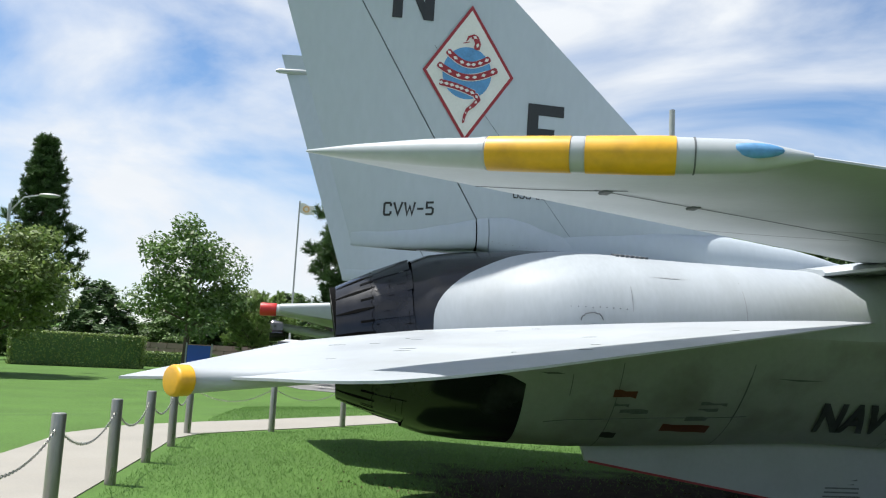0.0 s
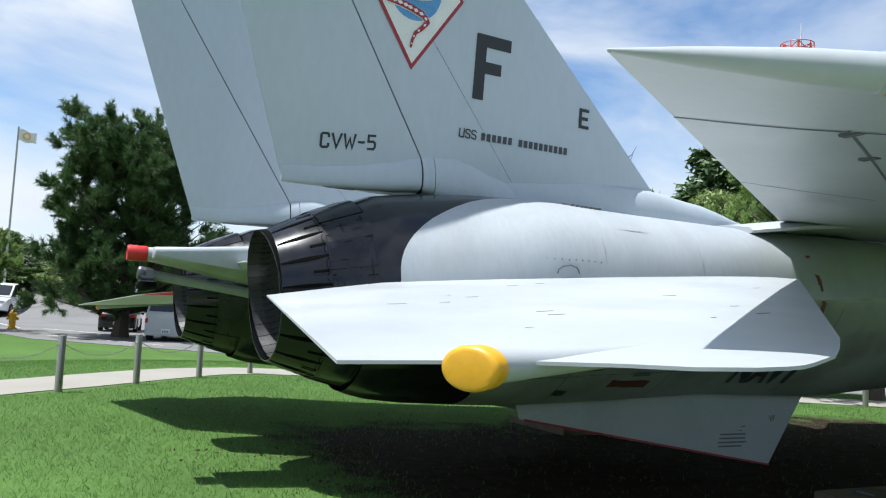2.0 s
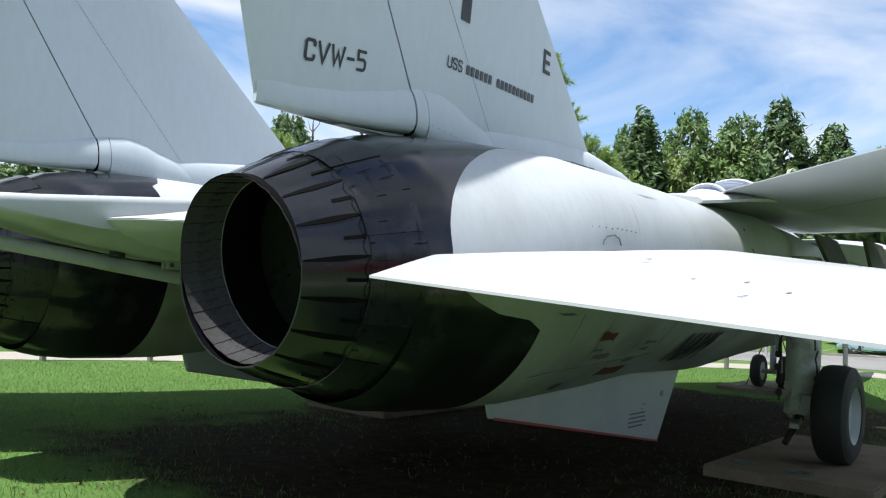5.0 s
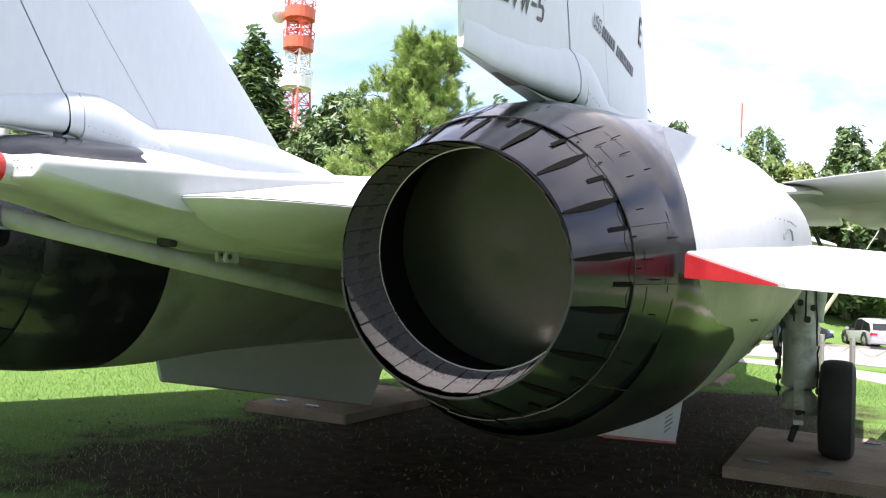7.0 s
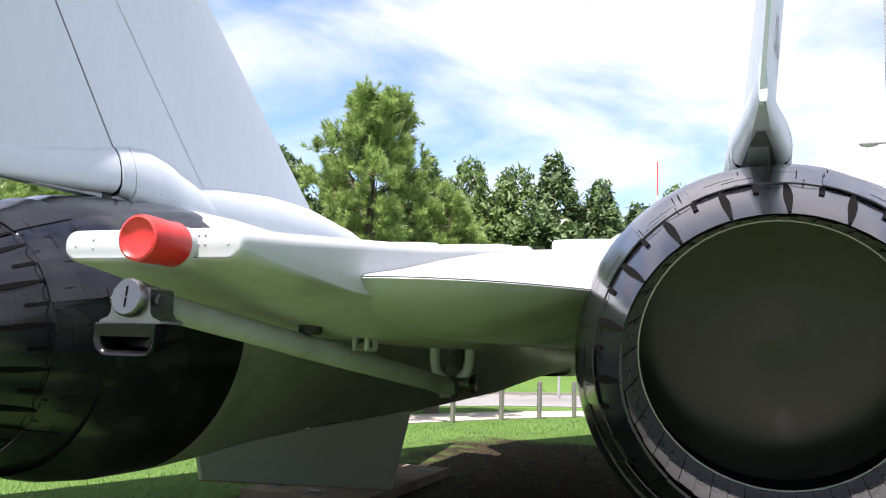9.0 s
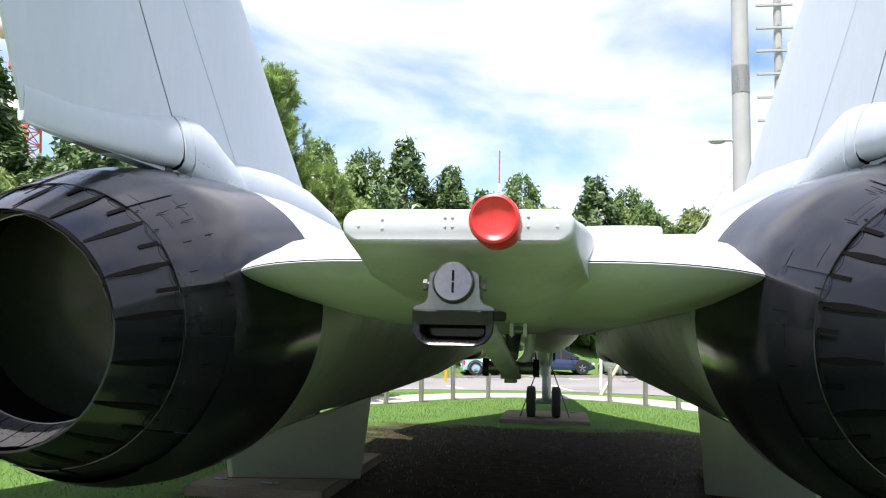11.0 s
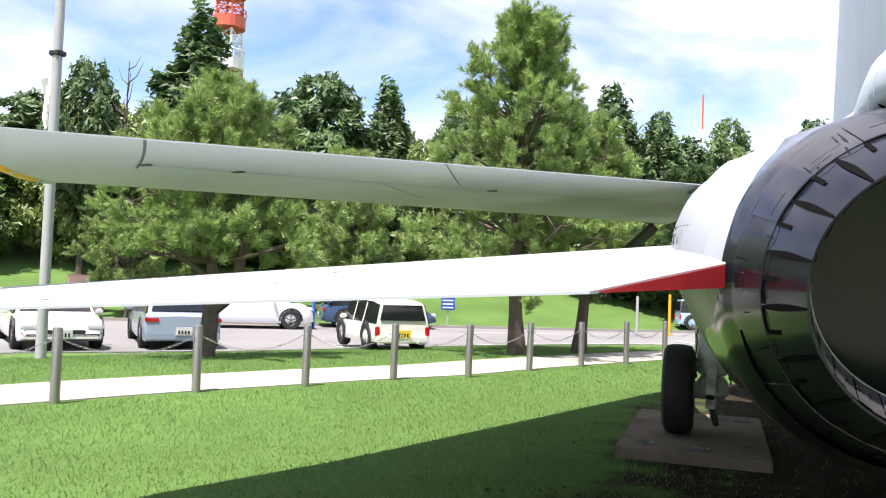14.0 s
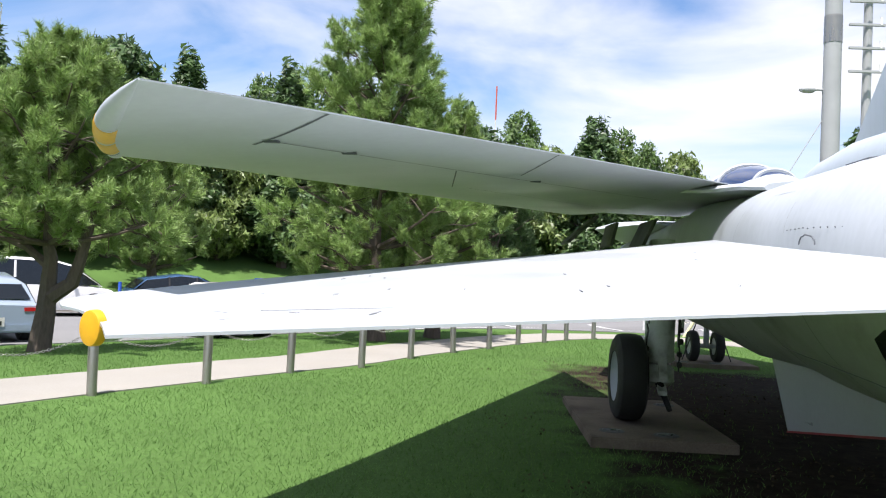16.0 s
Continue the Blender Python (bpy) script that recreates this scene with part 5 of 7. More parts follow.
def main_gear(s):
    g = new("main_gear")
    g.parent = JET
    g["label"] = "main undercarriage leg with one black tyre"
    wx, wy, wz, r = 2.53, 6.0, 0.475, 0.415
    wheel = new("wheel")
    wheel.parent = g
    prof = [(-0.135, 0.24), (-0.14, 0.30), (-0.135, 0.36), (-0.11, 0.40), (-0.06, 0.413), (0.0, r), (0.06, 0.413), (0.11, 0.40), (0.135, 0.36), (0.14, 0.30), (0.135, 0.24)]
    part("tyre", revolve(prof, (s * wx, wy, wz), "x", 48), M_TYRE, wheel, "black rubber tyre with worn grooves", True)
    prof = [(-0.128, 0.245), (-0.10, 0.225), (-0.06, 0.21), (-0.05, 0.10), (-0.075, 0.085), (-0.08, 0.001)]
    part("rim", revolve([(t, q) for t, q in prof], (s * wx, wy, wz), "x", 32), M_WHITE, wheel, "pale wheel hub", True)
    part("rim", revolve([(-t, q) for t, q in prof], (s * wx, wy, wz), "x", 32), M_WHITE, wheel, "pale wheel hub", True)
    lx = 2.23
    part("axle", tube([(s * (wx - 0.05), wy, wz), (s * (lx - 0.10), wy, wz), (s * (lx - 0.115), wy, wz)], [0.075, 0.085, 0.06], 16), M_STRUT, g, "", True)
    part("strut_foot", tube([(s * lx, wy, wz - 0.06), (s * lx, wy, wz - 0.03), (s * lx, wy + 0.005, 0.56), (s * lx, wy + 0.01, 0.60)], [0.10, 0.145, 0.140, 0.11], 20), M_STRUT, g, "", True)
    part("piston", tube([(s * lx, wy, 0.58), (s * lx, wy + 0.01, 0.66)], 0.105, 18), M_STEEL, g, "", True)
    part("strut", tube([(s * lx, wy + 0.01, 0.63), (s * lx, wy + 0.01, 0.65), (s * lx, wy + 0.03, 0.90), (s * lx, wy + 0.04, 1.15), (s * (lx - 0.02), wy + 0.06, 1.25), (s * (lx - 0.05), wy + 0.12, 1.80)], [0.125, 0.138, 0.142, 0.148, 0.155, 0.16], 24), M_STRUT, g, "grey-green shock strut", True)
    for z, r in ((0.665, 0.152), (0.70, 0.147), (1.14, 0.160)):
        part("strut_collar", tube([(s * lx, wy + 0.02, z - 0.014), (s * lx, wy + 0.02, z + 0.014)], r, 22), M_STRUT, g, "", True)
    part("retract_arm", tube([(s * (lx + 0.12), wy + 0.02, 1.20), (s * (lx + 0.16), wy + 0.06, 1.75)], [0.055, 0.075], 14), M_STRUT, g, "", True)
    part("drag_brace", tube([(s * lx, wy + 0.05, 0.95), (s * (lx - 0.1), wy + 1.0, 1.55)], 0.04, 10), M_STRUT, g, "", True)
    part("side_brace", tube([(s * (lx - 0.06), wy + 0.02, 1.22), (s * (lx - 0.70), wy + 0.1, 1.50)], 0.035, 10), M_STRUT, g, "", True)
    for dx, z0, z1 in ((-0.165, 0.78, 1.22), (-0.20, 0.95, 1.24)):
        part("link_rod", tube([(s * (lx + dx), wy - 0.03, z0), (s * (lx + dx * 1.15), wy - 0.02, z1)], 0.014, 8), M_STRUT, g, "", True)
    bm = bmesh.new()
    for z0, z1, y1 in ((0.72, 0.50, -0.26), (0.42, 0.36, -0.26)):
        prism([(s * (lx - 0.04), wy - 0.09, z0 - 0.03), (s * (lx - 0.04), wy - 0.09, z0 + 0.03), (s * (lx - 0.025), wy + y1, z1 + 0.02), (s * (lx - 0.025), wy + y1, z1 - 0.02)], (s * 0.08, 0, 0), bm)
    part("torque_link", bm, M_STRUT, g)
    rnd = random.Random(9)
    for k in range(6):
        x0 = lx + (-0.155, 0.15, -0.14, 0.13, 0.04, -0.06)[k]
        lo, hi = ((0.55, 1.1), (0.6, 1.0), (0.9, 1.6), (1.0, 1.7), (1.2, 1.7), (1.2, 1.7))[k]
        pts = [(s * (x0 + rnd.uniform(-0.012, 0.012)), wy - 0.115 + rnd.uniform(-0.02, 0.02), lerp(lo, hi, q / 6)) for q in range(7)]
        part("brake_line", tube(pts, 0.008, 6), M_TRIM, g, "", True)
    for dx, z in ((-0.16, 0.72), (-0.17, 0.84), (0.155, 0.76), (0.155, 0.62), (-0.16, 0.62), (-0.17, 0.95), (0.06, 1.22), (-0.06, 1.28), (-0.14, 1.16), (0.0, 1.36), (0.10, 1.32)):
        bm = bmesh.new()
        box(bm, (s * (lx + dx), wy - 0.115, z), (0.045, 0.05, 0.055), None, 0.008)
        part("line_clamp", bm, M_TRIM, g)
    part("tow_hook", tube([(s * (lx + 0.02), wy - 0.08, wz - 0.02), (s * (lx + 0.0), wy - 0.20, wz - 0.12), (s * (lx - 0.04), wy - 0.32, wz - 0.26)], [0.045, 0.032, 0.026], 8), M_TRIM, g, "", True)
    # doors and well; the wing root's shade is put into the doors' dark colour
    for xx, yy, zz, tilt, w in ((2.98, 6.6, 1.90, 0.75, 0.42), (2.62, 6.9, 1.88, 1.35, 0.26), (2.36, 6.4, 1.88, 1.15, 0.30)):
        bm = bmesh.new()
        box(bm, (s * xx, yy, zz), (w, 0.75, 0.03), Matrix.Rotation(s * tilt, 3, "Y"), 0.01)
        part("gear_door", bm, M_WELL, g, "open undercarriage door hanging under the wing root")


def nose_gear():
    g = new("nose_gear")
    g.parent = JET
    g["label"] = "twin-wheeled nose undercarriage leg"
    wy, r, wz = 12.55, 0.265, 0.32
    for sx in (-0.235, 0.195):
        wheel = new("wheel")
        wheel.parent = g
        prof = [(-0.07, 0.15), (-0.078, 0.20), (-0.07, 0.245), (-0.04, 0.266), (0, r), (0.04, 0.266), (0.07, 0.245), (0.078, 0.20), (0.07, 0.15)]
        part("tyre", revolve(prof, (sx, wy, wz), "x", 32), M_TYRE, wheel, "", True)
        for q in (1, -1):
            part("rim", revolve([(q * 0.06, 0.16), (q * 0.05, 0.06), (q * 0.062, 0.001)], (sx, wy, wz), "x", 24), M_WHITE, wheel, "", True)
    part("axle", tube([(-0.22, wy, wz), (0.22, wy, wz)], 0.04, 10), M_STRUT, g, "", True)
    part("strut", tube([(0, wy, wz - 0.02), (0, wy, 0.75), (0, wy, 0.78), (0, wy - 0.05, 1.7)], [0.05, 0.05, 0.075, 0.085], 14), M_WHITE, g, "", True)
    part("drag_brace", tube([(0.09, wy - 0.03, 0.95), (0.14, wy - 1.0, 1.45)], 0.03, 8), M_WHITE, g, "", True)
    part("drag_brace", tube([(-0.09, wy - 0.03, 0.95), (-0.14, wy - 1.0, 1.45)], 0.03, 8), M_WHITE, g, "", True)
    for sx in (-1, 1):
        part("tie_down", tube([(sx * 0.10, wy, 0.95), (sx * 0.42, wy - 0.05, 0.07)], 0.010, 6), M_TRIM, g)
        bm = bmesh.new()
        box(bm, (sx * 0.14, wy + 0.03, 1.10), (0.07, 0.10, 0.16), None, 0.015)
        part("lamp_box", bm, M_TRIM, g)
        bm = bmesh.new()
        box(bm, (sx * 0.40, wy - 0.2, 1.36), (0.02, 1.3, 0.35), None, 0.008)
        part("gear_door", bm, M_WHITE, g)


def front_body():
    # stations: along, half width, top, bottom
    st = [(6.0, 0.55, 2.25, 1.45), (8.0, 0.72, 2.50, 1.40), (9.3, 0.72, 2.95, 1.28), (10.5, 0.70, 3.05, 1.20), (12.0, 0.68, 2.75, 1.15), (14.0, 0.62, 2.45, 1.15), (16.0, 0.45, 2.15, 1.2), (17.6, 0.22, 1.85, 1.36), (18.6, 0.02, 1.62, 1.58)]
    rows = []
    for k in range(36):
        y = lerp(6.0, 18.6, k / 35)
        hw, zt, zb = table(st, y)
        zc = lerp(zb, zt, 0.45)
        rows.append([(hw * math.cos(a), y, zc + (zt - zc if math.sin(a) > 0 else zc - zb) * math.sin(a)) for a in [2 * math.pi * q / 28 for q in range(28)]])
    part("front_fuselage", grid_bm(rows, True, True), M_GREY, JET, "", True)
    rows = []
    for k in range(17):
        t = k / 16
        y = lerp(8.9, 12.9, t)
        h = 0.33 * math.sin(math.pi * t ** 0.8) ** 0.7 if 0 < t < 1 else 0.02
        zb = table(st, y)[1] - 0.18
        rows.append([((0.16 + 0.36 * math.sin(math.pi * min(max(t, .06), .94))) * math.cos(a), y, zb + max(h, 0.02) * math.sin(a)) for a in [math.pi * q / 14 for q in range(15)]])
    part("canopy", grid_bm(rows), M_CANOPY, JET, "dark cockpit canopy reflecting the sky", True)
    for k in (2, 6, 8, 13):
        part("canopy_frame", tube([Vector(p) * 1.0 + Vector((0, 0, 0.01)) for p in rows[k]], 0.035, 6), M_WHITE, JET, "", True)
    # fairings over the wing roots
    for s in (1, -1):
        rows = []
        for y, xo, zt in ((3.84 if s > 0 else 3.44, 2.15, 2.115), (3.92 if s > 0 else 3.55, 2.28, 2.125), (4.1, 2.40, 2.15), (4.6, 2.46, 2.20), (6.0, 2.50, 2.27), (8.5, 2.50, 2.33)):
            rows.append([(s * 1.5, y, zt + 0.01), (s * (xo - 0.25), y, zt), (s * (xo - 0.04), y, zt - 0.03), (s * xo, y, zt - 0.055), (s * (xo - 0.02), y, zt - 0.075), (s * 1.5, y, zt - 0.09)])
        part("wing_fairing", grid_bm(rows, True, True), M_GREY, JET, "", True)
    # wing gloves joining body and nacelles
    for s in (1, -1):
        rows = []
        for y, xo, zt, zb in ((8.4, 1.80, 2.16, 2.10), (8.8, 2.05, 2.2, 2.06), (9.4, 2.45, 2.2, 1.98), (10.4, 2.2, 2.18, 1.98), (12.5, 1.2, 2.12, 1.98), (14.0, 0.55, 2.08, 2.0)):
            rows.append([(s * 0.3, y, zt), (s * (xo - 0.3), y, zt), (s * (xo - 0.05), y, (zt + zb) / 2 + 0.03), (s * (xo - 0.02), y, (zt + zb) / 2), (s * (xo - 0.3), y, zb), (s * 0.3, y, zb)])
        part("wing_glove", grid_bm(rows, True, True), M_GREY, JET, "", True)


def markings():
    # lettering and stains on the starboard side
    def side(y, z, s=1):
        best = None
        for k in range(-80, 60):
            a = radians(k)
            p = hull_point(s, y, a)
            if best is None or abs(p.z - z) < abs(best.z - z):
                best = p
        return best

    def bar(name, y0, y1, z0, z1, mat, s=1, lift=0.006, lean=0.0):
        n = 4
        rows = []
        for k in range(n + 1):
            y = lerp(y0, y1, k / n)
            rows.append([side(y + lean * (z1 - lerp(z0, z1, q / 4)), lerp(z0, z1, q / 4), s) + Vector((s * lift, 0, -0.002)) for q in range(5)])
        part(name, grid_bm(rows), mat, JET, "", True)

    cu = bpy.data.curves.new("lettering", "FONT")
    cu.body, cu.size, cu.shear, cu.offset = "NAVY", 0.285, -0.28, 0.013
    tmp = bpy.data.objects.new("lettering", cu)
    scene.collection.objects.link(tmp)
    me = bpy.data.meshes.new_from_object(tmp.evaluated_get(bpy.context.evaluated_depsgraph_get()))
    bpy.data.objects.remove(tmp)
    bm = bmesh.new()
    bm.from_mesh(me)
    bmesh.ops.subdivide_edges(bm, edges=list(bm.edges), cuts=2)
    bmesh.ops.triangulate(bm, faces=list(bm.faces))
    for v in bm.verts:
        y, z = 3.91 + v.co.x * 0.98, 0.94 + v.co.y * 1.0
        p = side(y, z)
        v.co = Vector((p.x + 0.012, y, z))
    part("lettering", bm, M_NAVY, JET, "dark lettering on the nacelle's flank")
    bar("stripe", 4.20, 4.25, 1.20, 1.90, M_RUST, lean=0.30)
    bar("warning_bar", 2.70, 3.06, 0.90, 0.955, M_RUST)
    bar("stencil_line", 2.35, 2.55, 1.02, 1.05, M_SMALL)
    bar("stencil_line", 2.9, 3.1, 1.10, 1.12, M_SMALL)
    bar("stencil_line", 2.9, 3.05, 1.06, 1.08, M_SMALL)
    bar("faded_stencil", 2.27, 2.43, 1.13, 1.175, M_RUST)
    bar("faded_stencil", 2.30, 2.40, 1.065, 1.085, M_SMALL)
    bar("drain_mark", 2.29, 2.40, 0.835, 0.875, M_INK)
    bar("faded_stencil", 2.84, 3.00, 0.985, 1.015, M_SMALL)
    for y0, y1, z0, z1 in ((1.76, 1.98, 1.264, 1.27), (1.76, 1.98, 1.12, 1.126), (1.975, 1.98, 1.12, 1.27), (3.2, 3.95, 1.296, 1.302), (3.19, 3.197, 1.0, 1.30)):
        bar("panel_line", y0, y1, z0, z1, M_SEAM, 1, 0.003)
    for s in (1, -1):
        for y0, y1, z0, z1 in ((1.825, 1.829, 1.69, 1.86), (2.325, 2.329, 1.69, 1.86), (3.10, 3.105, 1.62, 1.93), (2.45, 3.05, 1.930, 1.9335)):
            bar("panel_line", y0, y1, z0, z1, M_CHIP, s, 0.0025)
        # vent grille on the shoulder
        bm = bmesh.new()
        for k in range(7):
            y = 2.36 + 0.035 * k
            p = hull_point(s, y, radians(68))
            q = hull_point(s, y, radians(76))
            prism([p + Vector((0, 0, 0.0)), p + Vector((0, 0.022, 0.0)), q + Vector((0, 0.022, 0.0)), q + Vector((0, 0, 0.0))], (0, 0, 0.014), bm)
        part("vent_grille", bm, M_SEAM, JET)
        # riveted edge of the access panel and the round pivot cover
        bm = bmesh.new()
        bmesh.ops.create_icosphere(bm, subdivisions=1, radius=0.0045)
        me = bpy.data.meshes.new("rivet")
        bm.to_mesh(me)
        bm.free()
        me.materials.append(M_SEAM)
        for k in range(11):
            p = side(1.84 + 0.045 * k, 1.70, s)
            shared("rivet", me, JET, pose(p.x, p.y, p.z))
        ring = [side(2.06 + 0.07 * math.cos(a), 1.615 + 0.05 * math.sin(a), s) + Vector((s * 0.003, 0, 0)) for a in [math.pi * k / 14 for k in range(15)]]
        part("pivot_cover_rim", tube(ring, 0.004, 5), M_SEAM, JET)
        # panel seams
        for a0, a1, y0, y1 in ((-50, -50, 1.85, 3.3), (-80, -20, 2.3, 2.3), (-80, -20, 3.2, 3.2), (-80, -15, 4.6, 4.6)):
            rows = []
            for k in range(11):
                a, y = radians(lerp(a0, a1, k / 10)), lerp(y0, y1, k / 10)
                p = hull_point(s, y, a)
                nrm = Vector((s * math.cos(a), 0, math.sin(a))) * 0.002
                d = Vector((0, 0, 0.0025)) if a0 == a1 or y0 != y1 else Vector((0, 0.0025, 0))
                rows.append([p + nrm - d, p + nrm + d])
            part("panel_seam", grid_bm(rows), M_SEAM, JET)


for side_sign in (1, -1):
    nacelle(side_sign, "")
    nozzle(side_sign)
    tail_fin(side_sign)
    stabilator(side_sign)
    wing(side_sign)
    ventral_fin(side_sign)
    main_gear(side_sign)
deck()
hook()
nose_gear()
front_body()
markings()


# ---- concrete pads ----
def pad(x0, x1, y0, y1, top, low):
    bm = bmesh.new()
    box(bm, ((x0 + x1) / 2, (y0 + y1) / 2, (top + low) / 2), (x1 - x0, y1 - y0, top - low), None, 0.012)
    pd = tagged(part("concrete_pad", bm, M_PAD, None), "weathered brown concrete pad under a wheel", "pad", group="wheel pads")
    for u, v in ((0.18, 0.14), (0.55, 0.10), (0.85, 0.85)):
        cx, cy = lerp(x0, x1, u), lerp(y0, y1, v)
        cup = part("tie_down_cup", revolve([(0.001, 0.001), (0.001, 0.075), (0.006, 0.08), (0.008, 0.10), (0.001, 0.115)], (cx, cy, top), "z", 20), M_WELL, pd, "round iron tie-down cup", True)
        part("cross_bar", tube([(cx - 0.08, cy, top + 0.008), (cx + 0.08, cy, top + 0.008)], 0.010, 8), M_STEEL, cup)


pad(1.75, 3.0, 5.0, 7.4, 0.062, -0.25)
pad(-3.0, -1.75, 5.0, 7.4, 0.062, -0.25)
pad(-0.75, 0.75, 12.0, 13.9, 0.055, -0.25)


# ---- fence of steel posts and chains ----
def fence():
    f = thing("post_fence", "low fence of brushed steel posts joined by hanging chains", "fence", group="")
    post_bm = revolve([(-0.15, 0.050), (0.0, 0.050), (0.745, 0.050), (0.754, 0.047), (0.758, 0.040), (0.760, 0.001)], (0, 0, 0), "z", 20)
    bmesh.ops.recalc_face_normals(post_bm, faces=post_bm.faces)
    me = bpy.data.meshes.new("post")
    post_bm.to_mesh(me)
    post_bm.free()
    me.materials.append(M_POST)
    me.polygons.foreach_set("use_smooth", [True] * len(me.polygons))
    me.set_sharp_from_angle(angle=radians(35))
    # one chain link, oval
    lb = tube([(math.cos(a) * 0.019, math.sin(a) * 0.011, 0) for a in [2 * math.pi * k / 8 for k in range(9)]], 0.0032, 4, cap=False)
    vs = [v.co.copy() for v in lb.verts]
    lb.verts.index_update()
    fs = [[v.index for v in fc.verts] for fc in lb.faces]
    lb.free()
    ring = RING.tolist()
    n = len(ring)
    for i, (x, y) in enumerate(ring):
        shared("post", me, f, pose(x, y, gz(x, y), random.uniform(-1, 1), random.uniform(-1, 1), 0))
        u, v = ring[(i + 1) % n]
        a, b = Vector((x, y, gz(x, y) + 0.66)), Vector((u, v, gz(u, v) + 0.66))
        length = (b - a).length
        cnt = int(length / 0.030)
        verts, faces = [], []
        sag = 0.20
        for k in range(cnt + 1):
            t = k / cnt
            p = a.lerp(b, t) - Vector((0, 0, sag * 4 * t * (1 - t)))
            d = (b - a) - Vector((0, 0, sag * 4 * (1 - 2 * t)))
            q = d.to_track_quat("X", "Z").to_matrix() @ Matrix.Rotation(math.pi / 2 * (k % 2), 3, "X")
            o = len(verts)
            verts += [q @ w + p for w in vs]
            faces += [[o + j for j in fc] for fc in fs]
        shared("chain", mesh_of("chain", verts, faces, M_POST), f)


fence()


# ---- trees ----
def leaf_quads(centres, normals, size, rng, droop=0.0):
    """A quad leaf for each centre, turned at random about its normal."""
    n = len(centres)
    nr = normals + rng.normal(0, 0.55, (n, 3))
    nr /= np.linalg.norm(nr, axis=1)[:, None] + 1e-9
    t = rng.normal(0, 1, (n, 3))
    t -= nr * np.sum(t * nr, 1)[:, None]
    t /= np.linalg.norm(t, axis=1)[:, None] + 1e-9
    b = np.cross(nr, t)
    s = size * rng.uniform(0.6, 1.3, n)[:, None]
    v = np.stack([centres - t * s, centres + b * s * 0.5, centres + t * s, centres - b * s * 0.5], 1)
    return v.reshape(-1, 3)


def limbs_of(rng, height, base, count, spread, radius, lean=0.0, up=0.45):
    """Trunk and limb curves: lists of (points, radii)."""
    out = []
    trunk = []
    for k in range(7):
        t = k / 6
        trunk.append(Vector((lean * t * height + rng.normal(0, 0.03) * height * t * 0.3, rng.normal(0, 0.03) * height * t * 0.3, t * height * 0.86)))
    out.append((trunk, [radius * (1 - 0.8 * k / 6) * (1.25 if k == 0 else 1) for k in range(7)]))
    for i in range(count):
        t = lerp(base, 0.95, (i + rng.uniform(0, 0.8)) / count)
        p = trunk[0].lerp(trunk[-1], t)
        a = i * 2.4 + rng.uniform(-0.4, 0.4)
        ln = spread * (1 - 0.55 * max(0, t - base)) * rng.uniform(0.7, 1.1)
        d = Vector((math.cos(a), math.sin(a), up + rng.uniform(-0.1, 0.25)))
        pts = [p + d * ln * q + Vector((0, 0, -0.10 * ln * q * q)) + Vector(rng.normal(0, 0.04, 3)) * ln * q for q in (0, 0.33, 0.66, 1.0)]
        r0 = radius * (1 - t) * 0.5 + 0.015
        out.append((pts, [r0, r0 * 0.7, r0 * 0.45, r0 * 0.15]))
    return out


def trunk_part(limbs, parent, mat=M_BARK, n=8):
    bm = bmesh.new()
    for pts, rad in limbs:
        tube(pts, rad, n, bm)
    part("trunk", bm, mat, parent, "", True)


def broadleaf(name, label, seed, height, width, base, leaves, size, mat, loc=(0, 0, 0), radius=0.14, clumps=46, group="", shape=0.5, lean=0.0):
    rng = np.random.default_rng(seed)
    tr = thing(name, label, "tree", loc, group=group)
    limbs = limbs_of(rng, height, base, 14, width * 0.42, radius, lean)
    trunk_part(limbs, tr)
    zc, hz = height * (1 + base) / 2, height * (1 - base) / 2
    cs = []
    ends = [p for pts, _ in limbs[1:] for p in pts[2:]]
    for e in ends:
        cs.append((np.array(e), rng.uniform(0.12, 0.2) * width))
    while len(cs) < clumps:
        d = rng.normal(0, 1, 3)
        d /= np.linalg.norm(d)
        r = rng.uniform(0.45, 1.0)
        taper = 1 - shape * max(0, d[2]) * r
        cs.append((np.array([d[0] * width / 2 * r * taper + lean * zc, d[1] * width / 2 * r * taper, zc + d[2] * hz * r]), rng.uniform(0.10, 0.19) * width))
    per = leaves // len(cs)
    centres, normals = [], []
    for c, r in cs:
        d = rng.normal(0, 1, (per, 3))
        d /= np.linalg.norm(d, axis=1)[:, None]
        rr = r * rng.uniform(0.35, 1.0, per)[:, None] ** 0.6
        p = d * rr * np.array([1, 1, 0.72]) + c
        centres.append(p)
        normals.append(d * 0.6 + np.array([0, 0, 0.7]))
    v = leaf_quads(np.concatenate(centres), np.concatenate(normals), size, rng)
    me = fast_mesh("crown", v, 4, mat)
    shared("crown", me, tr)
    return tr


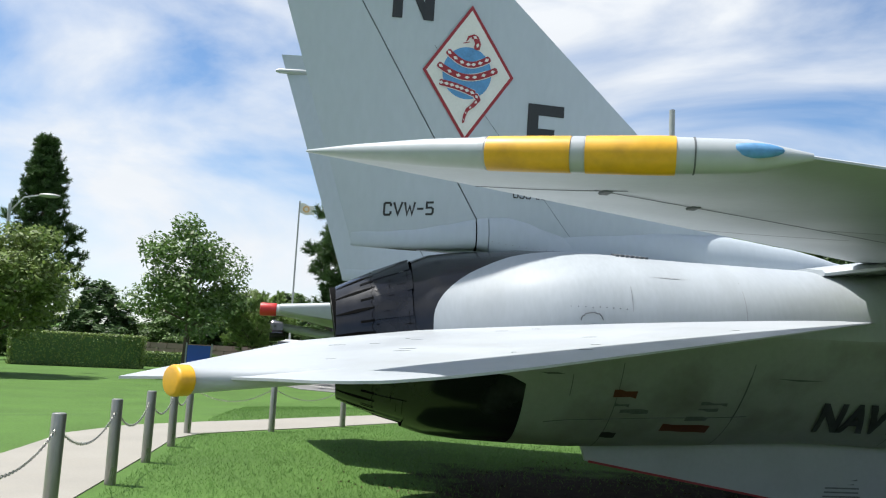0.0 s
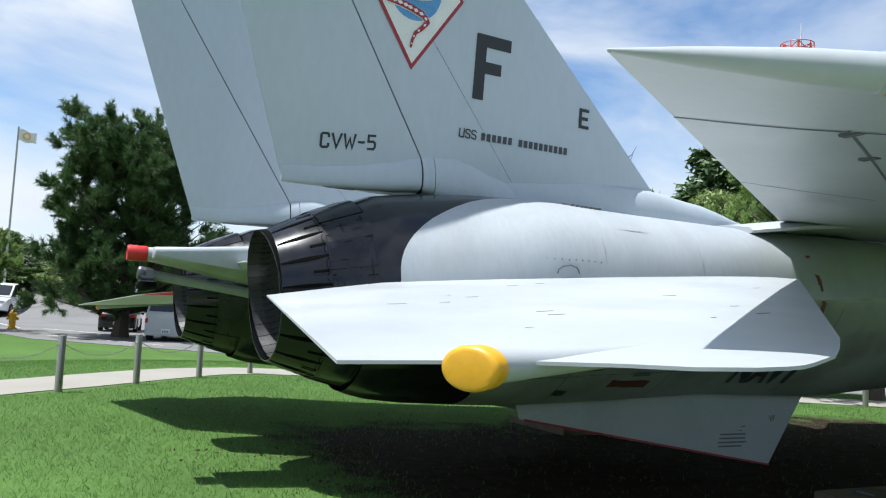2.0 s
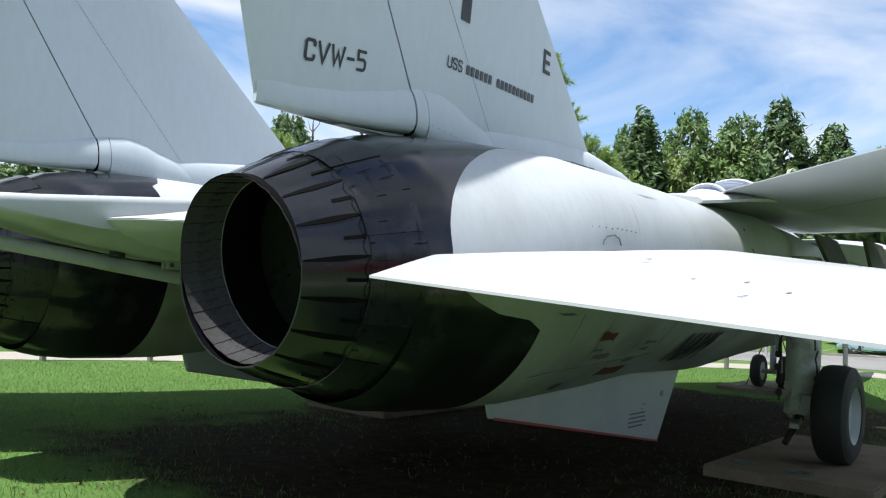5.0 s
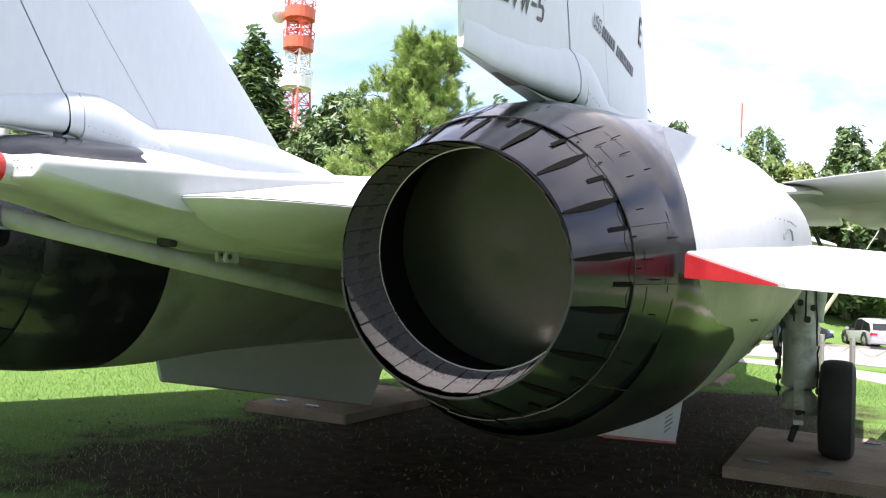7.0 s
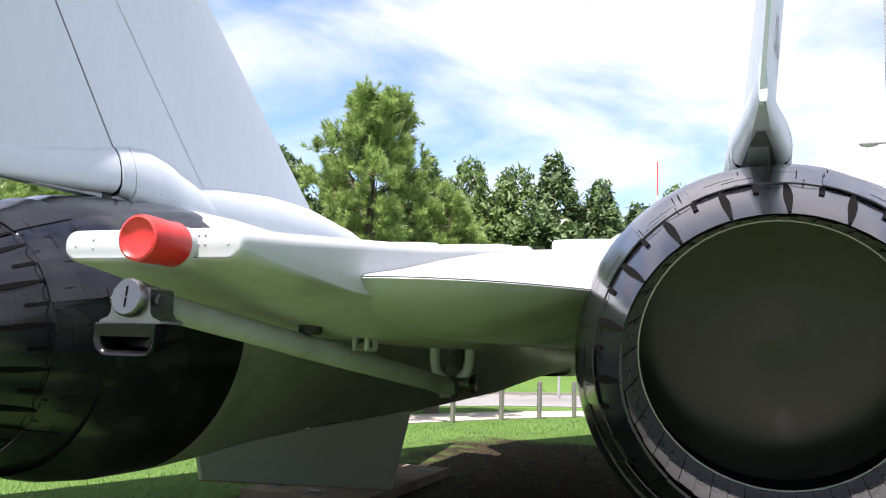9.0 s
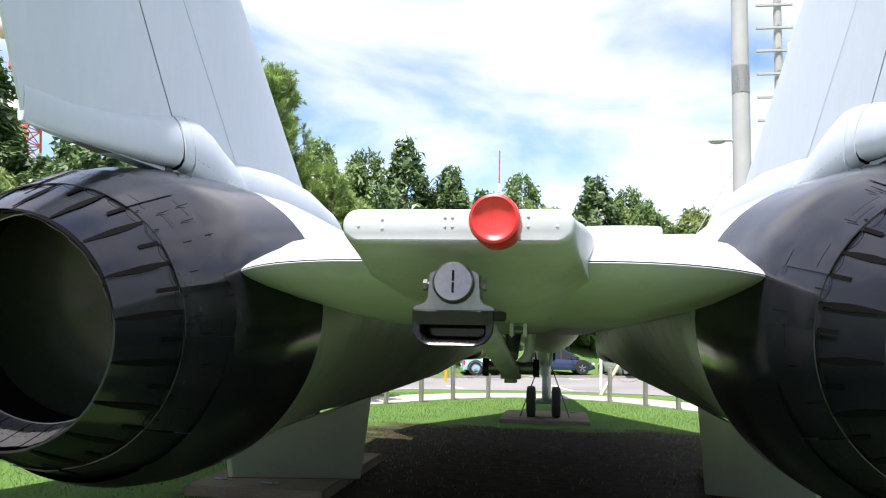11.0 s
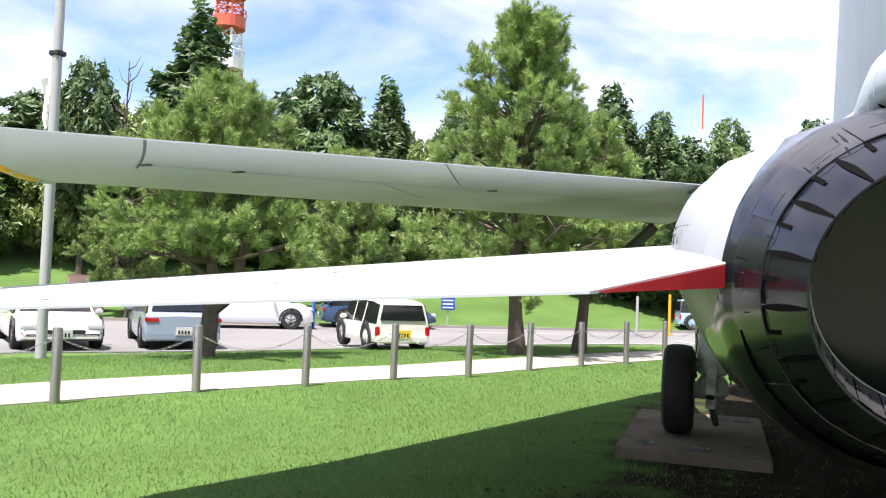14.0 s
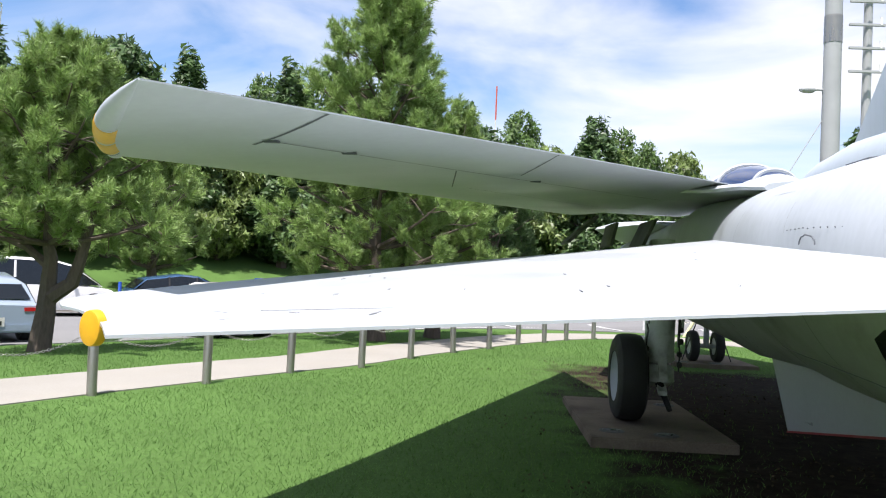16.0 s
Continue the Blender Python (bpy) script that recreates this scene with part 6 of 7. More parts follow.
def pine(name, label, seed, height, width, base, tufts, length, mat, loc=(0, 0, 0), radius=0.17, lean=0.0, fork=False, group="", cone=0.75, layers=9, needles=80, thin=0.032):
    rng = np.random.default_rng(seed)
    tr = thing(name, label, "tree", loc, group=group)
    trunk = [Vector((lean * t * height + 0.05 * math.sin(4 * t + seed) * height * 0.3, 0.03 * math.cos(5 * t + seed) * height * 0.3, t * height * 0.95)) for t in [k / 8 for k in range(9)]]
    limbs = [(trunk, [radius * (1 - 0.88 * k / 8) * (1.3 if k == 0 else 1) for k in range(9)])]
    if fork:
        p = Vector((0.10, 0, 0.85))
        trunk[0], trunk[1], trunk[2] = Vector((-0.05, 0, -0.1)), Vector((0.03, 0.02, 0.62)), Vector((0.06, 0.03, 1.45))
        limbs = [(trunk, [radius * q for q in (1.25, 1.0, 0.68, 0.60, 0.52, 0.42, 0.32, 0.2, 0.1)])]
        stub = [p, p + Vector((0.30, 0.05, 0.22)), p + Vector((0.42, 0.05, 0.60)), p + Vector((0.50, 0.08, 1.10)), p + Vector((0.56, 0.10, 1.50))]
        limbs.append((stub, [radius * q for q in (0.85, 0.72, 0.58, 0.55, 0.50)]))
        q = Vector((0.05, 0.02, 1.30))
        limbs.append(([q, q + Vector((-0.35, 0.0, 0.28)), q + Vector((-0.75, 0.05, 0.42)), q + Vector((-1.5, 0.1, 0.5))], [radius * q for q in (0.5, 0.42, 0.34, 0.18)]))
    tips, dirs = [], []
    per_layer = 7
    twigs = max(4, int(tufts / (layers * per_layer * 9)))
    for k in range(layers):
        t = lerp(base, 0.98, k / (layers - 1))
        i = min(int(t * 8), 7)
        p0 = trunk[i].lerp(trunk[i + 1], t * 8 - i)
        reach = width / 2 * (1 - cone * (t - base) / (1 - base)) * (0.75 if k == 0 else 1)
        for j in range(per_layer):
            a = 2 * math.pi * j / per_layer + k * 0.7 + rng.uniform(-0.3, 0.3)
            ln = reach * rng.uniform(0.62, 1.10)
            rise = lerp(0.10, 1.0, (t - base) / (1 - base)) + rng.uniform(-0.12, 0.12)
            d = Vector((math.cos(a), math.sin(a), rise))
            pts = [p0 + d * ln * q + Vector((0, 0, 0.16 * ln * q * q)) for q in (0, 0.35, 0.7, 1.0)]
            r0 = radius * (1 - t) * 0.38 + 0.012
            limbs.append((pts, [r0, r0 * 0.7, r0 * 0.45, r0 * 0.2]))
            # twigs along the limb, each ending in a whorl of needled shoots
            for q in range(twigs):
                u = 1.0 if q == 0 else rng.uniform(0.30, 0.98)
                foot = np.array(pts[0].lerp(pts[-1], u))
                off = rng.normal(0, 1, 3) * np.array([1, 1, 0.35])
                off *= 0.0 if q == 0 else min(0.34 * ln, 1.1) * rng.uniform(0.5, 1.1) / (np.linalg.norm(off) + 1e-6)
                head = foot + off
                if q:
                    limbs.append(([Vector(foot), Vector(foot + off * 0.55 + np.array([0, 0, 0.03])), Vector(head)], [0.012, 0.009, 0.006]))
                main = np.array([d.x, d.y, 0.55 + 0.5 * rise]) * 0.6 + off * 0.5 + np.array([0, 0, 0.45])
                main /= np.linalg.norm(main)
                for w in range(int(rng.integers(5, 8))):
                    tips.append(head + rng.normal(0, 0.05, 3))
                    dirs.append(main + rng.normal(0, 0.08 if w == 0 else 0.50, 3))
    for w in range(7):
        tips.append(np.array(trunk[-1]) - np.array([0, 0, 0.25 + 0.12 * w]) + rng.normal(0, 0.06, 3))
        dirs.append(np.array([0, 0, 1.0]) + rng.normal(0, 0.05 + 0.07 * w, 3) * np.array([1, 1, 0]))
    trunk_part(limbs, tr, n=6)
    tips, dirs = np.array(tips), np.array(dirs)
    dirs /= np.linalg.norm(dirs, axis=1)[:, None]
    # long needles stand forward all round each shoot
    nb = needles
    n = len(tips)
    axis = dirs[:, None, :]
    along = rng.uniform(0, 1, (n, nb, 1)) ** 0.8
    shoot = length * rng.uniform(0.9, 1.7, (n, 1, 1))
    out = np.cross(axis, rng.normal(0, 1, (n, nb, 3)))
    out /= np.linalg.norm(out, axis=2)[:, :, None] + 1e-9
    nd = out * rng.uniform(0.5, 0.95, (n, nb, 1)) + axis * rng.uniform(0.45, 1.0, (n, nb, 1))
    nd /= np.linalg.norm(nd, axis=2)[:, :, None]
    root = tips[:, None, :] + axis * along * shoot
    ln = length * rng.uniform(0.55, 0.9, (n, nb, 1)) * (1 - 0.25 * along)
    side = np.cross(nd, rng.normal(0, 1, (n, nb, 3)))
    side /= np.linalg.norm(side, axis=2)[:, :, None] + 1e-9
    w = length * thin
    v = np.stack([root - side * w, root + side * w, root + nd * ln], 2).reshape(-1, 3)
    shared("crown", fast_mesh("crown", v, 3, mat), tr)
    return tr


def at(x, y, dz=0.0):
    return (x, y, gz(x, y) + dz)


pine("pine_tree", "tall bushy green pine with upright candles beside the car park", 3, 6.5, 4.5, 0.20, 4200, 0.22, M_NEEDLE, at(-5.95, 13.8), 0.17, group="pines", cone=0.80, layers=10)
pine("pine_tree", "green pine with a forked bare trunk beside the car park", 8, 4.6, 4.0, 0.38, 3600, 0.22, M_NEEDLE, at(-10.65, 10.3), 0.15, 0.03, True, group="pines", cone=0.88)
pine("pine_tree", "slim green pine behind the taller one", 12, 4.2, 3.0, 0.34, 2200, 0.22, M_NEEDLE, at(-4.9, 15.0), 0.15, 0.02, group="pines")
pine("pine_tree", "dark green pine with wide branches over parked cars", 17, 6.6, 7.6, 0.16, 6000, 0.42, M_NEEDLE2, at(-29.6, 2.7), 0.30, 0.0, group="pines", cone=0.35, thin=0.035)
pine("pine_tree", "pine on the grass bank", 21, 5.5, 4.5, 0.2, 2200, 0.32, M_NEEDLE, at(-15.5, 26.5), 0.22, group="pines", needles=60, thin=0.04)
pine("pine_tree", "pine on the grass bank", 25, 6.0, 5.0, 0.2, 2200, 0.32, M_NEEDLE2, at(-3.5, 35.0), 0.18, group="pines", needles=60, thin=0.04)
pine("garden_pine", "small round-topped trained pine on the lawn", 31, 2.6, 3.4, 0.62, 1700, 0.22, M_NEEDLE, at(-33.0, -3.0), 0.12, 0.0, cone=0.2, layers=5, thin=0.05)
pine("garden_pine", "small trained pine on the grass bank", 33, 2.6, 3.2, 0.45, 1500, 0.24, M_NEEDLE, at(-20.6, 20.3), 0.10, 0.05, cone=0.3, layers=5, thin=0.045)

broadleaf("broadleaf_tree", "green broadleaf tree with a slender trunk on the lawn", 41, 7.4, 5.4, 0.26, 11000, 0.11, M_LEAF, at(-30.5, -5.7), 0.14, 44, "lawn trees", 0.1, 0.05)
broadleaf("broadleaf_tree", "spreading green broadleaf tree behind a clipped hedge", 43, 5.9, 6.2, 0.24, 20000, 0.11, M_LEAF2, at(-27.0, -12.6), 0.15, 60, "lawn trees", 0.4)
pine("conifer_tree", "tall dark conifer far beyond the lawn", 47, 14.0, 6.0, 0.15, 1800, 0.42, M_NEEDLE2, at(-46.0, -17.6), 0.25, cone=0.95, layers=14, needles=60, thin=0.05)

# woods on the bank, and unseen trees added to starboard: a few kinds, repeated
def bush_tree(seed, height, width, mat, shape, label, leaves=12500, size=0.21, base=0.04):
    """A woodland tree of triangular leaves in uneven clumps."""
    rng = np.random.default_rng(seed)
    tr = thing("woodland_tree", label, "tree", (0, 0, -40), group="wood on the bank")
    limbs = limbs_of(rng, height, max(base, 0.2), 12, width * 0.40, 0.2)
    trunk_part(limbs, tr, n=6)
    # leaves fill an uneven crown: lobes bulge and hollows part them
    want, ct, nr = leaves, [], []
    ph = rng.uniform(0, 2 * math.pi, 8)
    while want > 0:
        m = want * 3
        u, a, q = rng.uniform(0, 1, m), rng.uniform(0, 2 * math.pi, m), rng.uniform(0.2, 1.0, m) ** 0.45
        full = np.minimum(1.0, (u / 0.25 + 0.02) ** 0.5) * (1 - u) ** (0.42 + 0.55 * max(shape, 0))
        lobe = (np.sin(3 * a + 9 * u + ph[0]) + np.sin(5 * a - 17 * u + ph[1]) + 0.8 * np.sin(2 * a + 31 * u + ph[2]) + 0.8 * np.sin(9 * a + 23 * u + ph[3]) + 0.6 * np.sin(13 * a - 45 * u + ph[4])) / 4.2
        ok = (rng.uniform(0, 1, m) < full * (0.55 + 0.75 * lobe)) & (q < 0.72 + 0.45 * lobe + 0.25 * rng.uniform(0, 1, m))
        u, a, q, full, lobe = u[ok], a[ok], q[ok], full[ok], lobe[ok]
        r = width * 0.5 * q * full * (1 + 0.30 * lobe) + 0.05 * width * np.abs(rng.normal(0, 1, len(u))) * 0.6
        ct.append(np.stack([np.cos(a) * r, np.sin(a) * r, height * (base + (0.99 - base) * u) + rng.normal(0, 0.012, len(u)) * height + 0.03 * height * lobe], 1)[:want])
        nr.append(np.stack([np.cos(a) * 0.6, np.sin(a) * 0.6, np.full(len(a), 0.7)], 1)[:want])
        want -= len(u)
    v = leaf_quads(np.concatenate(ct), np.concatenate(nr), size, rng).reshape(-1, 4, 3)
    v = np.stack([v[:, 0], v[:, 1] * 1.3 - v[:, 0] * 0.15 - v[:, 2] * 0.15, v[:, 2]], 1)
    shared("crown", fast_mesh("crown", v.reshape(-1, 3), 3, mat), tr)
    return tr, height, width


wood = [bush_tree(60, 9.0, 7.5, M_LEAF, 0.35, "green broadleaf tree in the wood on the bank"),
        bush_tree(61, 7.5, 8.0, M_LEAF2, 0.25, "pale green rounded tree in the wood on the bank"),
        bush_tree(62, 9.5, 5.5, M_LEAF3, 0.70, "dark green pointed tree standing above the wood"),
        bush_tree(63, 7.0, 7.5, M_LEAF2, 0.15, "pale green rounded tree in the wood on the bank"),
        bush_tree(64, 11.0, 4.5, M_LEAF3, 0.92, "slim dark conical tree standing above the wood"),
        bush_tree(65, 8.0, 5.5, M_LEAF3, -0.15, "dark airy-crowned tree standing above the wood", leaves=9500, base=0.35)]
rw = random.Random(77)
used = set()


def plant(kind, x, y, top, wide):
    """Sets a tree of one of the kinds on the bank, its top at a height, its crown so wide."""
    src, h0, w0 = wood[kind]
    z = gz(x, y) - 0.15
    m = pose(x, y, z, 0, 0, rw.uniform(0, 360)) @ Matrix.Diagonal((wide / w0, wide / w0, (top - z) / h0, 1))
    ob = copy_thing(src, m) if kind in used else src
    used.add(kind)
    ob.matrix_basis = m


# trees that stand out on the skyline: kind, place, height of the top, width
for k, x, y, top, wide in ((2, -7.2, 36.8, 11.0, 5.6), (2, -5.0, 36.8, 9.6, 5.6), (0, -2.1, 43.8, 10.5, 6.0), (2, 2.1, 43.4, 10.4, 6.2), (0, 4.8, 43.0, 8.9, 4.2), (4, -16.8, 32.6, 10.6, 4.8),
                           (5, -18.9, 30.2, 10.2, 5.6), (4, -29.7, 36.4, 16.2, 9.0), (5, -25.6, 23.6, 9.4, 3.4), (2, 12.5, 34.3, 8.6, 5.6), (4, -12.8, 34.3, 10.6, 5.0), (0, -9.5, 38.0, 10.6, 5.8), (0, -11.7, 37.2, 11.0, 5.6), (0, -14.6, 36.6, 10.4, 5.2)):
    plant(k, x, y, top, wide)
# negative bearings run on out of view: trees added to dim low sky light
for ring, (dist, step, lo, hi) in enumerate(((33.0, 5.0, -10, 62), (41.0, 4.6, -40, 96), (57.0, 6.0, -150, 125))):
    az, k = lo, ring * 5
    while az < hi:
        kind = ((3, 1, 0, 3, 1), (0, 1, 2, 3, 0, 5), (0, 2, 0, 4))[ring]
        kind = kind[k % len(kind)]
        a = radians(az + rw.uniform(-1.2, 1.2))
        d = dist + rw.uniform(-2.0, 2.0)
        rise = (9.7, 10.6, 9.4)[ring] + rw.uniform(-0.9, 0.7) - (0.9 if az < 9 else 0)
        if az > 56:
            rise = max(4.2, rise - (az - 56) * 0.28)
        if az < -10:
            rise -= 2.0
        while az > -45 and (math.cos(a) * d - 2) * 0.80 + (math.sin(a) * d + 1.5) * 0.60 < 35.5 and d < 60:
            d += 1.0
        x, y = -math.sin(a) * d - 1.5, math.cos(a) * d - 2
        plant(kind, x, y, 1.4 + d * math.tan(radians(rise)), (5.2, 5.6, 8.0)[ring] * rw.uniform(0.85, 1.2))
        az += step * rw.uniform(0.8, 1.2)
        k += 1

# a bare dead tree by the skyline
dt = thing("dead_tree", "thin bare grey tree above the wood", "tree", at(-23.4, 23.0))
rb = np.random.default_rng(5)
trunk_part([([Vector((0, 0, 0)), Vector((0.1, 0, 4.5)), Vector((0.15, 0, 8.6))], [0.09, 0.06, 0.015])] +
           [([Vector((0.12, 0, h)), Vector((0.12 + math.cos(q) * 0.45, math.sin(q) * 0.45, h + 0.25)), Vector((0.12 + math.cos(q) * 0.8, math.sin(q) * 0.8, h + 0.75))], [0.03, 0.018, 0.006])
            for h, q in zip(rb.uniform(5.5, 8.3, 12), rb.uniform(0, 6.28, 12))], dt, M_BARK, 5)


def hedge(name, label, x0, x1, y0, y1, h, rz, loc, n, size, mat, seed):
    rng = np.random.default_rng(seed)
    hd = thing(name, label, "hedge", loc, rz)
    bm = bmesh.new()
    box(bm, (0, 0, h / 2 - 0.04), (x1 - x0 - 0.14, y1 - y0 - 0.14, h - 0.1), None, 0.08)
    part("hedge_core", bm, M_LEAF3, hd)
    p = rng.uniform(0, 1, (n, 3))
    face = rng.integers(0, 5, n)
    nrm = np.zeros((n, 3))
    for f, (ax, v) in enumerate(((0, 0), (0, 1), (1, 0), (1, 1), (2, 1))):
        m = face == f
        p[m, ax] = v + rng.normal(0, 0.012, m.sum())
        nrm[m, ax] = 1 if v else -1
    c = np.stack([x0 + p[:, 0] * (x1 - x0), y0 + p[:, 1] * (y1 - y0), p[:, 2] * h], 1) + rng.normal(0, 0.02, (n, 3))
    shared("leaves", fast_mesh("leaves", leaf_quads(c, nrm, size, rng), 4, mat), hd)


hedge("clipped_hedge", "clipped green hedge beyond the lawn", -3.3, 3.3, -0.8, 0.8, 1.8, 105, at(-40.6, -13.0), 9000, 0.06, M_LEAF2, 5)
hedge("long_hedge", "long low green hedge by the far drive", -5.0, 5.0, -0.5, 0.5, 0.9, 84, at(-47.0, -11.5), 7000, 0.08, M_LEAF2, 6)


# ---- cars ----
def car(name, label, loc, rz, length, width, height, colour, kind="hatch", plate=None, group="parked cars"):
    """A parked car pointing along its own y axis; kind sets the outline."""
    c = thing(name, label, "car", loc, rz, group)
    paint = material(name + "_paint", colour, 0.22, vary=0.03, scale=2, fine=40, coat=0.6, rough_vary=0.04)
    L, W, H = length / 2, width / 2, height
    belt = H * 0.56
    # outline from the rear bumper to the nose: y, belt-line z, half width
    if kind == "sedan":
        low = [(-1, .30, .86), (-.985, .52, .92), (-.93, .60, .97), (-.6, .62, 1), (0, .60, 1), (.5, .585, .99), (.85, .50, .95), (.96, .40, .88), (1, .28, .80)]
        roof = [(-.62, .60), (-.34, .96), (-.05, 1.0), (.18, .95), (.55, .585)]
    elif kind == "van":
        low = [(-1, .25, .88), (-.985, .55, .94), (-.95, .56, .97), (-.6, .56, 1), (0, .56, 1), (.6, .54, .99), (.86, .48, .95), (.97, .38, .88), (1, .25, .80)]
        roof = [(-.975, .56), (-.90, .95), (-.5, 1.0), (.1, .98), (.34, .90), (.74, .53)]
    elif kind == "box":
        low = [(-1, .25, .90), (-.99, .55, .95), (-.96, .56, .98), (-.6, .56, 1), (0, .56, 1), (.6, .55, .99), (.9, .52, .96), (.98, .38, .90), (1, .22, .84)]
        roof = [(-.985, .56), (-.95, .95), (-.6, 1.0), (.2, 1.0), (.42, .95), (.62, .55)]
    else:
        low = [(-1, .28, .86), (-.985, .55, .93), (-.93, .60, .97), (-.6, .61, 1), (0, .58, 1), (.5, .56, .99), (.84, .48, .95), (.96, .38, .88), (1, .26, .80)]
        roof = [(-.93, .60), (-.72, .88), (-.2, 1.0), (.1, .97), (.62, .56)]
    rows = []
    for ty, tz, tw in low:
        y, z, w = ty * L, tz * H, tw * W
        zb = 0.20 if abs(ty) < 0.95 else 0.26
        rows.append([(-w * .96, y, zb), (-w, y, zb + 0.10), (-w * 1.0, y, lerp(zb, z, .6)), (-w * .97, y, z - 0.03), (-w * .90, y, z), (0, y, z + 0.015), (w * .90, y, z), (w * .97, y, z - 0.03), (w, y, lerp(zb, z, .6)), (w, y, zb + 0.10), (w * .96, y, zb)])
    part("body", grid_bm(rows, True, True), paint, c, "", True)
    rows = []
    r0, r1 = roof[0], roof[-1]
    for ty, tz in roof:
        f = (tz - .55) / .45
        w = W * lerp(.90, .74, max(f, 0))
        y, z = ty * L, tz * H
        rows.append([(-w * 1.02, y, z - 0.06 * f), (-w * .9, y, z), (0, y, z + 0.02 * f), (w * .9, y, z), (w * 1.02, y, z - 0.06 * f)])
    bm = grid_bm(rows)
    part("roof", bm, paint, c, "", True)
    # side glass, windscreen and rear glass as slightly sunk dark panes
    top = [(ty * L, tz * H) for ty, tz in roof]
    for sx in (-1, 1):
        pts_t = [(y, z - 0.05) for y, z in top[1:-1]]
        a, b = top[0], top[-1]
        poly = [(lerp(a[0], top[1][0], .12), belt)] + pts_t + [(lerp(b[0], top[-2][0], .12), belt)]
        def side_x(z):
            return sx * W * lerp(.955, .765, (z - belt) / (H - belt))
        bm = prism([(side_x(z), y, z) for y, z in poly], (-sx * 0.03, 0, 0))
        part("side_window", bm, M_GLASS, c)
        for q in (0.36, 0.66):
            y0 = lerp(poly[0][0], poly[-1][0], q)
            bm = prism([(side_x(belt) + sx * .004, y0 - .03, belt), (side_x(belt) + sx * .004, y0 + .03, belt), (side_x(H - .08) + sx * .004, y0 + .025, H - .08), (side_x(H - .08) + sx * .004, y0 - .025, H - .08)], (-sx * 0.02, 0, 0))
            part("door_pillar", bm, paint if kind != "hatch" else M_TRIM, c)
        bm = bmesh.new()
        box(bm, (sx * (W + 0.07), lerp(0.30, 0.42, .5) * L, belt + 0.06), (0.16, 0.09, 0.12), None, 0.03)
        part("wing_mirror", bm, paint, c, "", True)
    def pane(name, p, q, wl, wh, out):
        (y0, z0), (y1, z1) = p, q
        bm = prism([(-wl, y0, z0), (wl, y0, z0), (wh, y1, z1), (-wh, y1, z1)], (0, 0.015, 0.012 * 0))
        for v in bm.verts:
            v.co.y += out
            v.co.z += 0.012
        part(name, bm, M_GLASS, c)
    pane("rear_window", (lerp(top[0][0], top[1][0], .12), lerp(top[0][1], top[1][1], .12)), (lerp(top[0][0], top[1][0], .85), lerp(top[0][1], top[1][1], .85)), W * .80, W * .68, -0.03)
    pane("windscreen", (lerp(top[-1][0], top[-2][0], .10), lerp(top[-1][1], top[-2][1], .10)), (lerp(top[-1][0], top[-2][0], .88), lerp(top[-1][1], top[-2][1], .88)), W * .82, W * .70, 0.015)
    bm = grid_bm([[(-W * .88, top[0][0], top[0][1] - .05), (W * .88, top[0][0], top[0][1] - .05)], [(-W * .70, top[1][0], top[1][1] - .03), (W * .70, top[1][0], top[1][1] - .03)]])
    part("tailgate", bm, paint, c)
    tyre_r = 0.31 if height < 1.7 else 0.32
    for ty in (-.62, .64):
        for sx in (-1, 1):
            w = new("wheel")
            w.parent = c
            cx = sx * (W - 0.09)
            part("tyre", revolve([(-.10, .19), (-.10, .28), (-.07, tyre_r), (.07, tyre_r), (.10, .28), (.10, .19)], (cx, ty * L, tyre_r), "x", 24), M_TYRE, w, "", True)
            bm = revolve([(sx * .07, .20), (sx * .085, .18), (sx * .06, .15), (sx * .055, .001)], (cx, ty * L, tyre_r), "x", 20)
            part("rim", bm, M_TRIM, w)
            bm = bmesh.new()
            for k in range(5):
                m3 = Matrix.Rotation(2 * math.pi * k / 5, 3, "X")
                box(bm, Vector((cx + sx * .075, ty * L, tyre_r)) + m3 @ Vector((0, 0, .09)), (0.02, 0.045, 0.17), m3, 0.004)
            part("spokes", bm, M_STEEL, w)
            bm = revolve([(0.0, tyre_r + .055), (sx * .012, tyre_r + .05), (sx * .012, tyre_r + .005), (0, tyre_r)], (sx * (W - .004), ty * L, tyre_r), "x", 20, a0=-0.1, a1=math.pi + 0.1, closed=False)
            part("wheel_arch", bm, M_TRIM, c)
    for sx in (-1, 1):
        bm = bmesh.new()
        if kind in ("van", "box"):
            box(bm, (sx * W * .88, -L * .985, H * .42), (0.10, 0.07, 0.19), None, 0.015)
        else:
            box(bm, (sx * W * .78, -L * .975, H * .50), (0.30, 0.09, 0.13), None, 0.03)
        part("tail_light", bm, M_TAIL, c, "red tail light")
        bm = bmesh.new()
        box(bm, (sx * W * .70, L * .945, H * .40), (0.34, 0.16, 0.13), None, 0.04)
        part("headlight", bm, M_LAMP, c, "clear headlight", True)
    bm = bmesh.new()
    box(bm, (0, L * .985, H * .30), (W * 1.0, 0.06, 0.14), None, 0.02)
    part("grille", bm, M_TRIM, c)
    bm = bmesh.new()
    box(bm, (0, -L * 1.0, 0.31), (W * 1.86, 0.08, 0.17), None, 0.03)
    part("rear_bumper", bm, paint, c, "", True)
    for yy, mat in ((-L * 1.0 - 0.045, plate or M_PAINT), (L * 1.01, plate or M_PAINT)):
        bm = bmesh.new()
        box(bm, (0, yy, 0.42 if yy < 0 else 0.36), (0.33, 0.015, 0.165), None, 0.003)
        pl = part("number_plate", bm, mat, c)
        bm = bmesh.new()
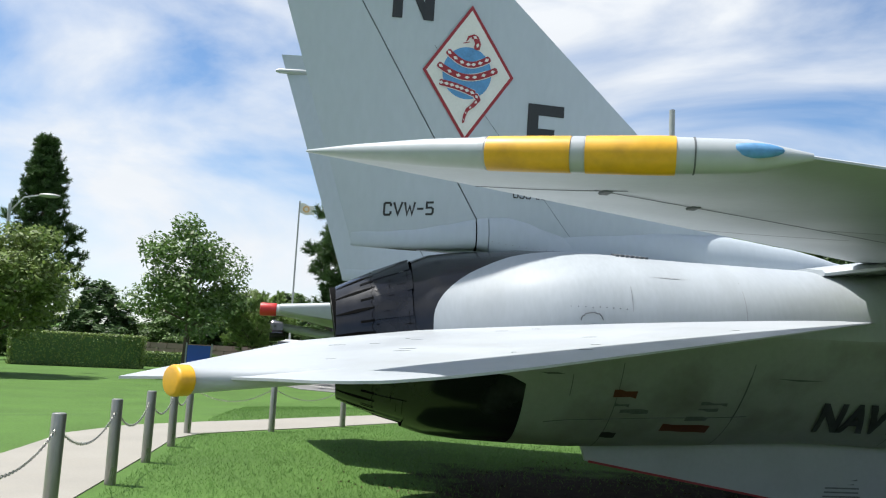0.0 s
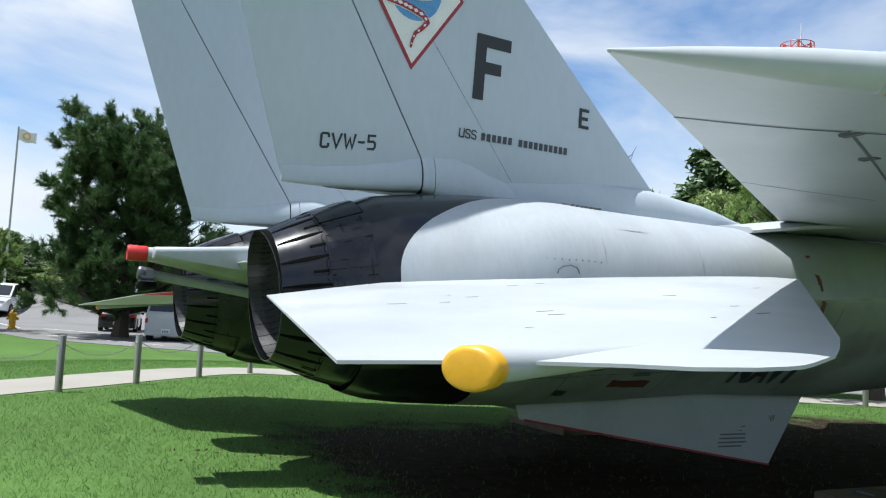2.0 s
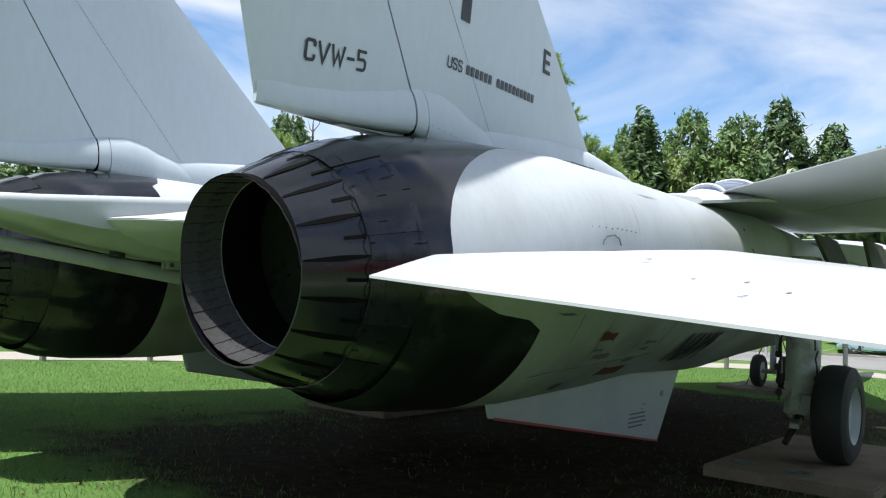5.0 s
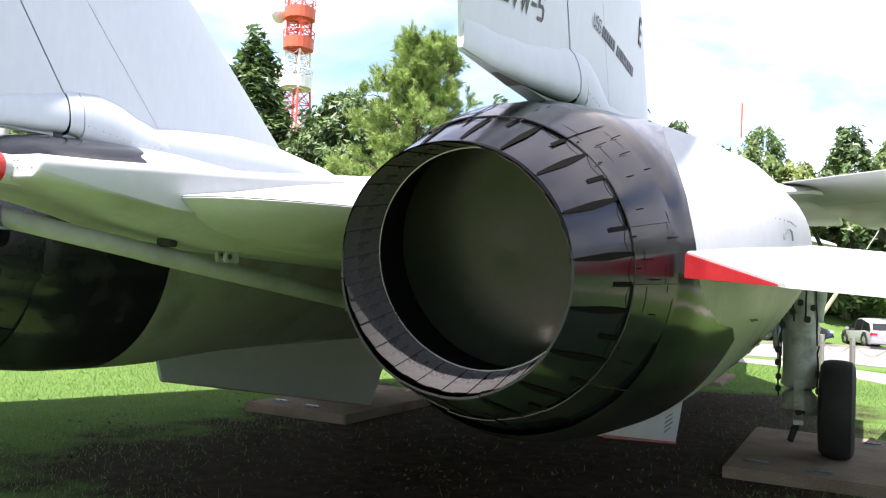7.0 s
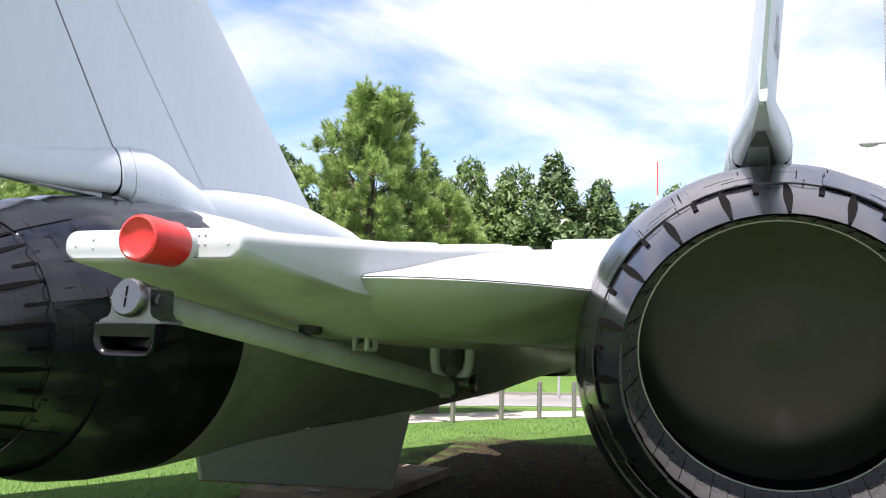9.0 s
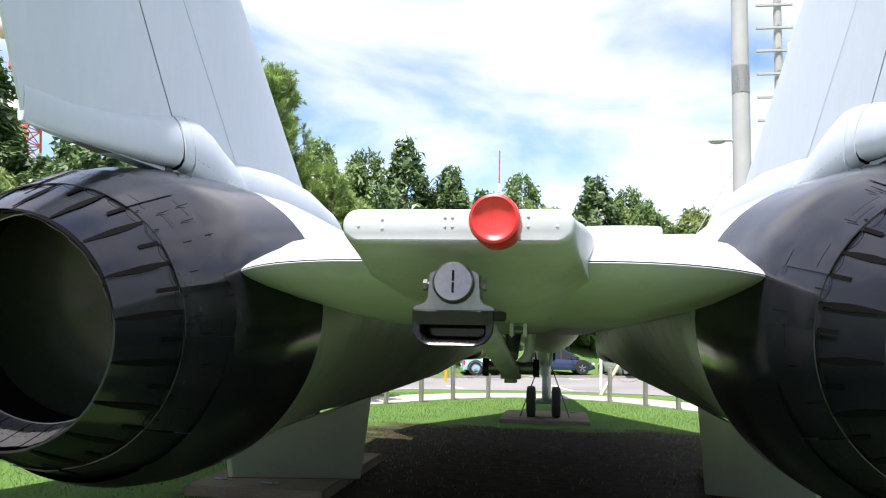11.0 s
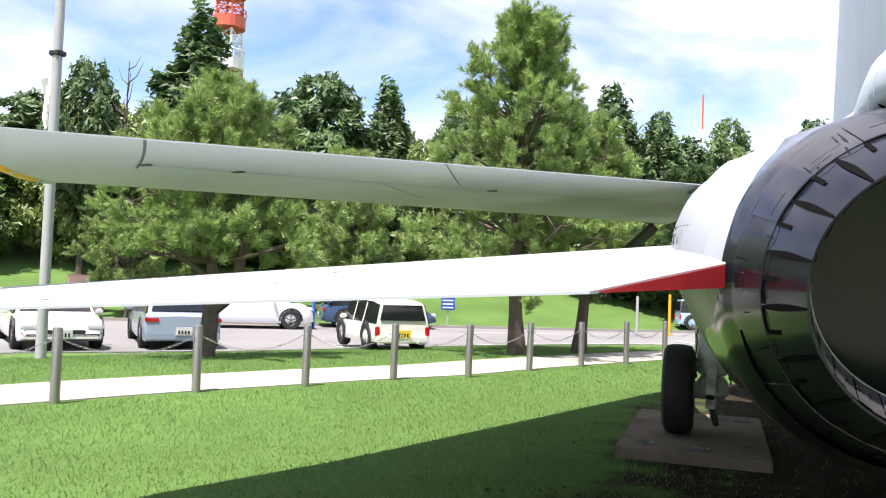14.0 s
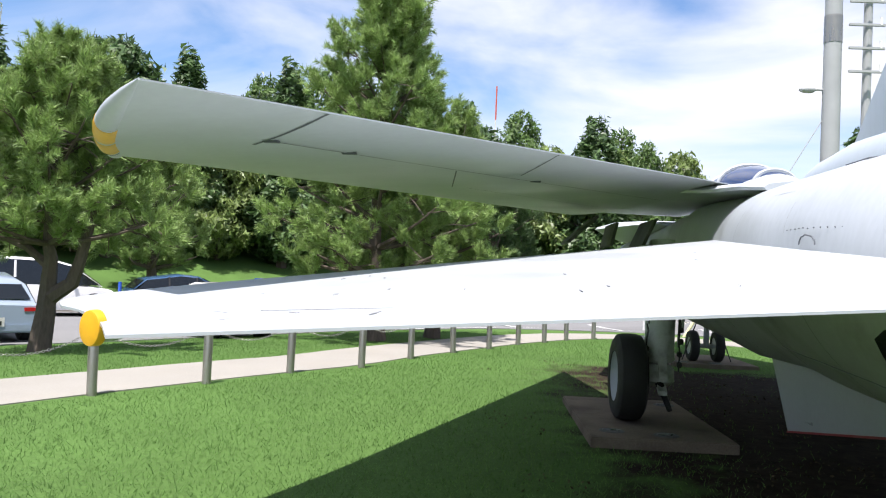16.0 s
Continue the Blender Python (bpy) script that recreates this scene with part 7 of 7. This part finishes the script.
        for k in range(4):
            box(bm, (-0.10 + 0.065 * k, yy + (-0.010 if yy < 0 else 0.010), 0.40 if yy < 0 else 0.34), (0.035, 0.004, 0.075))
        part("plate_bar", bm, M_INK, pl)
    return c


M_TAIL = material("tail_lamp_red", (0.45, 0.012, 0.015), 0.2, vary=0.05)
M_LAMP = material("clear_lamp", (0.55, 0.57, 0.58), 0.12, vary=0.05)
M_PLATE_Y = material("yellow_plate", (0.75, 0.55, 0.03), 0.5, vary=0.05)
car("parked_car", "white saloon car parked facing the lawn", at(-16.0, 12.2), -128, 4.3, 1.66, 1.22, (0.75, 0.75, 0.74), "sedan")
car("parked_car", "pale blue hatchback parked with its rear to the lawn", at(-14.15, 14.0), 44, 4.0, 1.60, 1.30, (0.26, 0.32, 0.40), "hatch")
car("parked_van", "cream compact van with a yellow number plate", at(-9.5, 15.3), 42, 2.95, 1.28, 1.14, (0.76, 0.75, 0.71), "box", M_PLATE_Y)
car("parked_car", "dark blue estate car parked behind a van", at(-13.3, 24.0), -55, 3.9, 1.55, 1.25, (0.03, 0.07, 0.14), "hatch")
car("parked_van", "white people carrier parked across the car park", at(-16.15, 20.4), -54, 4.0, 1.6, 1.60, (0.78, 0.78, 0.78), "van")
car("parked_car", "dark blue car in the far parking row", at(0.1, 36.2), -80, 3.3, 1.36, 1.22, (0.02, 0.035, 0.10), "hatch")
car("parked_car", "silver car in the far parking row", at(3.2, 37.0), 20, 3.4, 1.38, 1.22, (0.30, 0.32, 0.35), "hatch")
car("parked_van", "light blue small van in the far parking row", at(-2.6, 33.6), -75, 2.6, 1.15, 1.30, (0.35, 0.52, 0.66), "box")
car("parked_car", "small white car with a black roof on the drive", at(-53.0, -2.3), -105, 5.2, 2.3, 1.95, (0.75, 0.76, 0.78), "hatch")
car("parked_van", "silver van parked under a dark pine", at(-29.0, 4.8), 70, 4.3, 1.7, 1.9, (0.42, 0.43, 0.44), "van")
car("parked_car", "black car parked beyond a dark pine", at(-37.0, 3.4), 80, 4.4, 1.72, 1.48, (0.012, 0.012, 0.014), "sedan")


# ---- poles, tower, signs ----
M_GUARD = material("faded_yellow_plastic", (0.62, 0.56, 0.36), 0.6, vary=0.15, scale=3)
def pole(name, label, loc, h, r, arm=None, category="pole"):
    p = thing(name, label, category, loc)
    part("shaft", tube([(0, 0, -0.3), (0, 0, h)], [r * 1.25, r], 14), M_POLE, p, "", True)
    if arm:
        ax, ay, az = arm
        part("arm", tube([(0, 0, h - 0.4), (ax * .4, ay * .4, h + az * .7), (ax, ay, h + az)], 0.035, 8), M_POLE, p, "", True)
        bm = bmesh.new()
        bmesh.ops.create_uvsphere(bm, u_segments=14, v_segments=8, radius=1)
        for v in bm.verts:
            v.co = Vector((v.co.x * (0.14 + 0.22 * abs(ax)), v.co.y * (0.14 + 0.22 * abs(ay)), v.co.z * 0.10 - 0.02)) + Vector((ax * 1.15, ay * 1.15, h + az))
        part("lamp_head", bm, M_POLE, p, "grey lamp head", True)
    return p


lp = pole("light_pole", "grey steel light pole beside the car park", at(-13.3, 9.3), 8.5, 0.075)
bm = bmesh.new()
box(bm, (0, 0, 5.33), (0.24, 0.20, 0.09), None, 0.02)
part("pole_band", bm, M_TRIM, lp)
pf = thing("banner", "plain white banner hanging from the light pole", "banner", (0, 0, 0))
b0 = lp.matrix_basis.translation
part("cloth", grid_bm([[(b0.x - 0.08 - 0.24 * q * (0.5 + 0.07 * z) - 0.03 * math.sin(q * 5 + z), b0.y + 0.04 * math.sin(4 * q + z), b0.z + 4.1 + z * 0.125 - 0.10 * q) for q in (0, .25, .5, .75, 1)] for z in range(0, 8)]), M_FLAG, pf, "", True)
cp = pole("lamp_post", "tall concrete pole with a street lamp and wires", at(4.75, 19.2), 11.5, 0.20, None, "lamp post")
part("arm", tube([(0, 0, 6.35), (-0.25, 0, 6.5), (-0.45, 0, 6.5)], 0.035, 8), M_POLE, cp)
bm = bmesh.new()
bmesh.ops.create_uvsphere(bm, u_segments=14, v_segments=8, radius=1)
for v in bm.verts:
    v.co = Vector((v.co.x * 0.22 - 0.60, v.co.y * 0.11, v.co.z * 0.09 + 6.49))
part("lamp_head", bm, M_POLE, cp, "grey lamp head", True)
for k in range(7):
    bm = bmesh.new()
    box(bm, (0.85, 0, 7.0 + k * 0.6), (0.9, 0.06, 0.07), None, 0.01)
    part("cross_arm", bm, M_POLE, cp)
    part("insulator", tube([(1.2, 0, 7.0 + k * 0.6), (1.2, 0, 7.2 + k * 0.6)], 0.04, 8), M_TOWER_W, cp)
part("guy_wire", tube([(-3.5, 0.1, 0.0), (-0.05, 0, 6.0)], 0.012, 6), M_POLE, cp)
part("guy_guard", tube([(-3.5, 0.1, 0.0), (-2.35, 0.067, 2.0)], 0.045, 10), M_GUARD, cp, "faded yellow wire guard", True)
part("rear_shaft", tube([(1.0, 0.3, -0.3), (1.0, 0.3, 11.2)], [0.13, 0.10], 10), M_POLE, cp)
part("pole_sleeve", tube([(0, 0, 7.7), (0, 0, 8.4)], [0.225, 0.222], 16), M_POST, cp, "", True)
pole("curved_lamp_post", "curved grey street lamp beyond the lawn", at(-33.0, -14.6), 7.6, 0.07, (0.4, 1.6, 0.45), "lamp post")
fp = pole("flagpole", "white flagpole flying a pale flag with a gold crest", at(-54.4, -2.2, 0.2), 11.9, 0.06, None, "flagpole")
rows = [[(0, 0.06 + 1.05 * u, 11.75 - v * 0.75 - 0.16 * u + 0.05 * math.sin(7 * u + 2 * v)) for u in [k / 10 for k in range(11)]] for v in (0, .25, .5, .75, 1)]
rows = [[(x + 0.06 * math.sin(8 * y), y, z) for x, y, z in r] for r in rows]
fl = part("flag", grid_bm(rows), M_FLAG, fp, "pale flag with a gold crest", True)
bm = bmesh.new()
for a in range(10):
    an = 2 * math.pi * a / 10
    box(bm, (0.13, 0.52 + 0.20 * math.cos(an), 11.30 + 0.20 * math.sin(an)), (0.01, 0.10, 0.09))
part("crest", bm, M_YELLOW, fl)
hy = thing("fire_hydrant", "yellow fire hydrant by the drive", "hydrant", at(-34.4, -1.3))
part("barrel", revolve([(0, 0.20), (0.06, 0.20), (0.07, 0.14), (0.60, 0.14), (0.62, 0.18), (0.67, 0.18), (0.76, 0.12), (0.84, 0.05), (0.86, 0.001)], (0, 0, 0), "z", 18), M_YELLOW, hy, "", True)
for sx in (-1, 1):
    part("outlet", tube([(0, sx * 0.12, 0.48), (0, sx * 0.24, 0.48)], 0.07, 10), M_YELLOW, hy, "", True)


def far_tower():
    tw = thing("radio_tower", "red and white lattice radio tower with dish aerials", "tower", (-38.0, 51.3, 3.2))
    tw.matrix_basis = tw.matrix_basis @ Matrix.Scale(0.68, 4)
    hw0 = 1.0
    edges = [0, 3.4, 6.8, 10.2, 13.4, 16.6, 19.8, 22.2, 24.4, 26.6, 28.4, 30.4]
    reds = [1, 1, 0, 0, 1, 1, 0, 0, 1, 1, 1]
    for k, (z0, z1) in enumerate(zip(edges, edges[1:])):
        mat = M_TOWER_R if reds[k] else M_TOWER_W
        a, b = lerp(hw0 * 2.0, hw0, min(1, z0 / 24)), lerp(hw0 * 2.0, hw0, min(1, z1 / 24))
        bm = bmesh.new()
        cs = [(-1, -1), (1, -1), (1, 1), (-1, 1)]
        for i in range(4):
            p, q = cs[i], cs[(i + 1) % 4]
            tube([(p[0] * a, p[1] * a, z0), (p[0] * b, p[1] * b, z1)], 0.13, 6, bm)
            for u in range(2):
                za, zb = lerp(z0, z1, u / 2), lerp(z0, z1, (u + 1) / 2)
                wa, wb = lerp(a, b, u / 2), lerp(a, b, (u + 1) / 2)
                tube([(p[0] * wa, p[1] * wa, za), (q[0] * wb, q[1] * wb, zb)], 0.06, 5, bm)
                tube([(q[0] * wa, q[1] * wa, za), (p[0] * wb, p[1] * wb, zb)], 0.06, 5, bm)
                tube([(p[0] * wa, p[1] * wa, za), (q[0] * wa, q[1] * wa, za)], 0.07, 5, bm)
        part("lattice", bm, mat, tw)
    for z, mat in ((24.6, M_TOWER_R), (28.2, M_TOWER_R), (20.0, M_TOWER_W)):
        part("gallery", revolve([(z, 0.9), (z, 1.8), (z + 1.3, 1.8), (z + 1.32, 1.7), (z + 0.1, 1.68), (z + 0.1, 0.9)], (0, 0, 0), "z", 20), mat, tw)
        for k in range(10):
            a = 2 * math.pi * k / 10
            part("railing", tube([(1.8 * math.cos(a), 1.8 * math.sin(a), z + 1.2), (1.8 * math.cos(a), 1.8 * math.sin(a), z + 2.1)], 0.05, 5), mat, tw)
        part("railing", tube([(1.8 * math.cos(a), 1.8 * math.sin(a), z + 2.1) for a in [2 * math.pi * k / 20 for k in range(21)]], 0.06, 5), mat, tw)
    for z, sz in ((28.9, 1.0), (21.6, 0.95)):
        part("dish", revolve([(-0.45, 1.05 * sz), (0.0, 1.1 * sz), (0.3, 0.8 * sz), (0.45, 0.001)], (-2.2, -1.0, z), "x", 22), M_TOWER_W, tw, "white dish aerial", True)
    part("mast", tube([(0.5, 0, 30), (0.5, 0, 32.6)], 0.06, 6), M_TOWER_W, tw)


far_tower()
mast = thing("far_mast", "thin red and white mast beyond the wood", "mast", (-3.4, 46.8, 0.6))
for k in range(6):
    bm = tube([(0, 0, k * 2), (0, 0, k * 2 + 2)], 0.045, 8)
    part("mast_section", bm, M_TOWER_R if k % 2 else M_TOWER_W, mast)
sb = thing("notice_board", "blue notice board on two posts by the drive", "sign", at(-29.0, -4.9), 90)
bm = bmesh.new()
box(bm, (0, 0, 1.08), (0.95, 0.06, 0.85), None, 0.01)
part("board", bm, M_SIGN, sb)
for sx in (-1, 1):
    part("leg", tube([(sx * 0.52, 0, -0.2), (sx * 0.52, 0, 1.6)], 0.035, 8), M_POLE, sb)
s2 = thing("blue_sign", "small blue direction sign on a post", "sign", at(-11.6, 26.6), 20)
bm = bmesh.new()
box(bm, (0, 0, 0.88), (0.50, 0.04, 0.56), None, 0.01)
part("board", bm, M_SIGN, s2)
part("leg", tube([(0, 0.05, -0.2), (0, 0.05, 1.18)], 0.03, 8), M_POLE, s2)
for k in range(4):
    bm = bmesh.new()
    box(bm, (0, -0.025, 0.69 + 0.13 * k), (0.38, 0.01, 0.05))
    part("sign_bar", bm, M_PAINT, s2)
for x, y, h, col in ((-3.9, 28.5, 1.5, M_YELLOW), (-5.0, 28.2, 1.4, M_POLE), (1.6, 26.0, 2.0, M_PAINT), (-14.4, 21.5, 1.0, M_SIGN)):
    mp = thing("marker_post", "slim marker post at the edge of the car park", "post", at(x, y), group="marker posts")
    part("shaft", tube([(0, 0, -0.2), (0, 0, h)], 0.05, 10), col, mp, "", True)
st_ = thing("stone_monument", "rough brown stone slab standing on the grass bank", "monument", at(-22.4, 20.4), 40)
bm = bmesh.new()
box(bm, (0, 0, 0.55), (1.15, 0.35, 1.3), None, 0.06)
rs = random.Random(3)
for v in bm.verts:
    v.co += Vector((rs.uniform(-0.04, 0.04), rs.uniform(-0.03, 0.03), rs.uniform(-0.05, 0.05)))
part("slab", bm, M_WALL, st_)
wl_ = thing("retaining_wall", "low brown block wall across the drive", "wall", at(-58.0, -6.0), 92, kind="structure")
for r in range(3):
    for k in range(30):
        bm = bmesh.new()
        box(bm, (-18 + 1.2 * k + 0.6 * (r % 2), 0, 0.2 + 0.42 * r), (1.17, 0.4, 0.40), None, 0.02)
        part("block", bm, M_WALL, wl_)


# ---- grass blades ----
def grass():
    rng = np.random.default_rng(11)
    n = 620000
    x = rng.uniform(-16, 9, n)
    y = rng.uniform(-1.5, 18, n)
    keep = rng.uniform(0, 1, n) < np.clip(1.3 - np.hypot(x, y - 1) / 22, 0.15, 1)
    x, y = x[keep], y[keep]
    d = ring_gap(x, y)
    patch = np.exp(-((np.abs(x) / 3.2) ** 4)) * smooth_step(0.6, 2.5, y) * (1 - smooth_step(10.5, 12.5, y))
    ok = ((d < -0.05) | (d > 1.6)) & (rng.uniform(0, 1, len(x)) > patch * 0.98)
    ok &= ~((np.abs(np.abs(x) - 2.375) < 0.66) & (np.abs(y - 6.2) < 1.24)) & ~((np.abs(x) < 0.78) & (np.abs(y - 12.95) < 0.98))
    x, y = x[ok], y[ok]
    d = d[ok]
    # keep off the asphalt
    z = ground_z(x, y)
    ok = d < 7.0
    x, y, z = x[ok], y[ok], z[ok]
    n = len(x)
    h = rng.uniform(0.015, 0.042, n) * np.where(rng.uniform(0, 1, n) < 0.08, 1.8, 1)
    a = rng.uniform(0, 2 * math.pi, n)
    w = rng.uniform(0.0025, 0.0045, n)
    ln = rng.normal(0, 0.024, (n, 2))
    p = np.stack([x, y, z - 0.004], 1)
    sd = np.stack([np.cos(a) * w, np.sin(a) * w, np.zeros(n)], 1)
    tip = p + np.stack([ln[:, 0], ln[:, 1], h], 1)
    v = np.stack([p - sd, p + sd, tip], 1).reshape(-1, 3)
    tagged(new("grass", fast_mesh("grass", v, 3, M_BLADE)), "short green grass blades on the lawn", "grass", kind="stuff")


grass()


def litter():
    """Dry leaves and bits on the bare soil under the aircraft."""
    rng = np.random.default_rng(23)
    n = 120
    cx, cy, size = rng.normal(0, 2.2, n), rng.uniform(0.4, 11.5, n), rng.integers(3, 26, n)
    x = np.repeat(cx, size) + rng.normal(0, 0.16, size.sum())
    y = np.repeat(cy, size) + rng.normal(0, 0.12, size.sum())
    ok = ~((np.abs(np.abs(x) - 2.375) < 0.66) & (np.abs(y - 6.2) < 1.24)) & (np.abs(x) < 4.2)
    x, y = x[ok], y[ok]
    c = np.stack([x, y, ground_z(x, y) + 0.010], 1)
    nr = np.stack([np.zeros(len(x)), np.zeros(len(x)), np.ones(len(x))], 1)
    tagged(new("leaf_litter", fast_mesh("leaf_litter", leaf_quads(c, nr, 0.018, rng), 4, M_LITTER)), "scattered dry leaves and bits on bare soil", "litter", kind="stuff")


litter()
